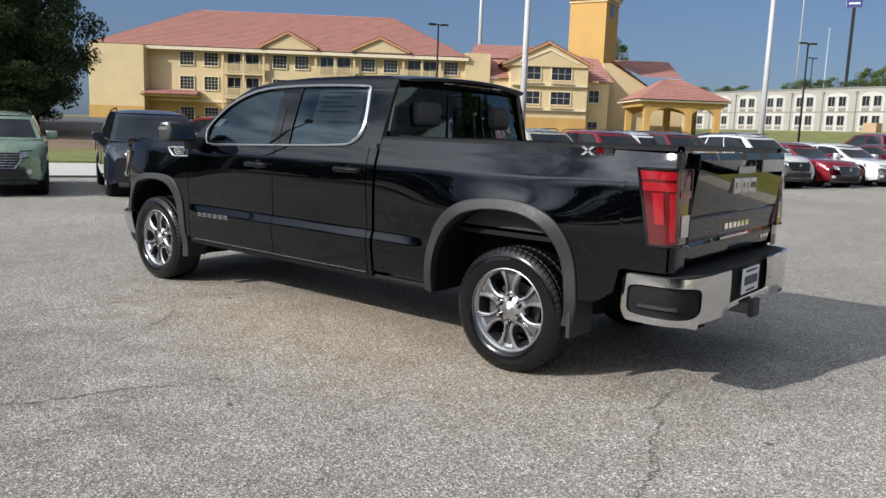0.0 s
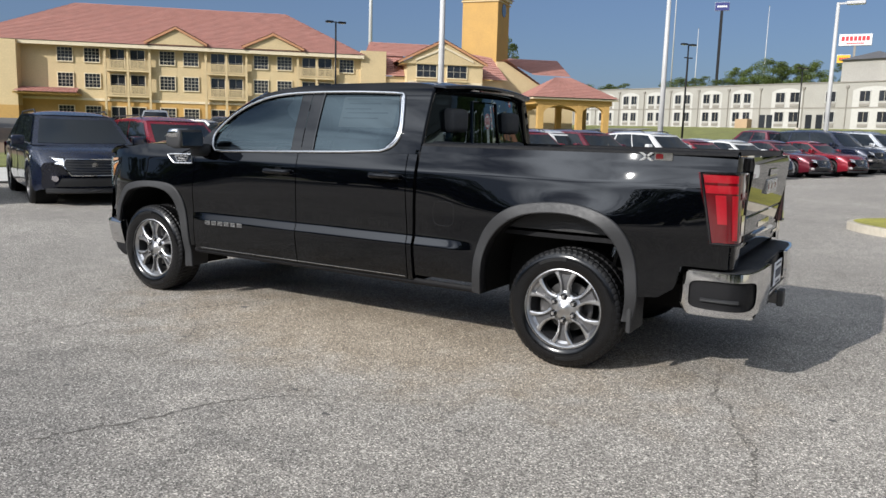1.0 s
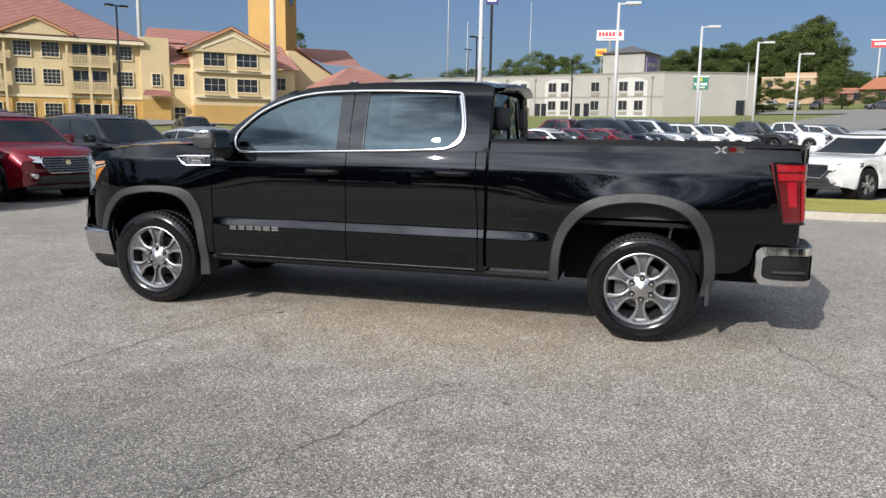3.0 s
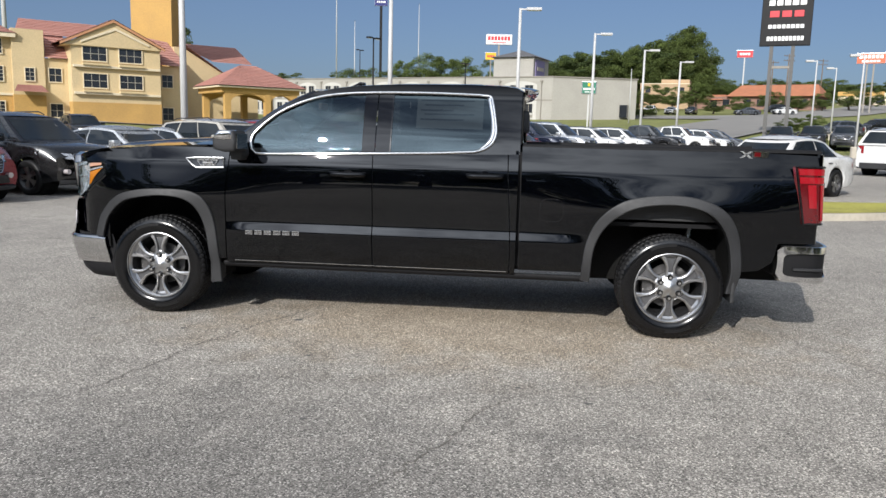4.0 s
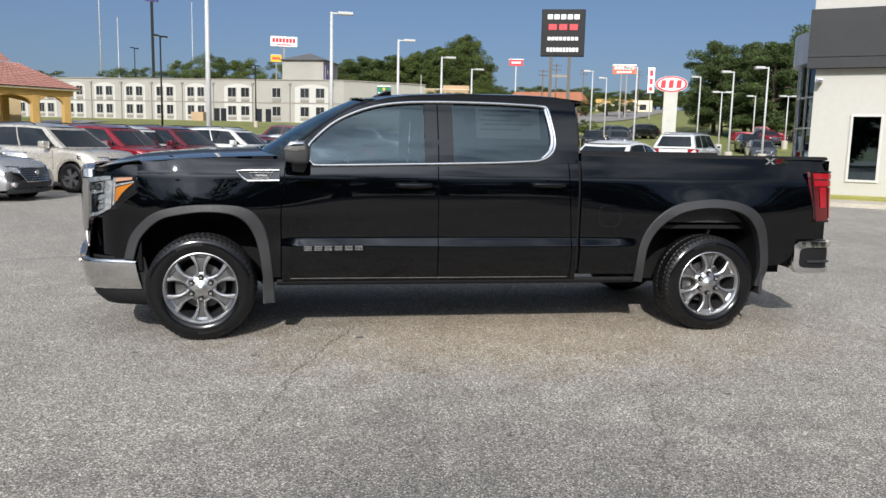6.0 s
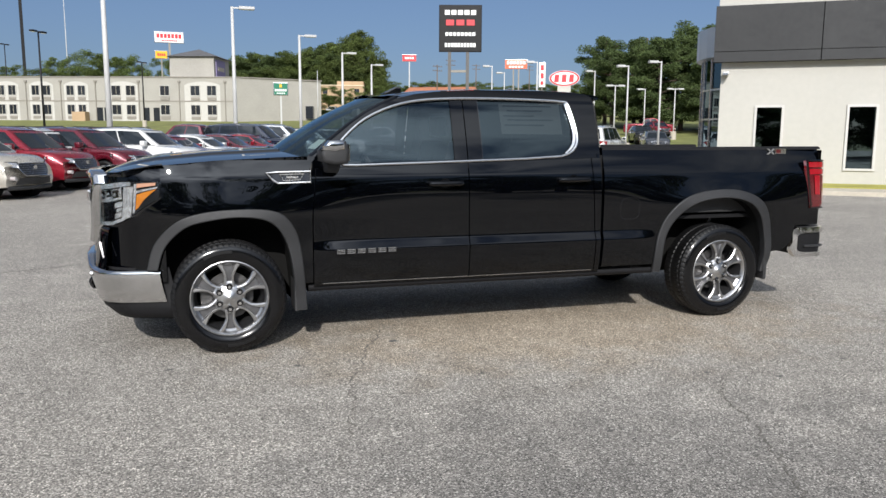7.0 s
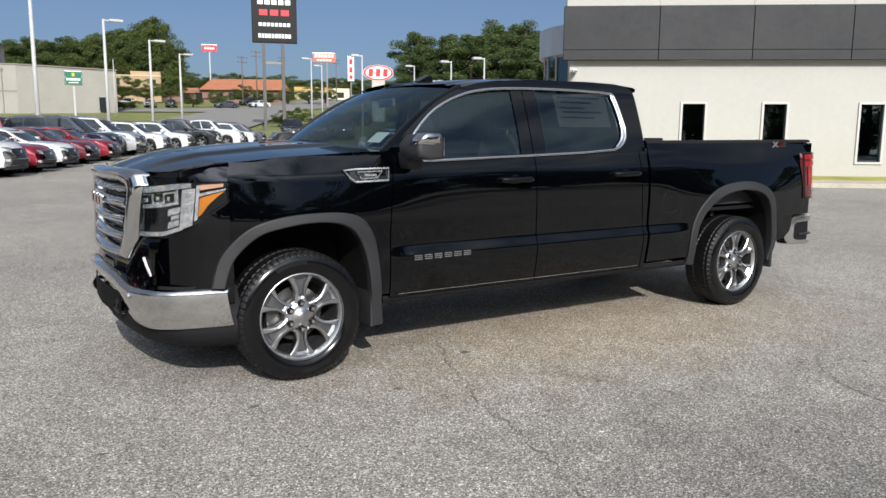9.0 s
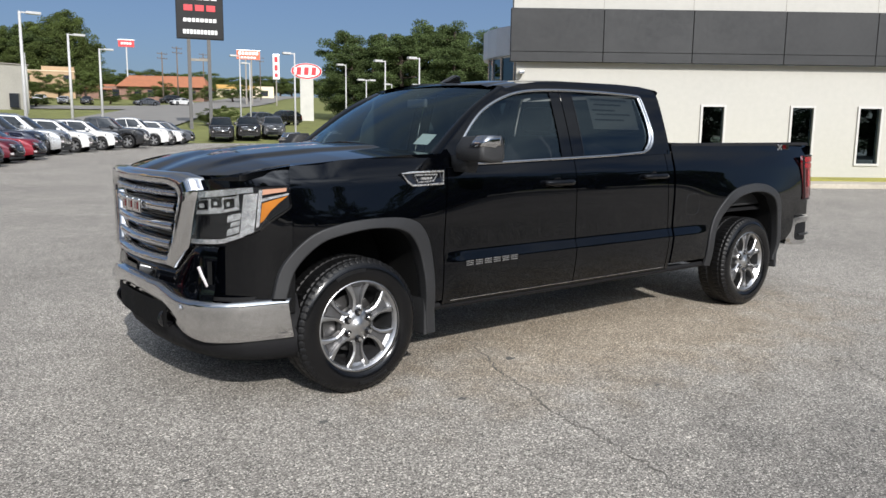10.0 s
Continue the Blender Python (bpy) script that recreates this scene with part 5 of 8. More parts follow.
# ---- parked vehicles ----
STYLE = {  # length, width, height, hood, belt, wheelbase, wheel radius, cowl, roof front, roof rear, tail base (from the nose, as parts of the length)
    "sedan": (4.75, 1.84, 1.45, 0.88, 0.95, 2.8, 0.33, 0.27, 0.46, 0.70, 0.90),
    "tall_sedan": (4.95, 1.9, 1.58, 0.95, 1.03, 2.9, 0.36, 0.26, 0.44, 0.70, 0.90),
    "suv": (4.7, 1.88, 1.70, 1.02, 1.10, 2.75, 0.36, 0.24, 0.41, 0.86, 0.985),
    "big_suv": (5.4, 2.04, 1.92, 1.15, 1.22, 3.07, 0.40, 0.24, 0.39, 0.90, 0.985),
    "minivan": (5.1, 1.98, 1.74, 1.02, 1.10, 3.06, 0.35, 0.19, 0.38, 0.89, 0.985),
    "hatchback": (4.15, 1.80, 1.61, 1.00, 1.08, 2.57, 0.34, 0.22, 0.38, 0.88, 0.985),
    "pickup": (5.8, 2.02, 1.90, 1.18, 1.24, 3.65, 0.40, 0.27, 0.39, 0.60, 0.64),
}
PAINT = {}


def paint_of(name, rgb, metal=0.0):
    if name not in PAINT:
        PAINT[name] = material(name + "_car_paint", rgb, 0.28, metal=metal, var=0.04, coat=1.0)
    return PAINT[name]


WHEELS = {}


def car_wheel(parent, x, y, r, out):
    key = round(r, 2)
    tyre_w = 0.1
    if key not in WHEELS:
        k = r / 0.36
        prof = [(0.63 * r, -tyre_w), (0.88 * r, -tyre_w * 1.08), (r, -tyre_w * 0.8), (r, tyre_w * 0.8), (0.88 * r, tyre_w * 1.08), (0.68 * r, tyre_w * 0.98), (0.63 * r, tyre_w * 0.8)]
        tyre = part("tyre", revolve(prof, 32), MAT["rubber"], None, smooth=True)
        bm = revolve([(0.68 * r, tyre_w), (0.62 * r, tyre_w * 0.8), (0.56 * r, -0.02), (0.05, -0.04)], 28)
        rim = part("rim", bm, MAT["wheel_dark"], None, smooth=True)
        bm = bmesh.new()
        for j in range(10):
            a = radians(36 * j + (8 if j % 2 else -8) + 18)
            c, s_ = math.cos(a), math.sin(a)
            pts = [(0.05 * c - 0.02 * s_, 0.05 * s_ + 0.02 * c), (0.05 * c + 0.02 * s_, 0.05 * s_ - 0.02 * c), (0.66 * r * c + 0.022 * s_, 0.66 * r * s_ - 0.022 * c), (0.66 * r * c - 0.022 * s_, 0.66 * r * s_ + 0.022 * c)]
            prism(pts, tyre_w * 0.45, tyre_w * 0.8, bm=bm)
        rod((0, 0.0, 0), (0, tyre_w * 0.85, 0), 0.065, seg=14, bm=bm)
        spokes = part("spokes", bm, MAT["wheel_metal"], None)
        WHEELS[key] = (tyre.data, rim.data, spokes.data)
        for o in (tyre, rim, spokes):
            bpy.data.objects.remove(o)
    t = new("wheel", WHEELS[key][1])
    t.parent = parent
    t.matrix_basis = pose(x, y, r, 0, 0, 0 if out > 0 else 180)
    for nm, me in (("tyre", WHEELS[key][0]), ("spokes", WHEELS[key][2])):
        o = new(nm, me)
        o.parent = t
    return t


def car(kind, colour, rgb, place, heading, label, metal=0.0, scale=1.0, group="parked cars in the lot", grille="chrome"):
    """A parked vehicle; place is the middle of its front bumper on the ground, heading the way that it faces."""
    L, W, H, hoodz, beltz, wb, r, f_cowl, f_rf, f_rr, f_tail = STYLE[kind]
    L, W = L * scale, W
    h = radians(heading)
    x0, y0 = place[0] - math.cos(h) * L / 2, place[1] - math.sin(h) * L / 2
    t = thing({"sedan": "sedan", "tall_sedan": "sedan", "suv": "suv", "big_suv": "large_suv", "minivan": "minivan", "hatchback": "hatchback", "pickup": "parked_pickup"}[kind], pose(x0, y0, ground_z(x0, y0), 0, 0, heading + 180), label, "car" if kind != "pickup" else "pickup truck", group)
    paint = paint_of(colour, rgb, metal)
    n0, n1 = -L / 2, L / 2
    hubs = (n0 + 0.19 * L, n0 + 0.19 * L + wb)
    cowl, rf, rr, tb = (n0 + f * L for f in (f_cowl, f_rf, f_rr, f_tail))
    zb0 = 0.20 if kind in ("sedan",) else 0.26
    deck = {"sedan": hoodz + 0.1, "tall_sedan": hoodz + 0.1, "pickup": beltz}.get(kind, beltz)
    ztop = lambda x: float(np.interp(x, [n0, n0 + 0.05, n0 + 0.16, n0 + 0.45, cowl, cowl + 0.5, tb, n1 - 0.12, n1 - 0.04, n1], [hoodz - 0.24, hoodz - 0.14, hoodz - 0.07, hoodz - 0.02, hoodz + 0.04, beltz, max(deck, beltz if "sedan" not in kind else deck), deck - 0.02, deck - 0.08, deck - 0.2]))
    arch = r + 0.06

    def zbot(x):
        z = zb0 + 0.05 * smooth_step(n0 + 0.4, n0, x) + 0.08 * smooth_step(n1 - 0.5, n1, x)
        for hx in hubs:
            d = abs(x - hx)
            if d < arch:
                z = max(z, r + math.sqrt(arch * arch - d * d))
        return z

    def wide(x):
        e = max(0.0, (n0 + 0.75 - x) / 0.75, (x - n1 + 0.6) / 0.6)
        return W / 2 * (1 - 0.12 * e**2.2)

    def bow(x, y, z):
        """The nose, rounded in plan and raked back towards the hood."""
        k = smooth_step(n0 + 0.8, n0, x)
        return x + k * (0.24 * abs(2 * y / W) ** 2.2 + 0.13 * smooth_step(hoodz - 0.5, hoodz - 0.05, z) + 0.05 * smooth_step(zb0 + 0.25, zb0, z))

    xs = list(np.linspace(n0, n1, 46))
    for hx in hubs:
        xs += [hx + arch * math.cos(a) for a in np.linspace(0, math.pi, 15)] + [hx - arch - 0.003, hx + arch + 0.003]
    xs = sorted(set(round(x, 4) for x in xs if n0 <= x <= n1))
    prof = [(0.0, 0.955), (0.12, 0.985), (0.3, 1.0), (0.48, 0.985), (0.62, 0.985), (0.8, 0.995), (0.93, 0.965), (1.0, 0.92)]
    rows = []
    for x in xs:
        zb, zt, w = zbot(x), ztop(x), wide(x)
        lo = min(zb, zt - 0.05)
        side = [(x, -w * p, lo + (zt - lo) * v) for v, p in prof]
        deck_pts = [(x, -w * k, zt + 0.045 * (1 - (k / 0.92) ** 2)) for k in (0.8, 0.55, 0.25, 0.0)]
        half = side + deck_pts
        half = [(bow(*p), p[1], p[2]) for p in half]
        rows.append(half + [(a, -b, c) for a, b, c in half[-2::-1]])
    bm = sheet(rows)
    for row in (0, -1):
        vs = [bm.verts.new(p) for p in rows[row]]
        bm.faces.new(vs)
    body = part("body", bm, paint, t, smooth=True)
    part("underside", box(n0 + 0.3, n1 - 0.3, -W / 2 * 0.72, W / 2 * 0.72, zb0 - 0.02, zb0 + 0.3), MAT["underbody"], t)
    # cabin
    wb_, wt = W / 2 * 0.90, W / 2 * 0.70
    zr, zc = H, beltz - 0.02
    base_f, base_r = cowl, tb

    def cab_w(z):
        return wb_ + (wt - wb_) * ((z - zc) / (zr - zc)) ** 1.25

    def cab_x(f, z):
        v = (z - zc) / (zr - zc)
        a = base_f + (rf - base_f) * v
        b = base_r + (rr - base_r) * v**1.3
        return a + (b - a) * f

    levels = np.linspace(0, 1, 7)
    ring = lambda v: zc + (zr - 0.07 - zc) * v
    rows = []
    for v in levels:
        z = ring(v)
        w = cab_w(z)
        bow_f, bow_r = 0.16 * (1 - 0.4 * v), 0.08
        pts = [(cab_x(f, z), -w, z) for f in np.linspace(0, 1, 9)]
        pts += [(cab_x(1, z) + bow_r * (1 - k * k), w * k, z) for k in (-0.7, -0.35, 0, 0.35, 0.7)]
        pts += [(cab_x(f, z), w, z) for f in np.linspace(1, 0, 9)]
        pts += [(cab_x(0, z) - bow_f * (1 - k * k), w * k, z) for k in (0.7, 0.35, 0, -0.35, -0.7)]
        rows.append(pts + pts[:1])
    z = zr - 0.07
    cab = part("cabin", sheet(rows), paint, t, smooth=False)
    roof = []
    for f in np.linspace(0, 1, 13):
        x = rf + (rr - rf) * f
        drop = 0.05 * max(0, 1 - f / 0.15) ** 2 + 0.05 * max(0, (f - 0.85) / 0.15) ** 2
        w = cab_w(zr - 0.07)
        roof.append([(x - (0.1 * (1 - k * k) if f == 0 else 0) + (0.06 * (1 - k * k) if f == 1 else 0), w * k, zr - 0.07 + (0.07 - drop) * (1 - abs(k) ** 3.2)) for k in np.linspace(-1, 1, 17)])
    part("roof", sheet(roof), paint, cab, smooth=True)
    # glazing, slightly proud of the pillars
    gm = MAT["car_glass"]
    zlo, zhi = zc + 0.05, zr - 0.12

    def pane(name, pts):
        b = bmesh.new()
        b.faces.new([b.verts.new(p) for p in pts])
        return part(name, b, gm, cab)

    rows = []
    for z in np.linspace(zlo, zhi, 5):
        v = (z - zc) / (zr - 0.07 - zc)
        w = cab_w(z) * 0.90
        rows.append([(cab_x(0, z) - 0.16 * (1 - 0.4 * v) * (1 - (k * 0.9) ** 2) - 0.012, w * k, z) for k in np.linspace(-1, 1, 11)])
    part("windshield", sheet(rows), MAT["car_glass"], cab, smooth=True)
    rows = []
    for z in np.linspace(zlo + 0.04, zhi, 4):
        w = cab_w(z) * 0.85
        rows.append([(cab_x(1, z) + 0.08 * (1 - (k * 0.85) ** 2) + 0.012, w * k, z) for k in np.linspace(-1, 1, 9)])
    part("rear_window", sheet(rows), MAT["car_glass"], cab, smooth=True)
    cuts = {"sedan": (0.06, 0.5, 0.52, 0.86), "tall_sedan": (0.06, 0.5, 0.52, 0.86), "pickup": (0.1, 0.52, 0.55, 0.93)}.get(kind, (0.06, 0.37, 0.385, 0.66, 0.685, 0.94))
    for s in (-1, 1):
        for a, b in zip(cuts[::2], cuts[1::2]):
            rows = []
            for z in np.linspace(zlo, zhi, 4):
                x_of = lambda f: cab_x(f, z)
                rows.append([(x_of(f), s * (cab_w(z) + 0.008), z) for f in np.linspace(a, b, 5)])
            part("side_window", sheet(rows), MAT["car_glass"], cab)
        part("window_line", tube([(cab_x(f, zlo - 0.02), s * (cab_w(zlo - 0.02) + 0.008), zlo - 0.02) for f in np.linspace(0.03, 0.96, 6)], 0.011, 5), MAT["satin"], cab)
        m = part("mirror", box(cowl + 0.35, cowl + 0.52, *sorted((s * W / 2 * 0.98, s * (W / 2 + 0.2))), beltz - 0.02, beltz + 0.15, bevel=0.03), paint, t, smooth=True)
        part("mirror_glass", box(cowl + 0.521, cowl + 0.524, *sorted((s * (W / 2 + 0.02), s * (W / 2 + 0.17))), beltz + 0.01, beltz + 0.12), MAT["chrome"], m)
        # lamps
        w = W / 2
        zh = hoodz - 0.21
        rows = []
        for q in (-0.075, 0.0, 0.06):
            row = []
            for k in np.linspace(0.0, 1.0, 8):
                x = n0 - 0.012 + 0.62 * k**1.6
                y = min(w * (0.5 + 0.52 * k**0.7), wide(x) * 0.992 + 0.012)
                zz = zh + q * (1 - 0.5 * k) + 0.07 * k
                row.append((bow(x, y, zz), s * y, zz))
            rows.append(row)
        hl = part("headlight", sheet(rows), MAT["lamp_metal"], t, smooth=True)
        part("lamp_bezel", tube(rows[0] + rows[2][::-1], 0.013, 5, closed=True), MAT["gloss_black"], hl)
        rows = []
        hr = (0.3 if kind in ("suv", "big_suv", "minivan", "hatchback", "pickup") else 0.13)
        for q in (-hr / 2, hr / 2):
            rows.append([(n1 + 0.012 - 0.35 * k**1.8, s * min(w * (0.62 + 0.4 * k**0.7), wide(n1 + 0.012 - 0.35 * k**1.8) + 0.014), deck - 0.2 + q) for k in np.linspace(0, 1, 7)])
        part("tail_light", sheet(rows), MAT["red_lens"], t, smooth=True)
        part("fog_light", rod((bow(n0, w * 0.66, 0.5) - 0.012, s * w * 0.66, hoodz - 0.52), (n0 + 0.25, s * w * 0.66, hoodz - 0.52), 0.05, seg=12), MAT["clear_lens"], t)
        for hx in hubs:
            car_wheel(t, hx, s * (W / 2 - 0.105), r, s)
            part("wheel_housing", revolve([(arch - 0.02, -0.2), (arch - 0.02, 0.16)], 20), MAT["underbody"], t).matrix_basis = pose(hx, s * (W / 2 - 0.24), r)
        part("door_handle", box(rf + 0.25, rf + 0.45, *sorted((s * W / 2 * 0.985, s * (W / 2 + 0.012))), beltz - 0.16, beltz - 0.13, bevel=0.006), MAT["satin"], t)
        part("door_handle", box(rf + 1.15, rf + 1.35, *sorted((s * W / 2 * 0.985, s * (W / 2 + 0.012))), beltz - 0.15, beltz - 0.12, bevel=0.006), MAT["satin"], t)
        for xd in (cowl + 0.28, rf + 0.55, rf + 1.55):
            if xd < tb - 0.2:
                part("door_gap", tube([(xd, s * (wide(xd) * p + 0.001), zb0 + 0.08 + (beltz - zb0 - 0.1) * v) for v, p in prof if 0.05 < v < 0.95], 0.005, 4), MAT["underbody"], t)
    # front face
    gw = W / 2 * 0.52
    zg0, zg1 = hoodz - 0.46, hoodz - 0.17
    span = lambda z: gw * float(np.interp((z - zg0) / (zg1 - zg0), [0, 0.55, 0.9, 1], [0.78, 1.0, 0.97, 0.9]))
    skin = lambda y, z, off=0.012: (bow(n0, y, z) - off, y, z)
    g = part("grille", sheet([[skin(span(z) * k, z) for k in np.linspace(-1, 1, 13)] for z in np.linspace(zg0, zg1, 6)]), MAT["gloss_black"], t, smooth=True)
    rim = [skin(span(z), z, 0.018) for z in np.linspace(zg0, zg1, 6)] + [skin(span(zg1) * k, zg1, 0.018) for k in np.linspace(0.8, -0.8, 9)] + [skin(-span(z), z, 0.018) for z in np.linspace(zg1, zg0, 6)] + [skin(span(zg0) * k, zg0, 0.018) for k in np.linspace(-0.8, 0.8, 9)]
    part("grille_frame", tube(rim, 0.012, 5, closed=True), MAT["chrome"], g)
    for z in np.linspace(zg0 + 0.05, zg1 - 0.05, 5):
        part("grille_slat", tube([skin(span(z) * k, z, 0.018) for k in np.linspace(-0.94, 0.94, 9)], 0.008, 4), MAT["satin"] if grille == "chrome" else MAT["black_plastic"], g)
    part("emblem", rod(skin(0, (zg0 + zg1) / 2 + 0.04, 0.035), skin(0, (zg0 + zg1) / 2 + 0.04, 0.01), 0.055, seg=14), MAT["chrome"], g)
    part("lower_intake", sheet([[skin(W / 2 * 0.66 * k * (1 - 0.15 * v), zb0 + 0.1 + 0.15 * v, 0.008) for k in np.linspace(-1, 1, 11)] for v in (0, 0.33, 0.66, 1)]), MAT["black_plastic"], t)
    part("bumper_lip", tube([skin(W / 2 * 0.8 * k, zb0 + 0.02, -0.02) for k in np.linspace(-1, 1, 13)], 0.05, 6), MAT["black_plastic"], t)
    part("rear_valance", box(n1 - 0.2, n1 + 0.012, -W / 2 * 0.74, W / 2 * 0.74, zb0 + 0.02, zb0 + 0.25, bevel=0.02), MAT["black_plastic"], t)
    part("number_plate", box(n1 + 0.002, n1 + 0.016, -0.15, 0.15, 0.55, 0.70), MAT["plate"], t)
    if kind in ("suv", "big_suv", "minivan", "hatchback"):
        for s in (-1, 1):
            part("roof_rail", tube([(rf + 0.25, s * wt * 0.96, zr - 0.03), (rf + 0.4, s * wt * 0.96, zr + 0.025), (rr - 0.4, s * wt * 0.96, zr + 0.02), (rr - 0.2, s * wt * 0.96, zr - 0.03)], 0.016, 6), MAT["satin"] if kind == "big_suv" else MAT["black_plastic"], t)
    # the greenhouse curves down at both ends and in at the corners
    xm, xh = rf + 0.42 * (rr - rf), 0.6 * (rr - rf)
    for o in [cab] + [o for o in t.children_recursive if o.parent == cab or "rail" in o.name]:
        for v in o.data.vertices:
            q = min(((v.co.x - xm) / xh) ** 2, 3.0)
            f = min(max((v.co.z - zc) / (zr - zc), 0.0), 1.1)
            v.co.z -= (0.085 if kind != "pickup" else 0.05) * q * f
            v.co.y *= 1 - 0.035 * q * f
    if kind == "pickup":
        part("bed_well", box(tb + 0.15, n1 - 0.12, -W / 2 * 0.8, W / 2 * 0.8, beltz - 0.01, beltz + 0.052), MAT["black_plastic"], t)
    return t


MAT["car_glass"] = material("car_window", (0.012, 0.016, 0.02), 0.03, var=0.1, spec=0.5)
RED, DARK_RED, WHITE, BLACK, NAVY, SILVER, GREEN, GREY = ((0.22, 0.006, 0.017), (0.11, 0.006, 0.016), (0.62, 0.62, 0.61), (0.006, 0.006, 0.007), (0.008, 0.012, 0.03), (0.56, 0.57, 0.58), (0.23, 0.33, 0.23), (0.07, 0.075, 0.085))
FACE = -12
ROW = [
    ("hatchback", "green", GREEN, (-10.62, 0.85), "pale green boxy hatchback parked in the row", 0.3),
    ("minivan", "navy", NAVY, (-8.8, 3.2), "dark navy minivan with a dark mesh grille", 0.3),
    ("suv", "red", RED, (-8.7, 5.9), "bright red compact crossover", 0.3),
    ("suv", "black", BLACK, (-8.1, 8.5), "black crossover with a chrome grille", 0.0),
    ("sedan", "silver", SILVER, (-7.0, 11.2), "silver full-size sedan with a bright grille", 0.7),
    ("suv", "champagne", (0.58, 0.54, 0.47), (-5.8, 13.9), "pale champagne silver crossover", 0.5),
    ("suv", "red", RED, (-5.0, 16.6), "red crossover with a large chrome grille", 0.3),
    ("suv", "dark_red", DARK_RED, (-3.6, 18.6), "dark red crossover in the row", 0.3),
    ("suv", "white", WHITE, (-2.0, 21.2), "white crossover with a dark grille", 0.0),
    ("sedan", "red", RED, (-1.0, 23.4), "red sedan in the row", 0.3),
    ("sedan", "white", WHITE, (0.0, 25.8), "white sedan in the row", 0.0),
    ("sedan", "dark_red", DARK_RED, (1.1, 28.4), "dark red sedan in the row", 0.3),
    ("sedan", "red", RED, (2.3, 30.8), "red sports sedan at the end of the row", 0.3),
    ("big_suv", "navy", NAVY, (2.9, 33.6), "dark navy full-size utility vehicle", 0.3),
    ("big_suv", "silver", SILVER, (4.4, 36.0), "silver full-size utility vehicle", 0.7),
    ("suv", "white", WHITE, (6.3, 38.8), "white crossover farther along the row", 0.0),
    ("suv", "white", WHITE, (8.3, 41.6), "white utility vehicle farther along the row", 0.0),
    ("pickup", "black", BLACK, (10.8, 44.6), "black crew-cab pickup far along the row", 0.0),
    ("pickup", "white", WHITE, (13.6, 48.6), "white pickup far along the row", 0.0),
    ("suv", "white", WHITE, (15.4, 51.2), "white crossover far along the row", 0.0),
    ("suv", "grey", GREY, (17.0, 53.8), "dark grey crossover at the far end of the row", 0.3),
]
for kind, colour, rgb, place, label, metal in ROW:
    car(kind, colour, rgb, place, -24 if place[1] < 4 else -16 if place[1] < 12 else -26, label, metal, grille="dark" if colour in ("white", "navy") else "chrome")
for place, colour, rgb in (((20.0, 56.0), "black", BLACK), ((22.8, 57.0), "black", BLACK), ((25.6, 58.0), "grey", GREY)):
    car("pickup", colour, rgb, place, -112, "dark pickup parked nose-out at the lot's far edge", 0.0, group="pickups at the far edge")
car("tall_sedan", "white", WHITE, (5.5, 12.6), 223, "white luxury sedan with a dark spindle grille", 0.0, grille="dark")
car("big_suv", "white", WHITE, (18.1, 29.1), 48, "white full-size utility vehicle seen from behind", 0.0)
# second line of vehicles behind the row and on the far lots
for kind, colour, rgb, place, face, label in (
    ("pickup", "white", WHITE, (-37.0, 27.0), -40, "white pickup by the hotel drive"),
    ("suv", "grey", GREY, (-33.5, 29.5), -40, "dark grey crossover by the hotel drive"),
    ("suv", "black", BLACK, (-24.0, 35.0), -45, "black crossover by the hotel drive"),
    ("suv", "white", WHITE, (-29.5, 27.0), 20, "white crossover with roof rails by the hotel drive"),
    ("sedan", "silver", SILVER, (-12.2, 16.5), 158, "silver sedan in the row behind"),
    ("suv", "white", WHITE, (-10.0, 20.5), 158, "white crossover in the row behind"),
    ("suv", "red", RED, (-8.4, 26.5), 158, "red crossover in the row behind"),
    ("sedan", "white", WHITE, (-6.6, 30.5), 158, "white sedan in the row behind"),
    ("pickup", "dark_red", DARK_RED, (-5.0, 36.0), 158, "red pickup in the row behind"),
    ("suv", "white", WHITE, (-2.0, 41.0), 158, "white crossover in the row behind"),
    ("sedan", "white", WHITE, (31.0, 78.0), 200, "white sedan near the pylon sign"),
    ("suv", "black", BLACK, (35.5, 80.0), 200, "black crossover near the pylon sign"),
    ("suv", "grey", GREY, (29.5, 74.5), 200, "grey crossover near the pylon sign"),
    ("sedan", "grey", GREY, (38.0, 142.0), 190, "grey sedan in the upper car park"),
    ("suv", "white", WHITE, (22.5, 143.0), 250, "white crossover in the upper car park"),
    ("sedan", "silver", SILVER, (26.5, 144.0), 250, "silver sedan in the upper car park"),
    ("sedan", "black", BLACK, (30.5, 145.0), 250, "black sedan in the upper car park"),
    ("suv", "black", BLACK, (48.0, 158.0), 200, "black crossover by the restaurant"),
    ("sedan", "white", WHITE, (46.0, 146.0), 200, "white sedan by the restaurant"),
    ("pickup", "red", RED, (50.0, 70.0), -30, "bright red pickup across the road"),
    ("suv", "black", BLACK, (38.0, 57.0), -110, "black crossover near the trees"),
    ("suv", "grey", GREY, (31.5, 45.0), -115, "grey crossover near the trees"),
    ("suv", "red", RED, (46.0, 66.0), -100, "red crossover across the road"),
):
    car(kind, colour, rgb, place, face, label, 0.0 if colour in ("white", "black") else 0.3, group="vehicles on far lots")


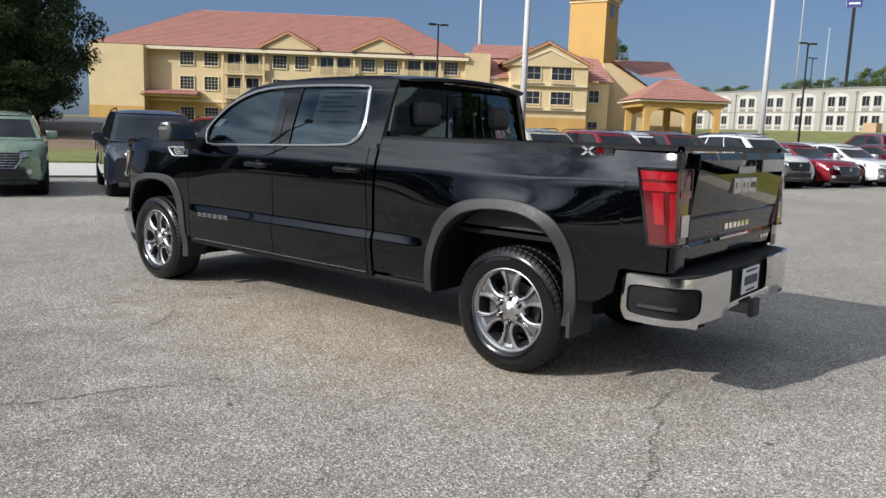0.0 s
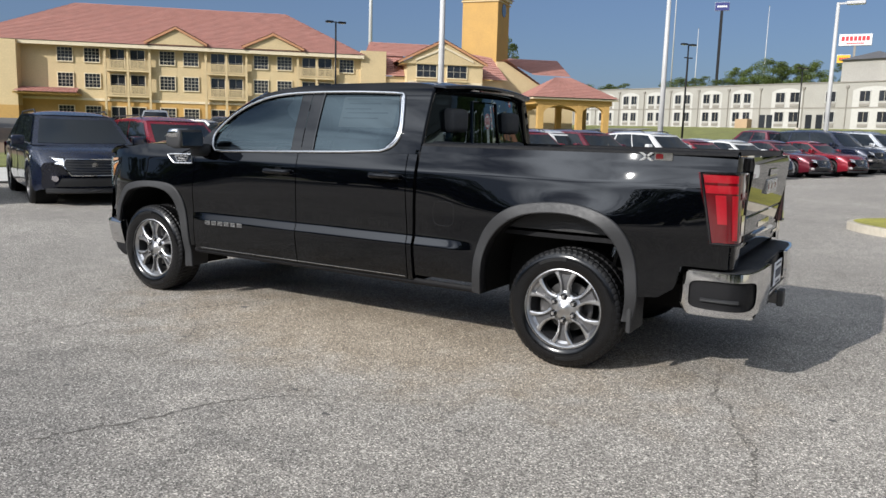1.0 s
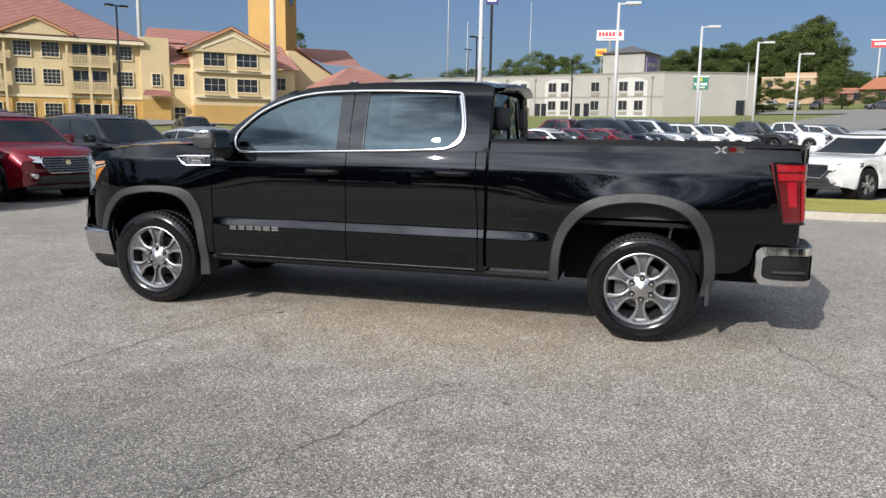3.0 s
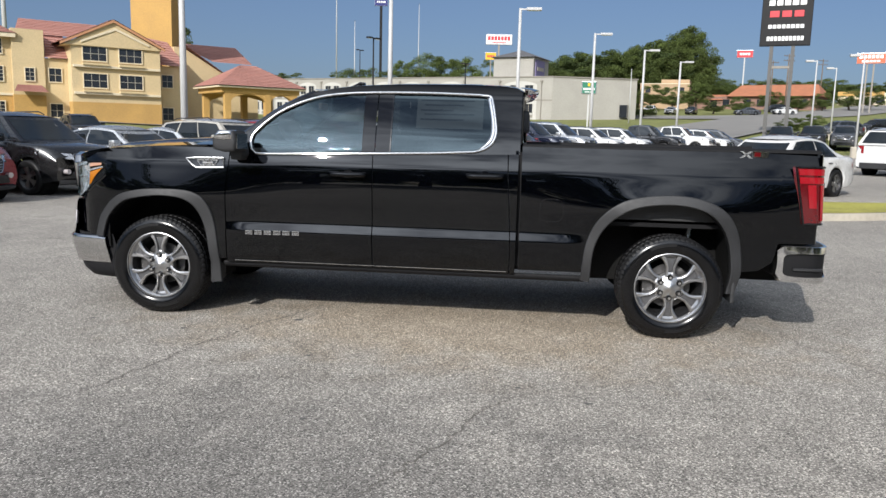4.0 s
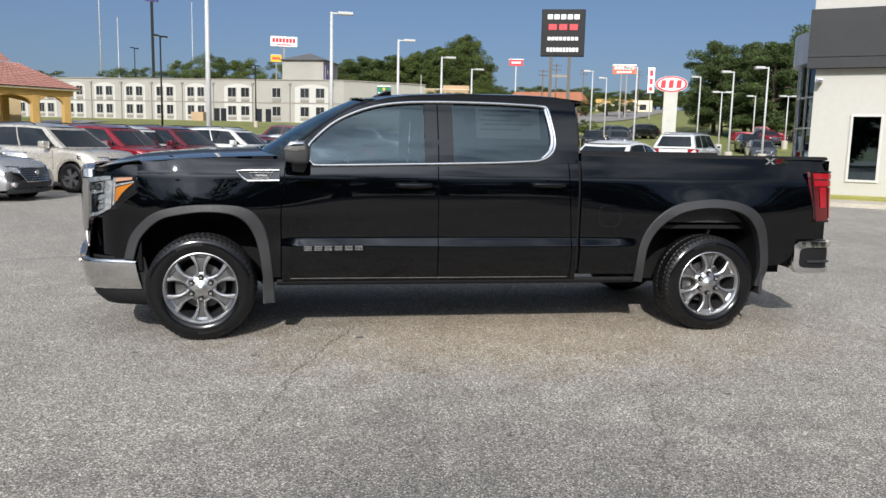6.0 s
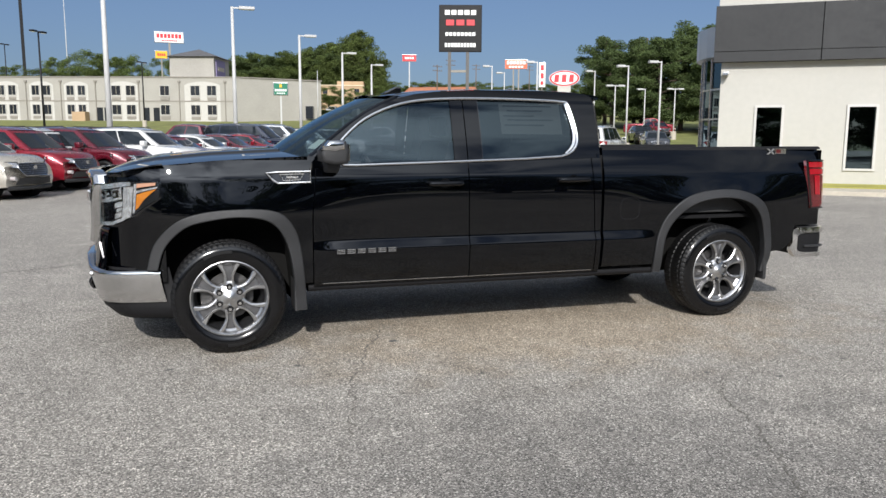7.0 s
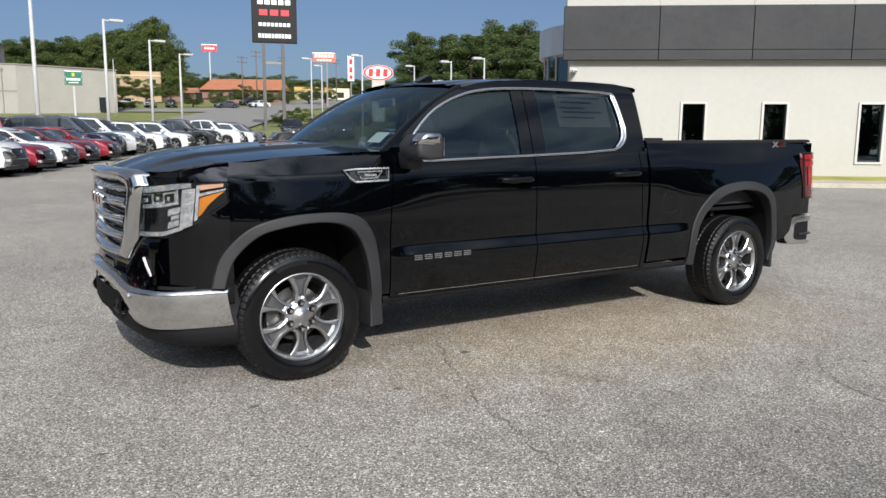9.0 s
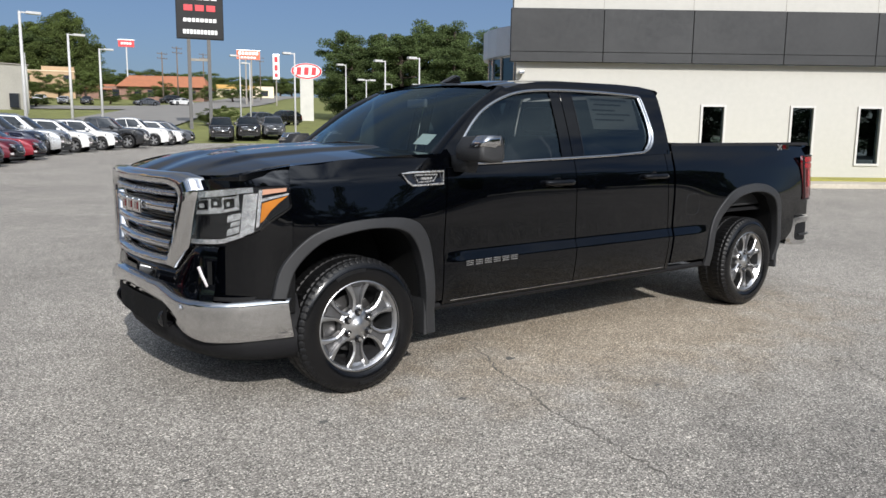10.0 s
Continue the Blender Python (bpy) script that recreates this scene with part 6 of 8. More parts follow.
# ---- buildings ----
MAT.update(
    stucco=material("pale_yellow_stucco", (0.6, 0.47, 0.27), 0.9, var=0.1, scale=0.5, bump=0.25, bump_scale=40),
    ochre=material("ochre_stucco", (0.5, 0.305, 0.1), 0.9, var=0.12, scale=0.5, bump=0.25, bump_scale=40),
    cream=material("cream_trim", (0.72, 0.62, 0.44), 0.8, var=0.08),
    roof_tile=material("red_roof_tile", (0.38, 0.19, 0.155), 0.8, var=0.14, scale=0.9, bump=0.6, bump_scale=14, random_tint=0.06),
    shade_glass=material("dark_pane", (0.022, 0.025, 0.03), 0.08, var=0.2, coat=0.3),
    pane_frame=material("pale_window_bar", (0.42, 0.38, 0.3), 0.6),
    grey_stucco=material("grey_beige_stucco", (0.33, 0.315, 0.28), 0.9, var=0.1, scale=0.4, bump=0.2, bump_scale=30),
    grey_pale=material("pale_grey_stucco", (0.47, 0.455, 0.42), 0.9, var=0.08),
    grey_trim=material("grey_trim", (0.24, 0.22, 0.19), 0.7),
    showroom_white=material("cream_white_render", (0.43, 0.418, 0.382), 0.75, var=0.05, scale=0.4, bump=0.08, bump_scale=30),
    panel_grey=material("charcoal_panel", (0.0155, 0.0165, 0.018), 0.6, var=0.08, scale=0.5, random_tint=0.1),
    silver_panel=material("silver_panel", (0.5, 0.52, 0.55), 0.35, metal=0.6, var=0.06),
    brick=material("brown_brick", (0.22, 0.13, 0.1), 0.9, var=0.3, scale=2, bump=0.4, bump_scale=12),
    orange_roof=material("orange_roof", (0.37, 0.145, 0.075), 0.8, var=0.2, scale=1, bump=0.4, bump_scale=6),
    tan=material("tan_wall", (0.4, 0.28, 0.17), 0.9, var=0.12, scale=0.5),
    slate=material("slate_roof", (0.1, 0.1, 0.105), 0.8, var=0.2, scale=2),
    rust_trim=material("rust_verge", (0.5, 0.25, 0.13), 0.8, var=0.1),
    white_frame=material("white_window_frame", (0.5, 0.49, 0.47), 0.5, var=0.05),
    purple=material("purple_panel", (0.2, 0.17, 0.3), 0.6, var=0.08),
)


def window(name, u0, u1, z0, z1, y, parent, cols=3, rows=3, frame_mat="cream"):
    """A window in a wall that faces -y: surround, dark pane and glazing bars."""
    w = part(name, box(u0, u1, y + 0.02, y + 0.05, z0, z1), MAT["shade_glass"], parent)
    bm = bmesh.new()
    t = 0.09
    for a, b, c, d in ((u0 - t, u1 + t, z1, z1 + t), (u0 - t, u1 + t, z0 - t * 1.3, z0), (u0 - t, u0, z0, z1), (u1, u1 + t, z0, z1)):
        box(a, b, y - 0.07, y + 0.06, c, d, bm=bm)
    part("window_frame", bm, MAT[frame_mat], w)
    bm = bmesh.new()
    for i in range(1, cols):
        x = u0 + (u1 - u0) * i / cols
        box(x - 0.022, x + 0.022, y, y + 0.03, z0, z1, bm=bm)
    for i in range(1, rows):
        z = z0 + (z1 - z0) * i / rows
        box(u0, u1, y + 0.003, y + 0.027, z - 0.022, z + 0.022, bm=bm)
    if cols > 1 or rows > 1:
        part("glazing_bar", bm, MAT["pane_frame"], w)
    return w


def tiled_slope(a, b, c, d, parent, name="roof", rows=26):
    """A sloping roof face with stepped courses of tiles: eave a-b, ridge d-c."""
    a, b, c, d = (Vector(p) for p in (a, b, c, d))
    n = (b - a).cross(d - a).normalized()
    n = n if n.z > 0 else -n
    lines = []
    for i in range(rows):
        for k, lift in ((i, 0.07), (i + 1, 0.0)):
            f = k / rows
            lines.append([a.lerp(d, f).lerp(b.lerp(c, f), j / 24) + n * (lift + 0.03 * (j % 2)) for j in range(25)])
    return part(name, sheet(lines), MAT["roof_tile"], parent)


def gable(u0, u1, z0, peak, y0, y1, parent):
    """A small front gable with its own tiled roof and cream verge."""
    m = (u0 + u1) / 2
    part("gable_wall", prism([(u0 + 0.3, z0), (u1 - 0.3, z0), (m, peak - 0.15)], y0 + 0.25, y1), MAT["stucco"], parent)
    bm = bmesh.new()
    for s in (u0, u1):
        prism([(s, z0 - 0.05), (s, z0 + 0.22), (m, peak + 0.12), (m, peak - 0.16)], y0, y0 + 0.2, bm=bm)
    part("verge", bm, MAT["rust_trim"], parent)
    tiled_slope((u0 - 0.1, y0 + 0.02, z0 + 0.2), (u0 - 0.1, y1, z0 + 0.2), (m, y1, peak + 0.16), (m, y0 + 0.02, peak + 0.16), parent, rows=10)
    tiled_slope((u1 + 0.1, y0 + 0.02, z0 + 0.2), (u1 + 0.1, y1, z0 + 0.2), (m, y1, peak + 0.16), (m, y0 + 0.02, peak + 0.16), parent, rows=10)


def balcony(u0, u1, z, y, parent):
    """A recessed balcony bay: slab, railing with balusters and posts."""
    part("balcony_slab", box(u0, u1, y - 0.55, y + 0.05, z - 0.22, z), MAT["stucco"], parent)
    bm = bmesh.new()
    box(u0, u1, y - 0.55, y - 0.48, z + 0.95, z + 1.05, bm=bm)
    box(u0, u1, y - 0.55, y - 0.48, z + 0.05, z + 0.13, bm=bm)
    n = int((u1 - u0) / 0.14)
    for i in range(n + 1):
        x = u0 + (u1 - u0) * i / n
        box(x - 0.045, x + 0.045, y - 0.53, y - 0.49, z + 0.1, z + 0.98, bm=bm)
    part("railing", bm, MAT["stucco"], parent)


def hotel():
    t = thing("hotel", pose(-82.0, 45.2, 0.0, 0, 0, 42), "three-storey yellow stucco hotel with red tile roofs", "hotel")
    K = 1.22
    H = lambda z: 1.46 + (z - 1.46) * K
    eave, ridge, band = H(8.62), H(13.3), H(3.75)
    # main wing
    part("wall", box(0, 31 * K, 0, 15, band, eave), MAT["stucco"], t)
    part("ground_floor", box(-0.02, 31 * K + 0.02, -0.06, 15, -0.3, band), MAT["ochre"], t)
    part("end_bay", box(-5.2 * K, 0, -1.6, 13, H(3.0), eave + 0.25), MAT["stucco"], t)
    part("end_bay_base", box(-5.25 * K, 0.03, -1.66, 13, -0.3, H(3.0)), MAT["ochre"], t)
    part("string_course", box(-0.05, 31 * K, -0.16, 0.0, band - 0.12, band + 0.14), MAT["cream"], t)
    part("fascia", box(-5.3 * K, 31.3 * K, -1.0, -0.75, eave - 0.1, eave + 0.3), MAT["cream"], t)
    part("soffit", box(-5.3 * K, 31.3 * K, -0.95, 0.3, eave - 0.02, eave + 0.1), MAT["cream"], t)
    e0, e1, yb = -5.4 * K, 31.4 * K, 15.8
    r0, r1, ym = 3.4 * K, 23.6 * K, 7.5
    tiled_slope((e0, -1.05, eave + 0.3), (e1, -1.05, eave + 0.3), (r1, ym, ridge), (r0, ym, ridge), t, rows=30)
    tiled_slope((e1, yb, eave + 0.3), (e0, yb, eave + 0.3), (r0, ym, ridge), (r1, ym, ridge), t, rows=12)
    tiled_slope((e0, yb, eave + 0.3), (e0, -1.05, eave + 0.3), (r0, ym, ridge), (r0, ym, ridge), t, rows=16)
    tiled_slope((e1, -1.05, eave + 0.3), (e1, yb, eave + 0.3), (r1, ym, ridge), (r1, ym, ridge), t, rows=16)
    gable(10.9 * K, 16.5 * K, H(9.0), H(10.55), -1.3, 3.0, t)
    gable(19.7 * K, 25.5 * K, H(9.0), H(10.4), -1.3, 3.0, t)
    rows = ((7.2, 8.42), (4.87, 6.1), (1.9, 3.12))
    for z0, z1 in rows:
        for u0, u1 in ((3.1, 4.4), (5.44, 6.75), (12.1, 13.42), (14.25, 15.57), (20.75, 22.06), (22.95, 24.3), (28.95, 30.3)):
            window("window", u0 * K, u1 * K, H(z0), H(z1), -0.06 if z0 > 3 else -0.13, t, 4, 4)
        for u0, u1 in ((7.35, 11.2), (16.4, 20.0), (25.0, 28.4)):
            for a in (u0 + 0.35, (u0 + u1) / 2 + 0.2):
                window("balcony_door", a * K, (a + 1.25) * K, H(z0 - 0.45), H(z1), -0.06 if z0 > 3 else -0.13, t, 2, 2)
            if z0 > 3:
                balcony(u0 * K, u1 * K, H(z0 - 0.62), -0.06, t)
    for u in (7.3, 9.3, 11.25, 16.3, 18.2, 20.05, 24.9, 26.7, 28.5):
        part("balcony_post", box(u * K - 0.12, u * K + 0.12, -0.62, -0.4, -0.2, eave), MAT["stucco"], t)
    # porch roof by the end bay
    part("porch", box(-0.2 * K, 5.1 * K, -2.6, 0, H(4.05), H(4.2)), MAT["ochre"], t)
    tiled_slope((-0.3, -2.8, H(4.2)), (5.2 * K, -2.8, H(4.2)), (4.9 * K, -0.1, H(4.75)), (0, -0.1, H(4.75)), t, rows=6)
    # stair block
    part("stair_block", box(31 * K, 33.5 * K, -0.6, 9, band, H(9.35)), MAT["stucco"], t)
    part("stair_base", box(31 * K - 0.03, 33.5 * K, -0.65, 9, -0.2, band), MAT["ochre"], t)
    window("window", 31.95 * K, 32.65 * K, H(5.0), H(6.05), -0.66, t, 2, 3)
    tiled_slope((30.9 * K, -1.9, H(3.95)), (33.6 * K, -1.9, H(3.95)), (33.2 * K, -0.6, H(4.6)), (31.3 * K, -0.6, H(4.6)), t, rows=6)
    # gabled wing
    part("wing_wall", box(35.4 * K, 43.0 * K, -2.4, 12, H(3.3), H(8.6)), MAT["stucco"], t)
    part("wing_base", box(35.38 * K, 43.02 * K, -2.45, 12, -0.2, H(3.3)), MAT["ochre"], t)
    part("wing_flank", box(33.5 * K, 45.6 * K, -0.3, 12, -0.2, H(7.0)), MAT["stucco"], t)
    gable(34.5 * K, 43.4 * K, H(8.2), H(10.5), -2.9, 10, t)
    for k0, k1, pk in ((36.2, 42.0, 9.9),):
        m = (k0 + k1) / 2 * K
        bm = bmesh.new()
        for e in (k0 * K, k1 * K):
            prism([(e, H(8.45)), (e, H(8.65)), (m, H(pk)), (m, H(pk) - 0.25)], -2.75, -2.5, bm=bm)
        part("inner_verge", bm, MAT["cream"], t)
    for z0, z1 in ((6.95, 8.15), (4.6, 5.8)):
        for u0 in (36.35, 39.4):
            window("window", u0 * K, (u0 + 1.95) * K, H(z0), H(z1), -2.44, t, 3, 2)
            part("planter_ledge", box((u0 - 0.1) * K, (u0 + 2.1) * K, -3.0, -2.4, H(z0) - 0.5, H(z0) - 0.3), MAT["stucco"], t)
        part("wing_ledge", box(35.5 * K, 42.9 * K, -2.8, -2.38, H(z0 - 0.62), H(z0 - 0.42)), MAT["cream"], t)
    for u0 in (33.85, 43.6):
        for z0 in (5.0, 1.9):
            window("window", u0 * K, (u0 + 1.0) * K, H(z0), H(z0 + 1.15), -0.33, t, 2, 2)
    tiled_slope((33.4 * K, -0.6, H(7.0)), (35.6 * K, -0.6, H(7.0)), (35.6 * K, 4, H(9.6)), (33.4 * K, 4, H(9.6)), t, rows=10)
    tiled_slope((42.9 * K, -0.7, H(7.0)), (46.0 * K, -0.7, H(7.0)), (45.2 * K, 4, H(9.6)), (42.9 * K, 4, H(9.9)), t, rows=10)
    tiled_slope((31.6 * K, 3.0, H(9.2)), (42 * K, 3.0, H(9.2)), (42 * K, 8, H(11.0)), (32.5 * K, 8, H(11.0)), t, rows=10)
    # bell tower
    tower = part("tower", box(-2.45, 2.45, -2.45, 2.45, 0, H(16.05)), MAT["ochre"], t)
    tower.matrix_basis = pose(45.3 * K, 8.2, 0, 0, 0, -33)
    part("cornice", box(-2.75, 2.75, -2.75, 2.75, H(15.95), H(16.25)), MAT["cream"], tower)
    part("cornice_step", box(-2.6, 2.6, -2.6, 2.6, H(15.60), H(15.75)), MAT["stucco"], tower)
    ring4 = [(-2.95, -2.95), (2.95, -2.95), (2.95, 2.95), (-2.95, 2.95)]
    for i in range(4):
        tiled_slope((*ring4[i], H(16.20)), (*ring4[(i + 1) % 4], H(16.20)), (0, 0, H(17.25)), (0, 0, H(17.25)), tower, rows=6)
    part("louvre", prism([(0.85 * math.cos(q), H(14.85) + (1.0 if math.sin(q) > 0 else 0.8) * math.sin(q)) for q in np.linspace(0, math.tau, 25)[:-1]], 2.4, 2.52, "x"), MAT["shade_glass"], tower)
    # lobby
    part("lobby_wall", prism([(45.4 * K, -0.2), (54.0 * K, -0.2), (54.0 * K, H(6.6)), (50.0 * K, H(6.9)), (46.2 * K, H(9.1)), (45.4 * K, H(9.1))], 2.0, 14), MAT["stucco"], t)
    tiled_slope((50.3 * K, 1.4, H(6.75)), (50.3 * K, 16, H(6.75)), (46.2 * K, 16, H(9.35)), (46.2 * K, 1.4, H(9.35)), t, rows=10)
    tiled_slope((51.0 * K, 7.5, H(8.2)), (55.3 * K, 7.5, H(8.15)), (55.9 * K, 16, H(10.6)), (48.6 * K, 16, H(10.6)), t, rows=12)
    # drive-through canopy
    p = part("canopy_beam", box(46.9 * K, 54.6 * K, -9.0, -1.0, H(4.55), H(5.15)), MAT["ochre"], t)
    a, b, c, d = (46.4 * K, -9.6), (55.2 * K, -9.6), (55.2 * K, -0.4), (46.4 * K, -0.4)
    l, r = (50.0 * K, -5, H(7.3)), (51.4 * K, -5, H(7.3))
    z = H(5.15)
    tiled_slope((*a, z), (*b, z), r, l, p, rows=14)
    tiled_slope((*c, z), (*d, z), l, r, p, rows=14)
    tiled_slope((*d, z), (*a, z), l, l, p, rows=14)
    tiled_slope((*b, z), (*c, z), r, r, p, rows=14)
    part("canopy_fascia", box(46.5 * K, 55.1 * K, -9.45, -0.55, z - 0.18, z - 0.02), MAT["cream"], p)
    for u in (47.5, 51.4, 54.1):
        for y in (-8.6, -1.4):
            part("column", box(u * K - 0.34, u * K + 0.34, y - 0.34, y + 0.34, 0, H(4.6)), MAT["ochre"], t)
    for (ua, ub), y in (((47.5, 51.4), -8.6), ((51.4, 54.1), -8.6), ((47.5, 54.1), -1.4)):
        a0, b0 = ua * K + 0.3, ub * K - 0.3
        top_z, low = H(4.56), H(3.75)
        curve = [(a0 + (b0 - a0) * q, low + (top_z - 0.12 - low) * math.sin(math.pi * q) ** 0.55) for q in np.linspace(0, 1, 15)]
        part("arch", prism(curve + [(b0, top_z), (a0, top_z)], y - 0.3, y + 0.3), MAT["ochre"], t)
    part("garden_wall", box(50.0 * K, 55.0 * K, -7.5, -7.1, 0.0, 2.1), MAT["ochre"], t)
    return t


hotel()


def motel():
    z0, top = 3.55, 10.45
    t = thing("motel", pose(3.8, 118.6, 0.0, 0, 0, -20), "long two-storey grey-beige stucco motel with paired windows", "motel")
    left = -62.0
    part("wall", prism([(left, 0), (0.2, 0), (11.8, 7.8), (7, 22), (left, 16)], z0 - 1.0, top, "z"), MAT["grey_stucco"], t)
    part("parapet_cap", prism([(left - 0.1, -0.12), (0.25, -0.12), (12.0, 7.7), (7.2, 22.2), (left - 0.1, 16.1)], top, top + 0.16, "z"), MAT["grey_trim"], t)
    part("string_course", box(left, 0.2, -0.05, 0.0, 6.75, 6.95), MAT["grey_trim"], t)
    bays = [(-60.9 + 5.55 * i, 1.3, 3.1) for i in range(7)]
    def bay_panel(u0, u1):
        """A pale panel with a shallow arch over a pair of windows."""
        arch = [(u0 + (u1 - u0) * q, top - 1.15 + 0.55 * math.sin(math.pi * q) ** 0.7) for q in np.linspace(1, 0, 13)]
        part("bay_panel", prism([(u0, z0), (u1, z0)] + arch, -0.018, -0.002), MAT["grey_pale"], t)

    for u, a, b in bays:
        bay_panel(u + 0.5, u + 4.35)
        for du in (a - 0.35, b - 0.35):
            for zb in (7.75, 4.8):
                w = window("window", u + du, u + du + 1.15, zb, zb + 1.45, -0.055, t, 2, 1, "grey_pale")
                part("air_unit", box(u + du, u + du + 1.15, -0.13, -0.02, zb - 0.72, zb - 0.3), MAT["grey_trim"], w)
    for u in (-19.5, -17.2, -11.8, -7.0, -4.4):
        for zb in (7.75, 4.8):
            w = window("window", u, u + 1.4, zb, zb + 1.45, -0.055, t, 2, 1, "grey_pale")
            part("air_unit", box(u, u + 1.4, -0.13, -0.02, zb - 0.72, zb - 0.3), MAT["grey_trim"], w)
    for u0, u1 in ((-20.2, -15.4), (-8.0, -2.4)):
        bay_panel(u0, u1)
    for u in (-22.0, -20.8, -14.6, -13.0):
        part("door", box(u, u + 0.95, -0.06, 0.03, z0 + 0.1, z0 + 2.3), MAT["shade_glass"], t)
    for u in [-60.9 + 5.55 * i for i in range(8)] + [-15.2, -8.8, -1.6]:
        bm = rod((u, -0.1, z0), (u, -0.1, top - 0.5), 0.07, seg=6)
        box(u - 0.22, u + 0.22, -0.22, 0, top - 0.75, top - 0.45, bm=bm)
        part("downspout", bm, MAT["grey_trim"], t)
    part("store_box", box(-25.3, -23.2, -1.5, -0.1, z0 - 0.2, z0 + 1.6), MAT["tan"], t)
    tower = part("sign_tower", box(-11.5, -4.4, 3.5, 11, top, 14.0), MAT["grey_stucco"], t)
    tip = (-8, 7.2, 15.5)
    bm = bmesh.new()
    v = [bm.verts.new(p) for p in ((-12.0, 3.0, 14), (-3.9, 3.0, 14), (-3.9, 11.5, 14), (-12.0, 11.5, 14), tip)]
    for i in range(4):
        bm.faces.new((v[i], v[(i + 1) % 4], v[4]))
    bm.faces.new(v[:4])
    part("tower_roof", bm, MAT["slate"], tower)
    sign = part("sign_panel", box(-4.42, -4.25, 4.3, 8.6, 10.9, 13.6), MAT["purple"], tower)
    part("lettering", box(-4.26, -4.2, 5.0, 8.0, 11.9, 12.5), MAT["pane_frame"], sign)
    part("end_door", box(9.6, 10.8, 6.0, 7.0, 4.4, 6.4), MAT["shade_glass"], t)
    return t


motel()


def showroom():
    t = thing("showroom", DEAL, "white rendered car showroom with a charcoal panel band", "building")
    wall_pts = [1.12, 3.72, 6.32, 9.36, 11.66, 14.3, 16.9, 19.5]
    w = 0.72
    zb, zt, top = 0.62, 2.47, 3.86
    bm = bmesh.new()
    x = 0.0
    for u in wall_pts:
        box(x, u, 0, 0.3, 0.05, top, bm=bm)
        box(u, u + w, 0, 0.3, 0.05, zb, bm=bm)
        box(u, u + w, 0, 0.3, zt, top, bm=bm)
        x = u + w
    box(x, 40, 0, 0.3, 0.05, top, bm=bm)
    bmesh.ops.remove_doubles(bm, verts=bm.verts[:], dist=0.0005)
    part("wall", bm, MAT["showroom_white"], t)
    part("end_wall", prism([(0.0, 0.31), (0.3, 0.31), (8.0, 14), (7.7, 14)], 0.05, 7.6, "z"), MAT["showroom_white"], t)
    part("room_behind", box(0.4, 39, 3.4, 3.6, 0.05, 3.8), MAT["cabin"], t)
    part("room_floor", box(0.35, 39, 0.31, 3.4, 0.05, 0.1), MAT["cabin"], t)
    for u in wall_pts:
        f = bmesh.new()
        for a, b, c, d in ((u - 0.07, u + w + 0.07, zt, zt + 0.07), (u - 0.07, u + w + 0.07, zb - 0.07, zb), (u - 0.07, u, zb, zt), (u + w, u + w + 0.07, zb, zt)):
            box(a, b, -0.05, 0.12, c, d, bm=f)
        fr = part("window", f, MAT["white_frame"], t, "tall narrow window in a white surround")
        p = part("pane", box(u, u + w, 0.08, 0.09, zb, zt), MAT["pane"], fr)
    part("parapet", box(-0.15, 40, -0.22, 0.3, 5.56, 7.6), MAT["showroom_white"], t)
    part("parapet_cap", box(-0.2, 40, -0.28, 0.36, 7.6, 7.7), MAT["satin"], t)
    edges = [-0.25, 2.8, 5.75, 8.8, 11.85, 14.9, 17.95, 21.0, 24.05, 27.1, 30.2, 34, 40]
    for a, b in zip(edges, edges[1:]):
        part("panel", box(a + 0.012, b - 0.012, -0.32, -0.02, 4.18, 5.555, bevel=0.006), MAT["panel_grey"], t)
        part("panel", box(a + 0.012, b - 0.012, -0.32, -0.02, 3.86, 4.165, bevel=0.006), MAT["panel_grey"], t)
    part("panel_backing", box(-0.2, 40, -0.28, 0.0, 3.9, 5.55), MAT["underbody"], t)
    for a, b in zip(edges, edges[1:]):
        part("parapet_joint", box(b - 0.008, b + 0.008, -0.224, -0.2, 5.57, 7.6), MAT["grey_trim"], t)
    lamp = part("wall_lamp", box(0.05, 0.22, -0.4, 0.0, 3.45, 3.55, bevel=0.02), MAT["satin"], t)
    part("window_poster", box(9.52, 9.86, 0.14, 0.15, 1.4, 2.1), MAT["plate"], t)
    part("window_poster", box(6.42, 6.72, 0.14, 0.15, 1.75, 2.2), MAT["red_mark"], t)
    # curved glass front round the corner
    g = thing("glass_front", pose(18.5, 16.0, 0), "curved glazed showroom front with silver fascia", "glass front")
    arc = lambda r, a: (r * math.cos(radians(a)), r * math.sin(radians(a)))
    steps = [118 + 12.5 * i for i in range(11)]
    part("fascia", prism([arc(3.85, a) for a in steps] + [arc(3.2, a) for a in steps[::-1]], 4.25, 5.25, "z"), MAT["silver_panel"], g)
    for i in range(10):
        a, b = steps[i], steps[i + 1]
        for z0, z1 in ((0.15, 1.15), (1.2, 2.15), (2.2, 3.15), (3.2, 4.2)):
            part("pane", prism([arc(3.6, a), arc(3.6, b), arc(3.58, b), arc(3.58, a)], z0, z1, "z"), MAT["pane"], g)
        part("mullion", rod((*arc(3.62, a), 0.05), (*arc(3.62, a), 4.3), 0.045, seg=6), MAT["satin"], g)
    for z in (0.12, 1.17, 2.17, 3.17):
        part("transom", prism([arc(3.66, a) for a in steps] + [arc(3.58, a) for a in steps[::-1]], z - 0.03, z + 0.03, "z"), MAT["satin"], g)
    part("core_wall", prism([arc(2.2, a) for a in steps], 0.05, 4.6, "z"), MAT["cabin"], g)
    return t


showroom()


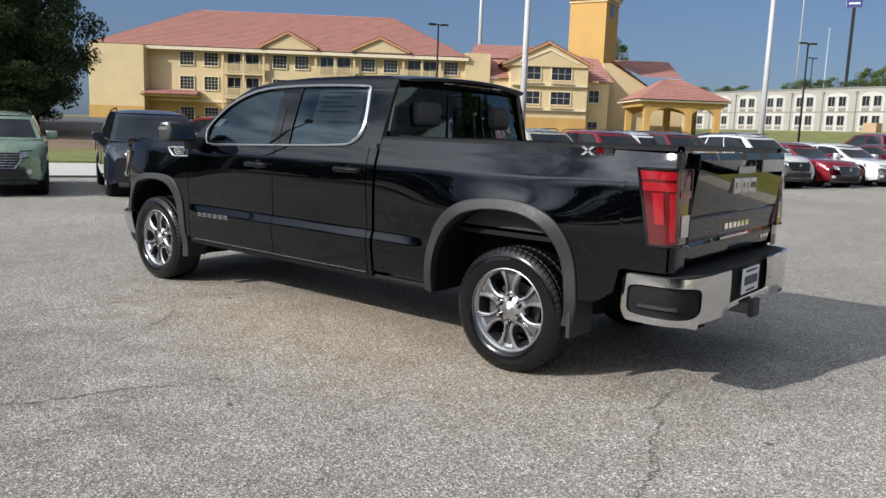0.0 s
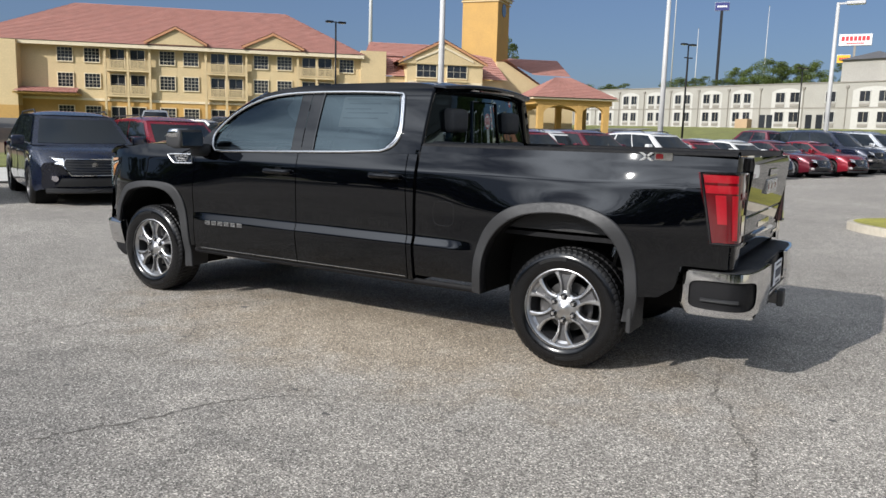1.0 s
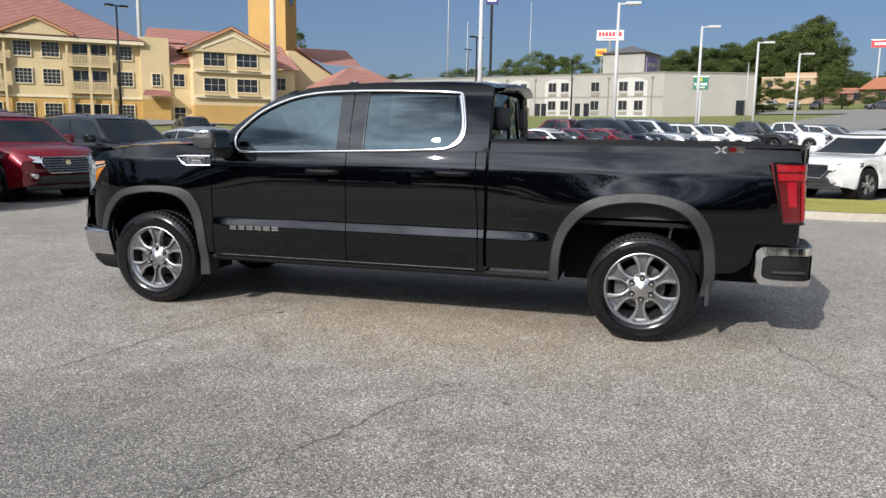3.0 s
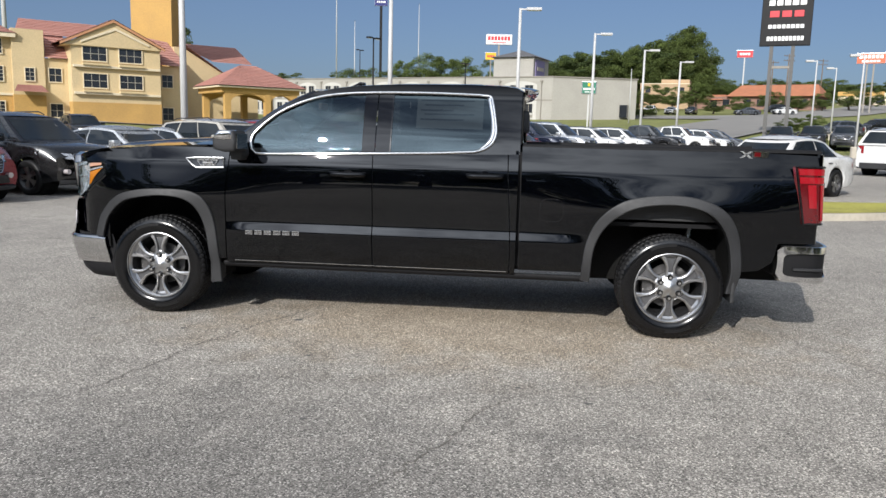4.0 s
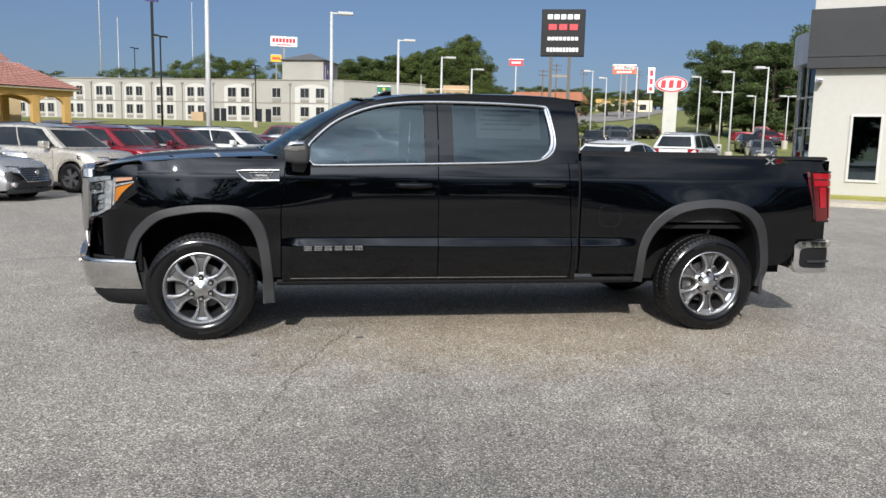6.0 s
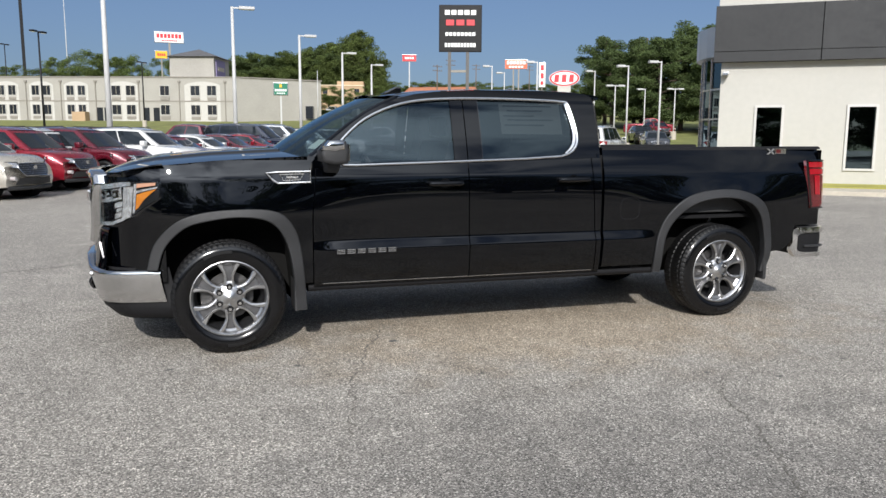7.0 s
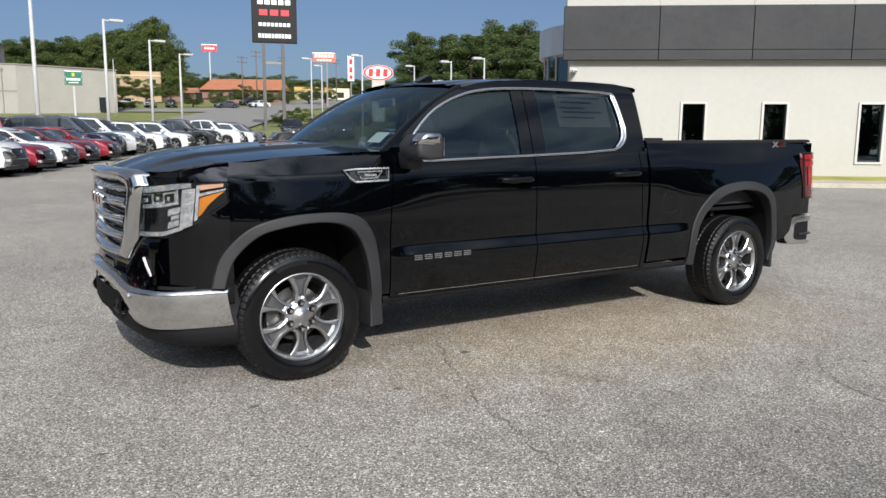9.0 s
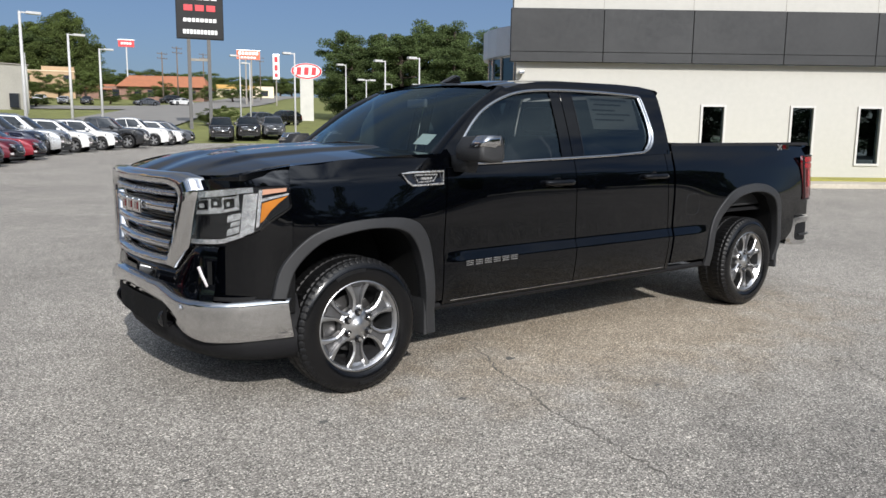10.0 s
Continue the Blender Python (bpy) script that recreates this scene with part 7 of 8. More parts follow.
def restaurant():
    x, y = 54.0, 186.0
    t = thing("restaurant", pose(x, y, ground_z(x, y), 0, 0, -30), "low brown brick restaurant with an orange roof", "restaurant")
    part("wall", box(-15, 13, 0, 12, -1.5, 3.0), MAT["brick"], t)
    bm = bmesh.new()
    v = [bm.verts.new(p) for p in ((-7, -1, 3.0), (14, -1, 3.0), (14, 13, 3.0), (-7, 13, 3.0), (-5.5, 6, 6.0), (12, 6, 6.0))]
    for f in ((0, 1, 5, 4), (1, 2, 5), (2, 3, 4, 5), (3, 0, 4), (3, 2, 1, 0)):
        bm.faces.new([v[i] for i in f])
    part("roof", bm, MAT["orange_roof"], t)
    bm = bmesh.new()
    v = [bm.verts.new(p) for p in ((-14, -0.6, 2.2), (-8, -0.6, 2.2), (-8, 3, 3.6), (-14, 3, 3.6), (-14, 3, 2.2), (-8, 3, 2.2))]
    for f in ((0, 1, 2, 3), (0, 3, 4), (1, 5, 2), (3, 2, 5, 4), (0, 4, 5, 1)):
        bm.faces.new([v[i] for i in f])
    part("side_roof", bm, MAT["orange_roof"], t)
    for u in (-11, -8, -3, 0, 3, 6, 9.5):
        part("window", box(u, u + 1.6, -0.06, 0.1, 0.6, 2.3), MAT["shade_glass"], t)
    x, y = 33.0, 190.0
    t = thing("hillside_building", pose(x, y, ground_z(x, y) + 3.2, 0, 0, -14), "small tan flat-roofed building among trees on the hill", "building")
    part("wall", box(-5.8, 5.8, 0, 9, -4, 2.7), MAT["tan"], t)
    part("wall_step", box(-1, 5.7, 2, 9, 2.7, 3.9), MAT["tan"], t)
    part("parapet_cap", box(-5.9, 5.9, -0.1, 9.1, 2.7, 2.85), MAT["cream"], t)
    for u in (-4.5, 0, 3.5):
        part("window", box(u, u + 1.2, -0.05, 0.1, 0.6, 1.9), MAT["shade_glass"], t)
    x, y = 100.0, 235.0
    t = thing("far_shop", pose(x, y, ground_z(x, y), 0, 0, -25), "far white shop with a yellow fascia", "shop")
    part("wall", box(-9, 9, 0, 10, -1.5, 3.6), MAT["cream"], t)
    part("fascia", box(-9.1, 3, -0.4, 0.05, 2.7, 3.9), MAT["ochre"], t)
    for u in (-7, -3, 1, 5):
        part("window", box(u, u + 2.2, -0.06, 0.1, 0.5, 2.3), MAT["shade_glass"], t)


restaurant()


# ---- lamp posts and signs ----
MAT.update(
    post_white=material("white_post", (0.46, 0.46, 0.45), 0.45, var=0.06),
    post_dark=material("dark_post", (0.012, 0.012, 0.013), 0.6, var=0.15, spec=0.25),
    post_grey=material("grey_steel_leg", (0.09, 0.088, 0.085), 0.6, var=0.12),
    pole_wood=material("weathered_pole_wood", (0.14, 0.11, 0.085), 0.9, var=0.25, scale=3, bump=0.4, bump_scale=20),
    sign_black=material("black_sign_face", (0.008, 0.008, 0.009), 0.5, var=0.08, spec=0.25),
    sign_white=material("white_sign_face", (0.8, 0.8, 0.79), 0.4, var=0.04),
    sign_red=material("red_sign_face", (0.55, 0.03, 0.04), 0.4, var=0.06),
    sign_orange=material("orange_red_sign_face", (0.65, 0.12, 0.05), 0.4, var=0.06),
    sign_green=material("green_sign_face", (0.01, 0.16, 0.09), 0.4, var=0.06),
    sign_yellow=material("yellow_sign_face", (0.75, 0.42, 0.02), 0.4, var=0.06),
    sign_blue=material("blue_sign_face", (0.03, 0.035, 0.16), 0.4, var=0.06),
)


def lamp_post(x, y, top, aim, arm=1.25, white=True, double=False, r=0.13):
    """A tapered steel post with a flat lamp head; aim is the way that the arm points."""
    z = ground_z(x, y)
    m = MAT["post_white"] if white else MAT["post_dark"]
    t = thing("lamp_post", pose(x, y, z, 0, 0, aim), ("white" if white else "dark") + " steel lamp post standing on a round base", "lamp post", "lamp posts")
    part("post", rod((0, 0, 0), (0, 0, top - z), r, r * 0.62, seg=14), m, t, smooth=True)
    part("base", revolve([(0.0, 0.75), (0.26, 0.75), (0.3, 0.7), (0.3, -0.2)], 18, "z"), MAT["concrete"], t)
    for k in ((1, -1) if double else (1,)):
        part("arm", box(*sorted((0, k * arm * 0.5)), -0.04, 0.04, top - z - 0.1, top - z - 0.02), m, t)
        h = part("lamp_head", box(*sorted((k * arm * 0.3, k * arm)), -0.19, 0.19, top - z - 0.13, top - z + 0.03, bevel=0.03), m, t)
        part("lamp_glass", box(*sorted((k * arm * 0.4, k * arm * 0.95)), -0.15, 0.15, top - z - 0.142, top - z - 0.131), MAT["clear_lens"], h)
    return t


for x, y, top in ((-10.7, 18.3, 8.6), (-5.6, 28.6, 8.7), (0.0, 40.0, 8.75), (5.3, 52.2, 8.9), (10.4, 62.8, 8.9), (15.5, 74.0, 9.0)):
    lamp_post(x, y, top, 0)
for x, y, top, double in ((25.0, 63.7, 8.3, False), (29.9, 72.6, 8.5, False), (22.8, 48.5, 7.25, False), (33.9, 59.8, 7.8, False), (35.6, 58.9, 6.45, True), (28.9, 45.5, 6.9, False), (43.3, 66.0, 6.7, False), (28.2, 40.1, 6.7, False), (45.9, 64.4, 6.7, True)):
    lamp_post(x, y, top, 170, 0.9, True, double, 0.08)
lamp_post(-22.0, -16.0, 13.0, 40, 1.6)
for x, y, top in ((-40.0, 48.6, 10.9), (-15.3, 71.7, 10.7), (-8.7, 104.1, 11.1), (-31.5, 137.7, 16.2)):
    lamp_post(x, y, top, 60, 0.9, False, True, 0.11)


def mast(x, y, top, r, label, mat="post_white"):
    z = ground_z(x, y)
    t = thing("mast", pose(x, y, z), label, "mast", "tall masts")
    part("pole", rod((0, 0, 0), (0, 0, top - z), r, r * 0.4, seg=10), MAT[mat], t, smooth=True)
    part("finial", revolve([(0.0, top - z + 1.4 * r), (1.3 * r, top - z + 0.7 * r), (0.0, top - z)], 10, "z"), MAT["satin"], t)
    return t


mast(-75.0, 290.4, 84.0, 0.26, "tall thin pale mast far behind the motel")
mast(-145.0, 623.5, 88.0, 0.5, "distant pale mast with a small round top")
mast(-53.0, 357.5, 59.4, 0.26, "thin pale mast far behind the motel")
mast(-116.3, 156.8, 58.0, 0.66, "thick white pole rising behind the hotel")


def facing(x, y, toward=(-0.5, -6.5)):
    """The turn that makes a sign's front (-y) face a point."""
    return math.degrees(math.atan2(toward[1] - y, toward[0] - x)) + 90


def pylon(x, y, base, w, h, zc, legs, name, label, face, rows, leg_r=0.16, depth=0.45, turn=None, leg_mat="grey_trim"):
    """A sign box on legs, with plain bars where it carries writing."""
    t = thing(name, pose(x, y, base, 0, 0, facing(x, y) if turn is None else turn), label, "sign")
    z = zc - base
    b = part("sign_box", box(-w / 2, w / 2, -depth / 2, depth / 2, z - h / 2, z + h / 2, bevel=0.05), MAT["post_dark"] if face == "sign_black" else MAT["satin"], t)
    part("sign_face", box(-w / 2 + 0.1, w / 2 - 0.1, -depth / 2 - 0.02, -depth / 2 + 0.02, z - h / 2 + 0.1, z + h / 2 - 0.1), MAT[face], b)
    for mat, cx, cz, bw, bh, count in rows:
        cell = bw / count
        for k in range(count):
            a = cx - bw / 2 + k * cell
            part("lettering", box(a + cell * 0.1, a + cell * 0.88, -depth / 2 - 0.045, -depth / 2 - 0.015, z + cz - bh / 2, z + cz + bh / 2, bevel=0.012), MAT[mat], b)
    for lx in legs:
        part("leg", box(lx - leg_r, lx + leg_r, -leg_r, leg_r, -0.5, z - h / 2 + 0.05), MAT[leg_mat], t)
    return t


bz = ground_z(25.35, 74.2)
sg = pylon(25.35, 74.2, bz, 4.6, 4.9, 13.1, (-1.15, 0.8), "dealer_pylon_sign", "tall black dealer pylon sign on two grey legs", "sign_black",
           [("sign_white", 0, 1.65, 3.5, 0.5, 5), ("sign_red", 0, 0.6, 3.3, 0.6, 3), ("sign_white", 0, -0.6, 3.3, 0.36, 8), ("sign_white", 0, -1.75, 3.4, 0.42, 10)], leg_r=0.17, leg_mat="post_grey")
part("cross_tie", box(-1.15, 0.8, -0.1, 0.1, 6.8, 7.05), MAT["grey_trim"], sg)


def oval_sign(x, y, base, w, h, zc):
    t = thing("oval_pylon_sign", pose(x, y, base, 0, 0, facing(x, y)), "white pylon with a red-rimmed oval sign on top", "sign")
    z = zc - base
    oval = lambda k: [(w / 2 * k * math.cos(a), z + h / 2 * (k if k > 0.9 else k * 0.95) * math.sin(a)) for a in np.linspace(0, math.tau, 41)[:-1]]
    b = part("sign_box", prism(oval(1.0), -0.3, 0.3, bevel=0.03), MAT["sign_white"], t)
    part("sign_rim", prism(oval(0.965), -0.325, -0.29), MAT["sign_red"], b)
    part("sign_face", prism(oval(0.84), -0.345, -0.3), MAT["sign_white"], b)
    for a in (-0.5, -0.02, 0.46):
        part("lettering", prism([((a - 0.16) * w / 2, z - 0.24 * h), ((a + 0.13) * w / 2, z - 0.24 * h), ((a + 0.17) * w / 2, z + 0.24 * h), ((a - 0.12) * w / 2, z + 0.24 * h)], -0.37, -0.34), MAT["sign_red"], b)
    part("pylon", box(-0.9, 0.9, -0.28, 0.28, -0.5, z - h / 2 + 0.25, bevel=0.04), MAT["concrete_pale"], t)
    return t


oval_sign(46.63, 91.8, ground_z(46.63, 91.8), 4.2, 2.15, 9.65)
pylon(-6.76, 163.2, ground_z(-6.76, 163.2), 5.7, 2.2, 21.3, (0.0,), "steakhouse_sign", "white roadside sign with red lettering bars on a pole", "sign_white", [("sign_red", 0, 0.25, 4.9, 0.85, 7), ("sign_red", 0, -0.65, 3.0, 0.3, 9)], leg_r=0.2)
pylon(-8.31, 161.1, ground_z(-8.31, 161.1), 2.4, 1.6, 17.6, (0.0,), "yellow_sign", "small yellow roadside sign on a pole", "sign_yellow", [("sign_red", 0, 0, 1.6, 0.5, 4)], leg_r=0.12)
pylon(7.6, 88.4, ground_z(7.6, 88.4), 1.75, 1.5, 7.1, (0.0,), "hotel_sign", "green hotel sign with a pale star on a white post", "sign_green", [("sign_white", 0, -0.15, 1.4, 0.26, 6), ("sign_white", 0, -0.5, 1.0, 0.12, 5), ("sign_yellow", 0, 0.36, 0.36, 0.36, 1)], leg_r=0.09, leg_mat="post_white")
pylon(-46.1, 231.6, ground_z(-46.1, 231.6), 4.0, 2.4, 40.0, (0.0,), "tall_blue_sign", "blue sign high on a tall dark pole", "sign_blue", [("sign_white", 0, 0, 2.8, 0.5, 5)], leg_r=0.4, leg_mat="post_dark")
pylon(68.1, 159.6, ground_z(68.1, 159.6), 5.2, 2.1, 18.1, (-0.6, 0.6), "pizza_sign", "orange-red roadside sign with white bars", "sign_orange", [("sign_white", 0, 0.35, 4.4, 0.7, 6), ("sign_white", 0, -0.55, 3.4, 0.4, 5)], leg_r=0.15)
pylon(58.0, 215.7, ground_z(58.0, 215.7), 4.2, 2.0, 24.4, (0.0,), "red_sign", "red roadside sign on a white pole above the trees", "sign_red", [("sign_white", 0, 0, 2.8, 0.6, 4)], leg_r=0.16, leg_mat="post_white")
pylon(73.0, 156.0, ground_z(73.0, 156.0), 1.6, 5.5, 15.6, (0.0,), "banner_sign", "narrow upright red and white sign", "sign_white", [("sign_red", 0, 1.6, 0.9, 1.2, 1), ("sign_red", 0, -0.2, 0.9, 1.2, 1), ("sign_red", 0, -1.8, 0.9, 0.8, 1)], leg_r=0.12)


def utility_pole(x, y, top, turn):
    """A wooden pole with two crossarms and insulators."""
    z = ground_z(x, y)
    t = thing("utility_pole", pose(x, y, z, 0, 0, turn), "weathered wooden utility pole with crossarms by the hill road", "utility pole", "utility poles")
    h = top - z
    part("pole", rod((0, 0, -0.4), (0, 0, h), 0.17, 0.11, seg=8), MAT["pole_wood"], t, smooth=True)
    for k in (0.35, 1.3):
        arm = part("crossarm", box(-1.3, 1.3, -0.16, -0.06, h - k - 0.12, h - k), MAT["pole_wood"], t)
        for a in (-1.15, -0.5, 0.5, 1.15):
            part("insulator", rod((a, -0.11, h - k), (a, -0.11, h - k + 0.2), 0.06, 0.04, seg=6), MAT["post_grey"], arm)
    return t


for x, y, top, turn in ((52.7, 160.9, 18.9, 20), (50.4, 163.5, 17.8, 20), (72.0, 197.0, 21.5, 15), (91.4, 204.6, 22.5, 10)):
    utility_pole(x, y, top, turn)
mast(14.6, 105.8, 10.8, 0.1, "thin pale pole on the slope beside the motel")


# ---- trees ----
def leaf_material(name, rgb):
    m = material(name, rgb, 0.75, var=0.35, scale=0.35, random_tint=0.22, spec=0.25)
    n, nt = m.node_tree.nodes, m.node_tree
    b = n["Principled BSDF"]
    geo, spread, again_ = n.new("ShaderNodeNewGeometry"), n.new("ShaderNodeMapRange"), n.new("ShaderNodeVectorMath")
    spread.inputs["To Min"].default_value, spread.inputs["To Max"].default_value = 0.55, 1.5
    again_.operation = "SCALE"
    src = b.inputs["Base Color"].links[0].from_socket
    nt.links.new(geo.outputs["Random Per Island"], spread.inputs["Value"])
    nt.links.new(src, again_.inputs[0])
    nt.links.new(spread.outputs[0], again_.inputs["Scale"])
    nt.links.new(again_.outputs[0], b.inputs["Base Color"])
    glow, mix = n.new("ShaderNodeBsdfTranslucent"), n.new("ShaderNodeMixShader")
    mix.inputs[0].default_value = 0.4
    nt.links.new(again_.outputs[0], glow.inputs[0])
    nt.links.new(b.outputs[0], mix.inputs[1])
    nt.links.new(glow.outputs[0], mix.inputs[2])
    nt.links.new(mix.outputs[0], n["Material Output"].inputs[0])
    return m


MAT.update(
    leaf=leaf_material("broad_leaves", (0.115, 0.15, 0.045)),
    pine=leaf_material("pine_needles", (0.09, 0.125, 0.045)),
    dark_leaf=leaf_material("deep_green_leaves", (0.075, 0.105, 0.045)),
    bark=material("bark", (0.1, 0.075, 0.055), 0.9, var=0.3, scale=4, bump=0.6, bump_scale=12),
)


def leaf_mesh(name, centres, radii, per, size, rng, mat):
    """Small leaf quads in clumps round the given centres."""
    n = len(centres) * per
    c = np.repeat(np.array(centres), per, 0)
    rad = np.repeat(np.array(radii), per, 0)
    d = rng.normal(size=(n, 3))
    d /= np.linalg.norm(d, axis=1)[:, None]
    p = c + d * (rng.random((n, 1)) ** 0.45) * rad
    a = rng.normal(size=(n, 3))
    a /= np.linalg.norm(a, axis=1)[:, None]
    b = np.cross(a, rng.normal(size=(n, 3)))
    b /= np.linalg.norm(b, axis=1)[:, None]
    s = size * (0.6 + 0.8 * rng.random((n, 1)))
    quad = np.stack([p - a * s, p + b * s * 0.45, p + a * s, p - b * s * 0.45], 1).reshape(-1, 3)
    me = bpy.data.meshes.new(name)
    me.vertices.add(len(quad))
    me.vertices.foreach_set("co", quad.ravel())
    me.loops.add(4 * n)
    me.loops.foreach_set("vertex_index", np.arange(4 * n))
    me.polygons.add(n)
    me.polygons.foreach_set("loop_start", np.arange(0, 4 * n, 4))
    me.update(calc_edges=True)
    me.materials.append(mat)
    return me


def tree_meshes(seed, height, spread, kind):
    """Trunk with limbs, and a crown of leaf clumps, of a tree with its base at 0."""
    rng = np.random.default_rng(seed)
    bm = bmesh.new()
    th = height * (0.55 if kind != "pine" else 0.9)
    lean = rng.normal(size=2) * 0.02 * height
    rod((0, 0, -0.4), (lean[0], lean[1], th), (0.028 if kind != "pine" else 0.018) * height, 0.009 * height, 8, bm)
    centres, radii = [], []
    limbs = 14 if kind != "pine" else 22
    for i in range(limbs):
        f = {"pine": 0.12, "dark": 0.12}.get(kind, 0.3) + {"pine": 0.82, "dark": 0.83}.get(kind, 0.65) * i / limbs
        z0 = th * f
        a = i * 2.4 + rng.random() * 0.8
        reach = spread * (0.55 + 0.45 * rng.random()) * (1.0 if kind != "pine" else 1.15 - 0.8 * max(0, f - 0.45))
        z1 = z0 + reach * (0.55 if kind != "pine" else 0.25)
        tip = (lean[0] * f + reach * math.cos(a), lean[1] * f + reach * math.sin(a), z1)
        rod((lean[0] * f, lean[1] * f, z0), tip, 0.009 * height, 0.003 * height, 5, bm)
        for k in (0.55, 0.8, 1.0):
            centres.append((lean[0] * f * (1 - k) + tip[0] * k + rng.normal() * 0.07 * spread, lean[1] * f * (1 - k) + tip[1] * k + rng.normal() * 0.07 * spread, z0 + (z1 - z0) * k + rng.normal() * 0.05 * spread))
            radii.append(np.array((1, 1, 0.75)) * spread * rng.uniform(0.2, 0.34))
    extra = {"pine": 26, "dark": 46}.get(kind, 38)
    for i in range(extra):
        a, e = rng.random() * math.tau, rng.random()
        zz = height * ({"pine": 0.08, "dark": 0.08}.get(kind, 0.3) + {"pine": 0.88, "dark": 0.88}.get(kind, 0.67) * e)
        w = spread * (math.sqrt(max(0.05, 1 - ((e - 0.42) / 0.6) ** 2)) if kind != "pine" else (1.05 - 0.75 * e))
        q = rng.uniform(0.3, 1.0)
        centres.append((w * q * math.cos(a), w * q * math.sin(a), zz))
        radii.append(np.array((1, 1, 0.8)) * spread * rng.uniform(0.16, 0.3))
    me = bpy.data.meshes.new("trunk")
    bm.to_mesh(me)
    bm.free()
    me.materials.append(MAT["bark"])
    mat = {"pine": MAT["pine"], "oak": MAT["leaf"], "dark": MAT["dark_leaf"]}[kind]
    return me, centres, radii, mat, rng


KINDS = {}


def tree(x, y, height, spread, kind, label, group="trees", per=300, size=0.125, turn=0.0, seed=1):
    key = (kind, seed, per)
    if key not in KINDS:
        me, c, r, mat, rng = tree_meshes(seed, 14.0, 4.2 if kind != "pine" else 3.4, kind)
        KINDS[key] = (me, leaf_mesh("crown", c, r, per, size, rng, mat))
    t = thing("tree", pose(x, y, ground_z(x, y) - 0.1, 0, 0, turn), label, "tree", group)
    k, w = height / 14.0, spread / (4.2 if kind != "pine" else 3.4)
    for nm, me in zip(("trunk", "crown"), KINDS[key]):
        o = new(nm, me)
        o.parent = t
        o.matrix_basis = Matrix.Diagonal((w, w, k, 1))
    return t


rnd = random.Random(11)
# the dark shade trees by the street
for x, y, h, w, sd in ((-51.5, 9.5, 15, 6.0, 1), (-50.5, 14.0, 14, 4.2, 2), (-57.0, 15.0, 15.5, 5.0, 1), (-57, 7, 15, 6, 2), (-46.5, 12.0, 9.0, 3.6, 2), (-44.4, 15.9, 15.5, 4.0, 1), (-44.6, 13.0, 13.5, 4.4, 1), (-44.0, 13.8, 7.5, 3.6, 2), (-46.0, 7.5, 13.0, 4.5, 2)):
    tree(x, y, h, w, "dark", "large deep green shade tree beside the street", "shade trees by the street", per=420, size=0.12, turn=rnd.uniform(0, 360), seed=sd)
# behind the hotel
for x, y, h, w in ((-53.2, 104.6, 16.0, 4.0), (-55.2, 105.2, 14.6, 3.6), (-97.0, 75.0, 15.5, 5.0)):
    tree(x, y, h, w, "oak", "leafy green tree behind the hotel", "trees behind the hotel", per=320, size=0.13, turn=rnd.uniform(0, 360), seed=3)
# behind the motel
for x, y, top, w, sd in ((-28.5, 180, 18.6, 5.5, 3), (-24, 182, 20.2, 6.5, 4), (-20, 181, 19.6, 6, 3), (-16.5, 182, 19.6, 5, 4), (-46, 186, 16.6, 6, 4), (-39, 187, 17.0, 6, 3), (-33, 188, 16.4, 6, 4), (-9.5, 184, 19.4, 4.5, 3), (-58, 180, 15.0, 6, 3), (-66, 176, 14.5, 6, 4), (-75, 172, 14.0, 6, 3), (-86, 170, 13.5, 6, 4)):
    tree(x, y, top - ground_z(x, y), w, "oak", "round leafy tree behind the motel", "trees behind the motel", turn=rnd.uniform(0, 360), seed=sd)
# wooded hillside
for i in range(52):
    f = i / 51
    px = 2 + 43 * ((i * 0.618) % 1.0)
    d = 205 + 38 * ((i * 0.381) % 1.0) + (9 if px > 26 else 0)
    top = float(np.interp(px, [4, 12, 20, 30, 42, 50, 58, 66], [24.0, 26.5, 25.5, 28.0, 31.5, 28.5, 22.0, 19.0])) * (0.86 + 0.14 * rnd.random())
    y = math.sqrt(d * d - px * px)
    kind = "pine" if i % 3 == 1 else "oak"
    tree(px, y, top - ground_z(px, y), rnd.uniform(5.4, 7.6), kind, "tall tree in the wood on the hillside", "hillside wood", turn=rnd.uniform(0, 360), seed=3 + i % 3)
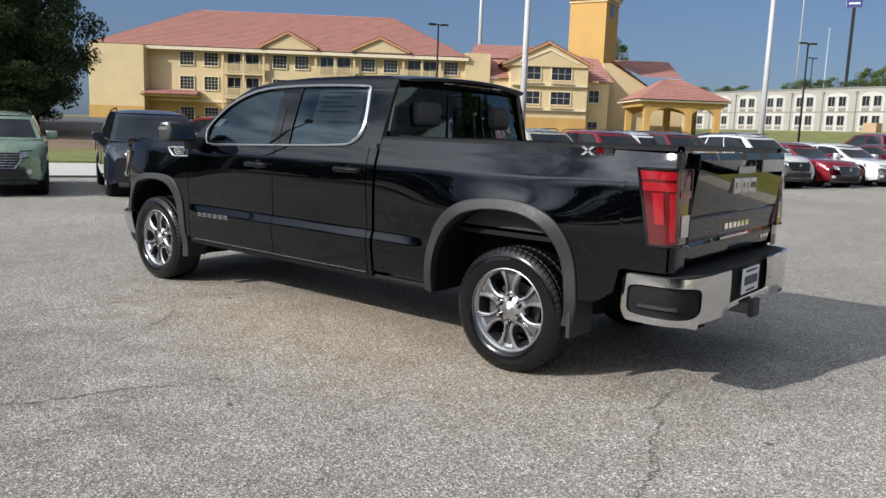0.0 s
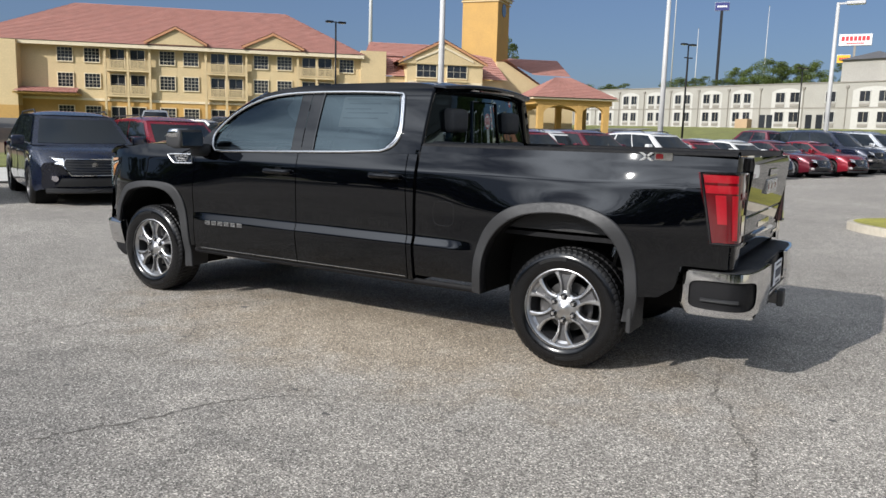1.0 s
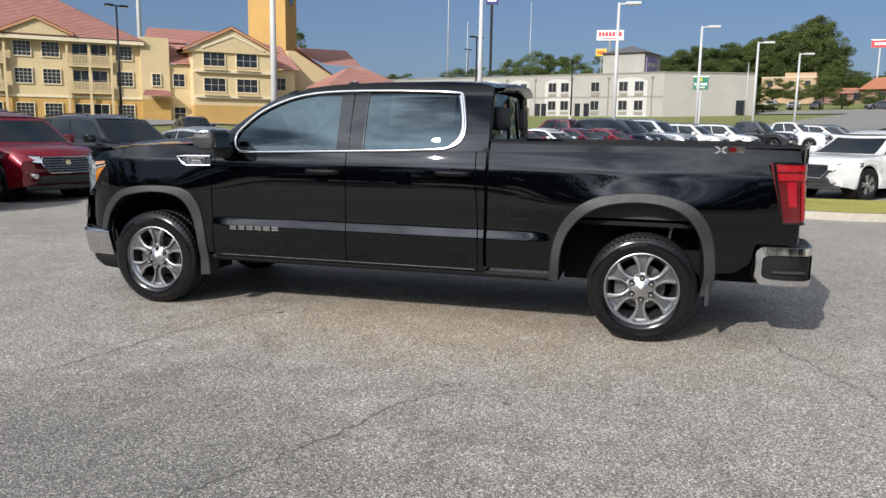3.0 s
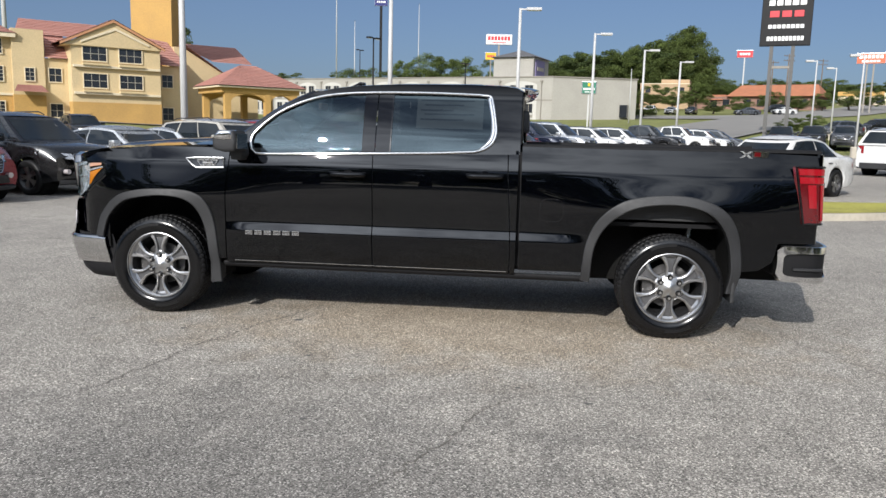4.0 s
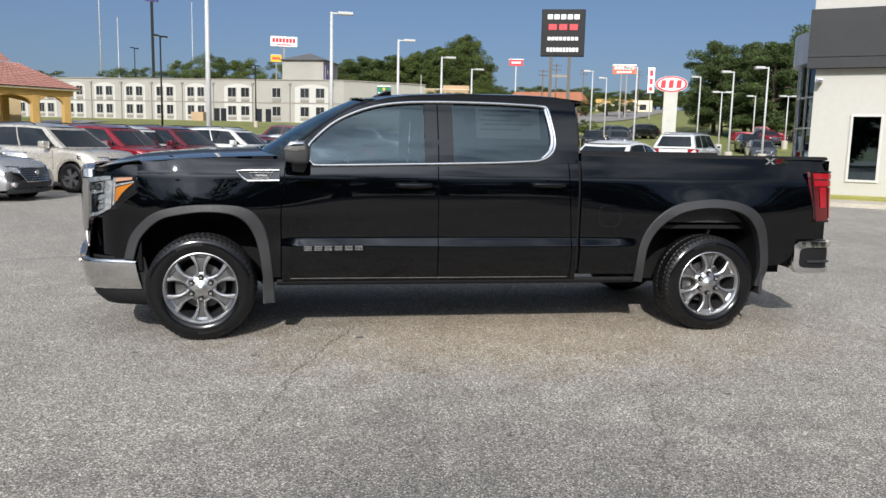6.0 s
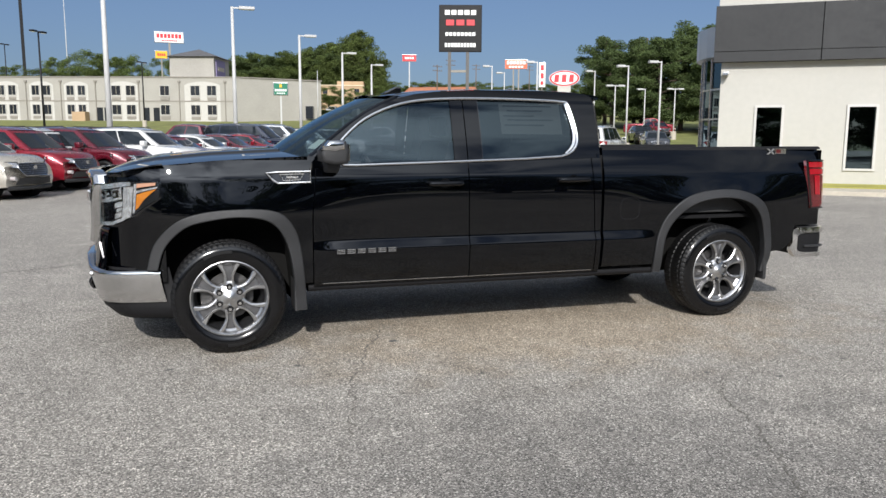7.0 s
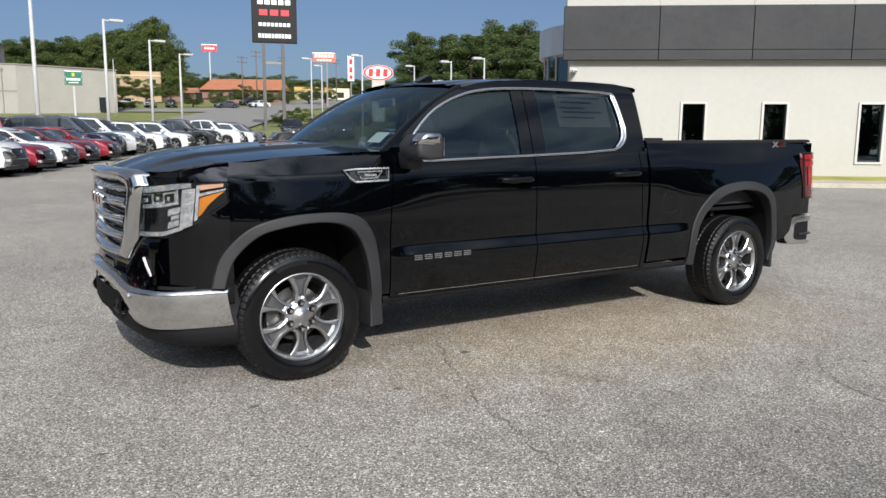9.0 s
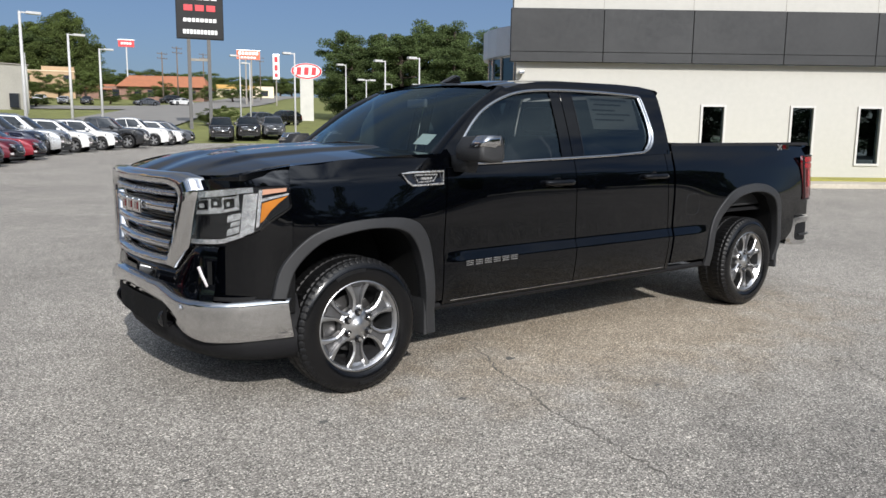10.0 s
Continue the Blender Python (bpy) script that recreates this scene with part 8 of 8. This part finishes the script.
for i in range(34):
    px = 66 + 120 * ((i * 0.618) % 1.0)
    y = 275 + 45 * ((i * 0.381) % 1.0)
    tree(px, y, rnd.uniform(7, 10), rnd.uniform(5, 7), "oak", "far tree along the hill road", "far hillside trees", turn=rnd.uniform(0, 360), seed=4)
# the pine grove beyond the showroom
for x, y, top, w in ((53.0, 89.5, 13.5, 4.0), (56.3, 89.2, 15.6, 4.2), (55.5, 96, 17.4, 4.4), (56, 87, 16.4, 4.0), (53.5, 78.5, 15.2, 4.6), (57.5, 80, 16.6, 4.4), (60.5, 76, 16.0, 4.4), (56, 71, 13.0, 4.2), (64, 73, 16.4, 4.5), (68, 68, 16.5, 4.5), (60, 66, 13.2, 4.0), (72, 62, 16, 4.6), (54.5, 83, 12.2, 4.2), (64, 82, 17.6, 4.6), (70, 76, 17.6, 4.6), (76, 66, 17, 4.6), (66, 60, 14.5, 4.4)):
    tree(x, y, top - ground_z(x, y), w, "pine", "tall green pine in the grove", "pine grove", turn=rnd.uniform(0, 360), seed=6 + int(x) % 3, per=420, size=0.11)
# shrubs by the road and the restaurant
for x, y, h, w in ((52.0, 168.0, 4.6, 2.8), (57, 170.0, 3.4, 2.2), (41, 150, 3.5, 2.4), (57.5, 168, 3.4, 2.4), (36, 150, 2.6, 2.2), (72, 178, 4.5, 3), (78, 182, 5, 3.2), (64.0, 172, 4.2, 2.6), (20.5, 134, 2.2, 2.4), (17.5, 131, 2.0, 2.4), (28.5, 181.0, 6.0, 3.6), (33.0, 179.0, 5.4, 3.4), (38.5, 178.0, 6.5, 3.6), (28.5, 80.5, 2.0, 1.4), (32, 84, 2.2, 1.6)):
    tree(x, y, h, w, "oak", "rounded shrub by the road", "shrubs", turn=rnd.uniform(0, 360), seed=3)
# unseen trees added behind the camera, closing the lot and darkening the truck's reflections
for i in range(24):
    x = -66 + 5.6 * i
    tree(x + rnd.uniform(-1, 1), -31 - 5 * (i % 2) + rnd.uniform(-1, 1), rnd.uniform(8.5, 11.5), rnd.uniform(4.0, 5.0), "dark", "deep green tree added out of view to darken the truck's reflections", "trees along the rear edge", turn=rnd.uniform(0, 360), seed=2, per=420, size=0.12)
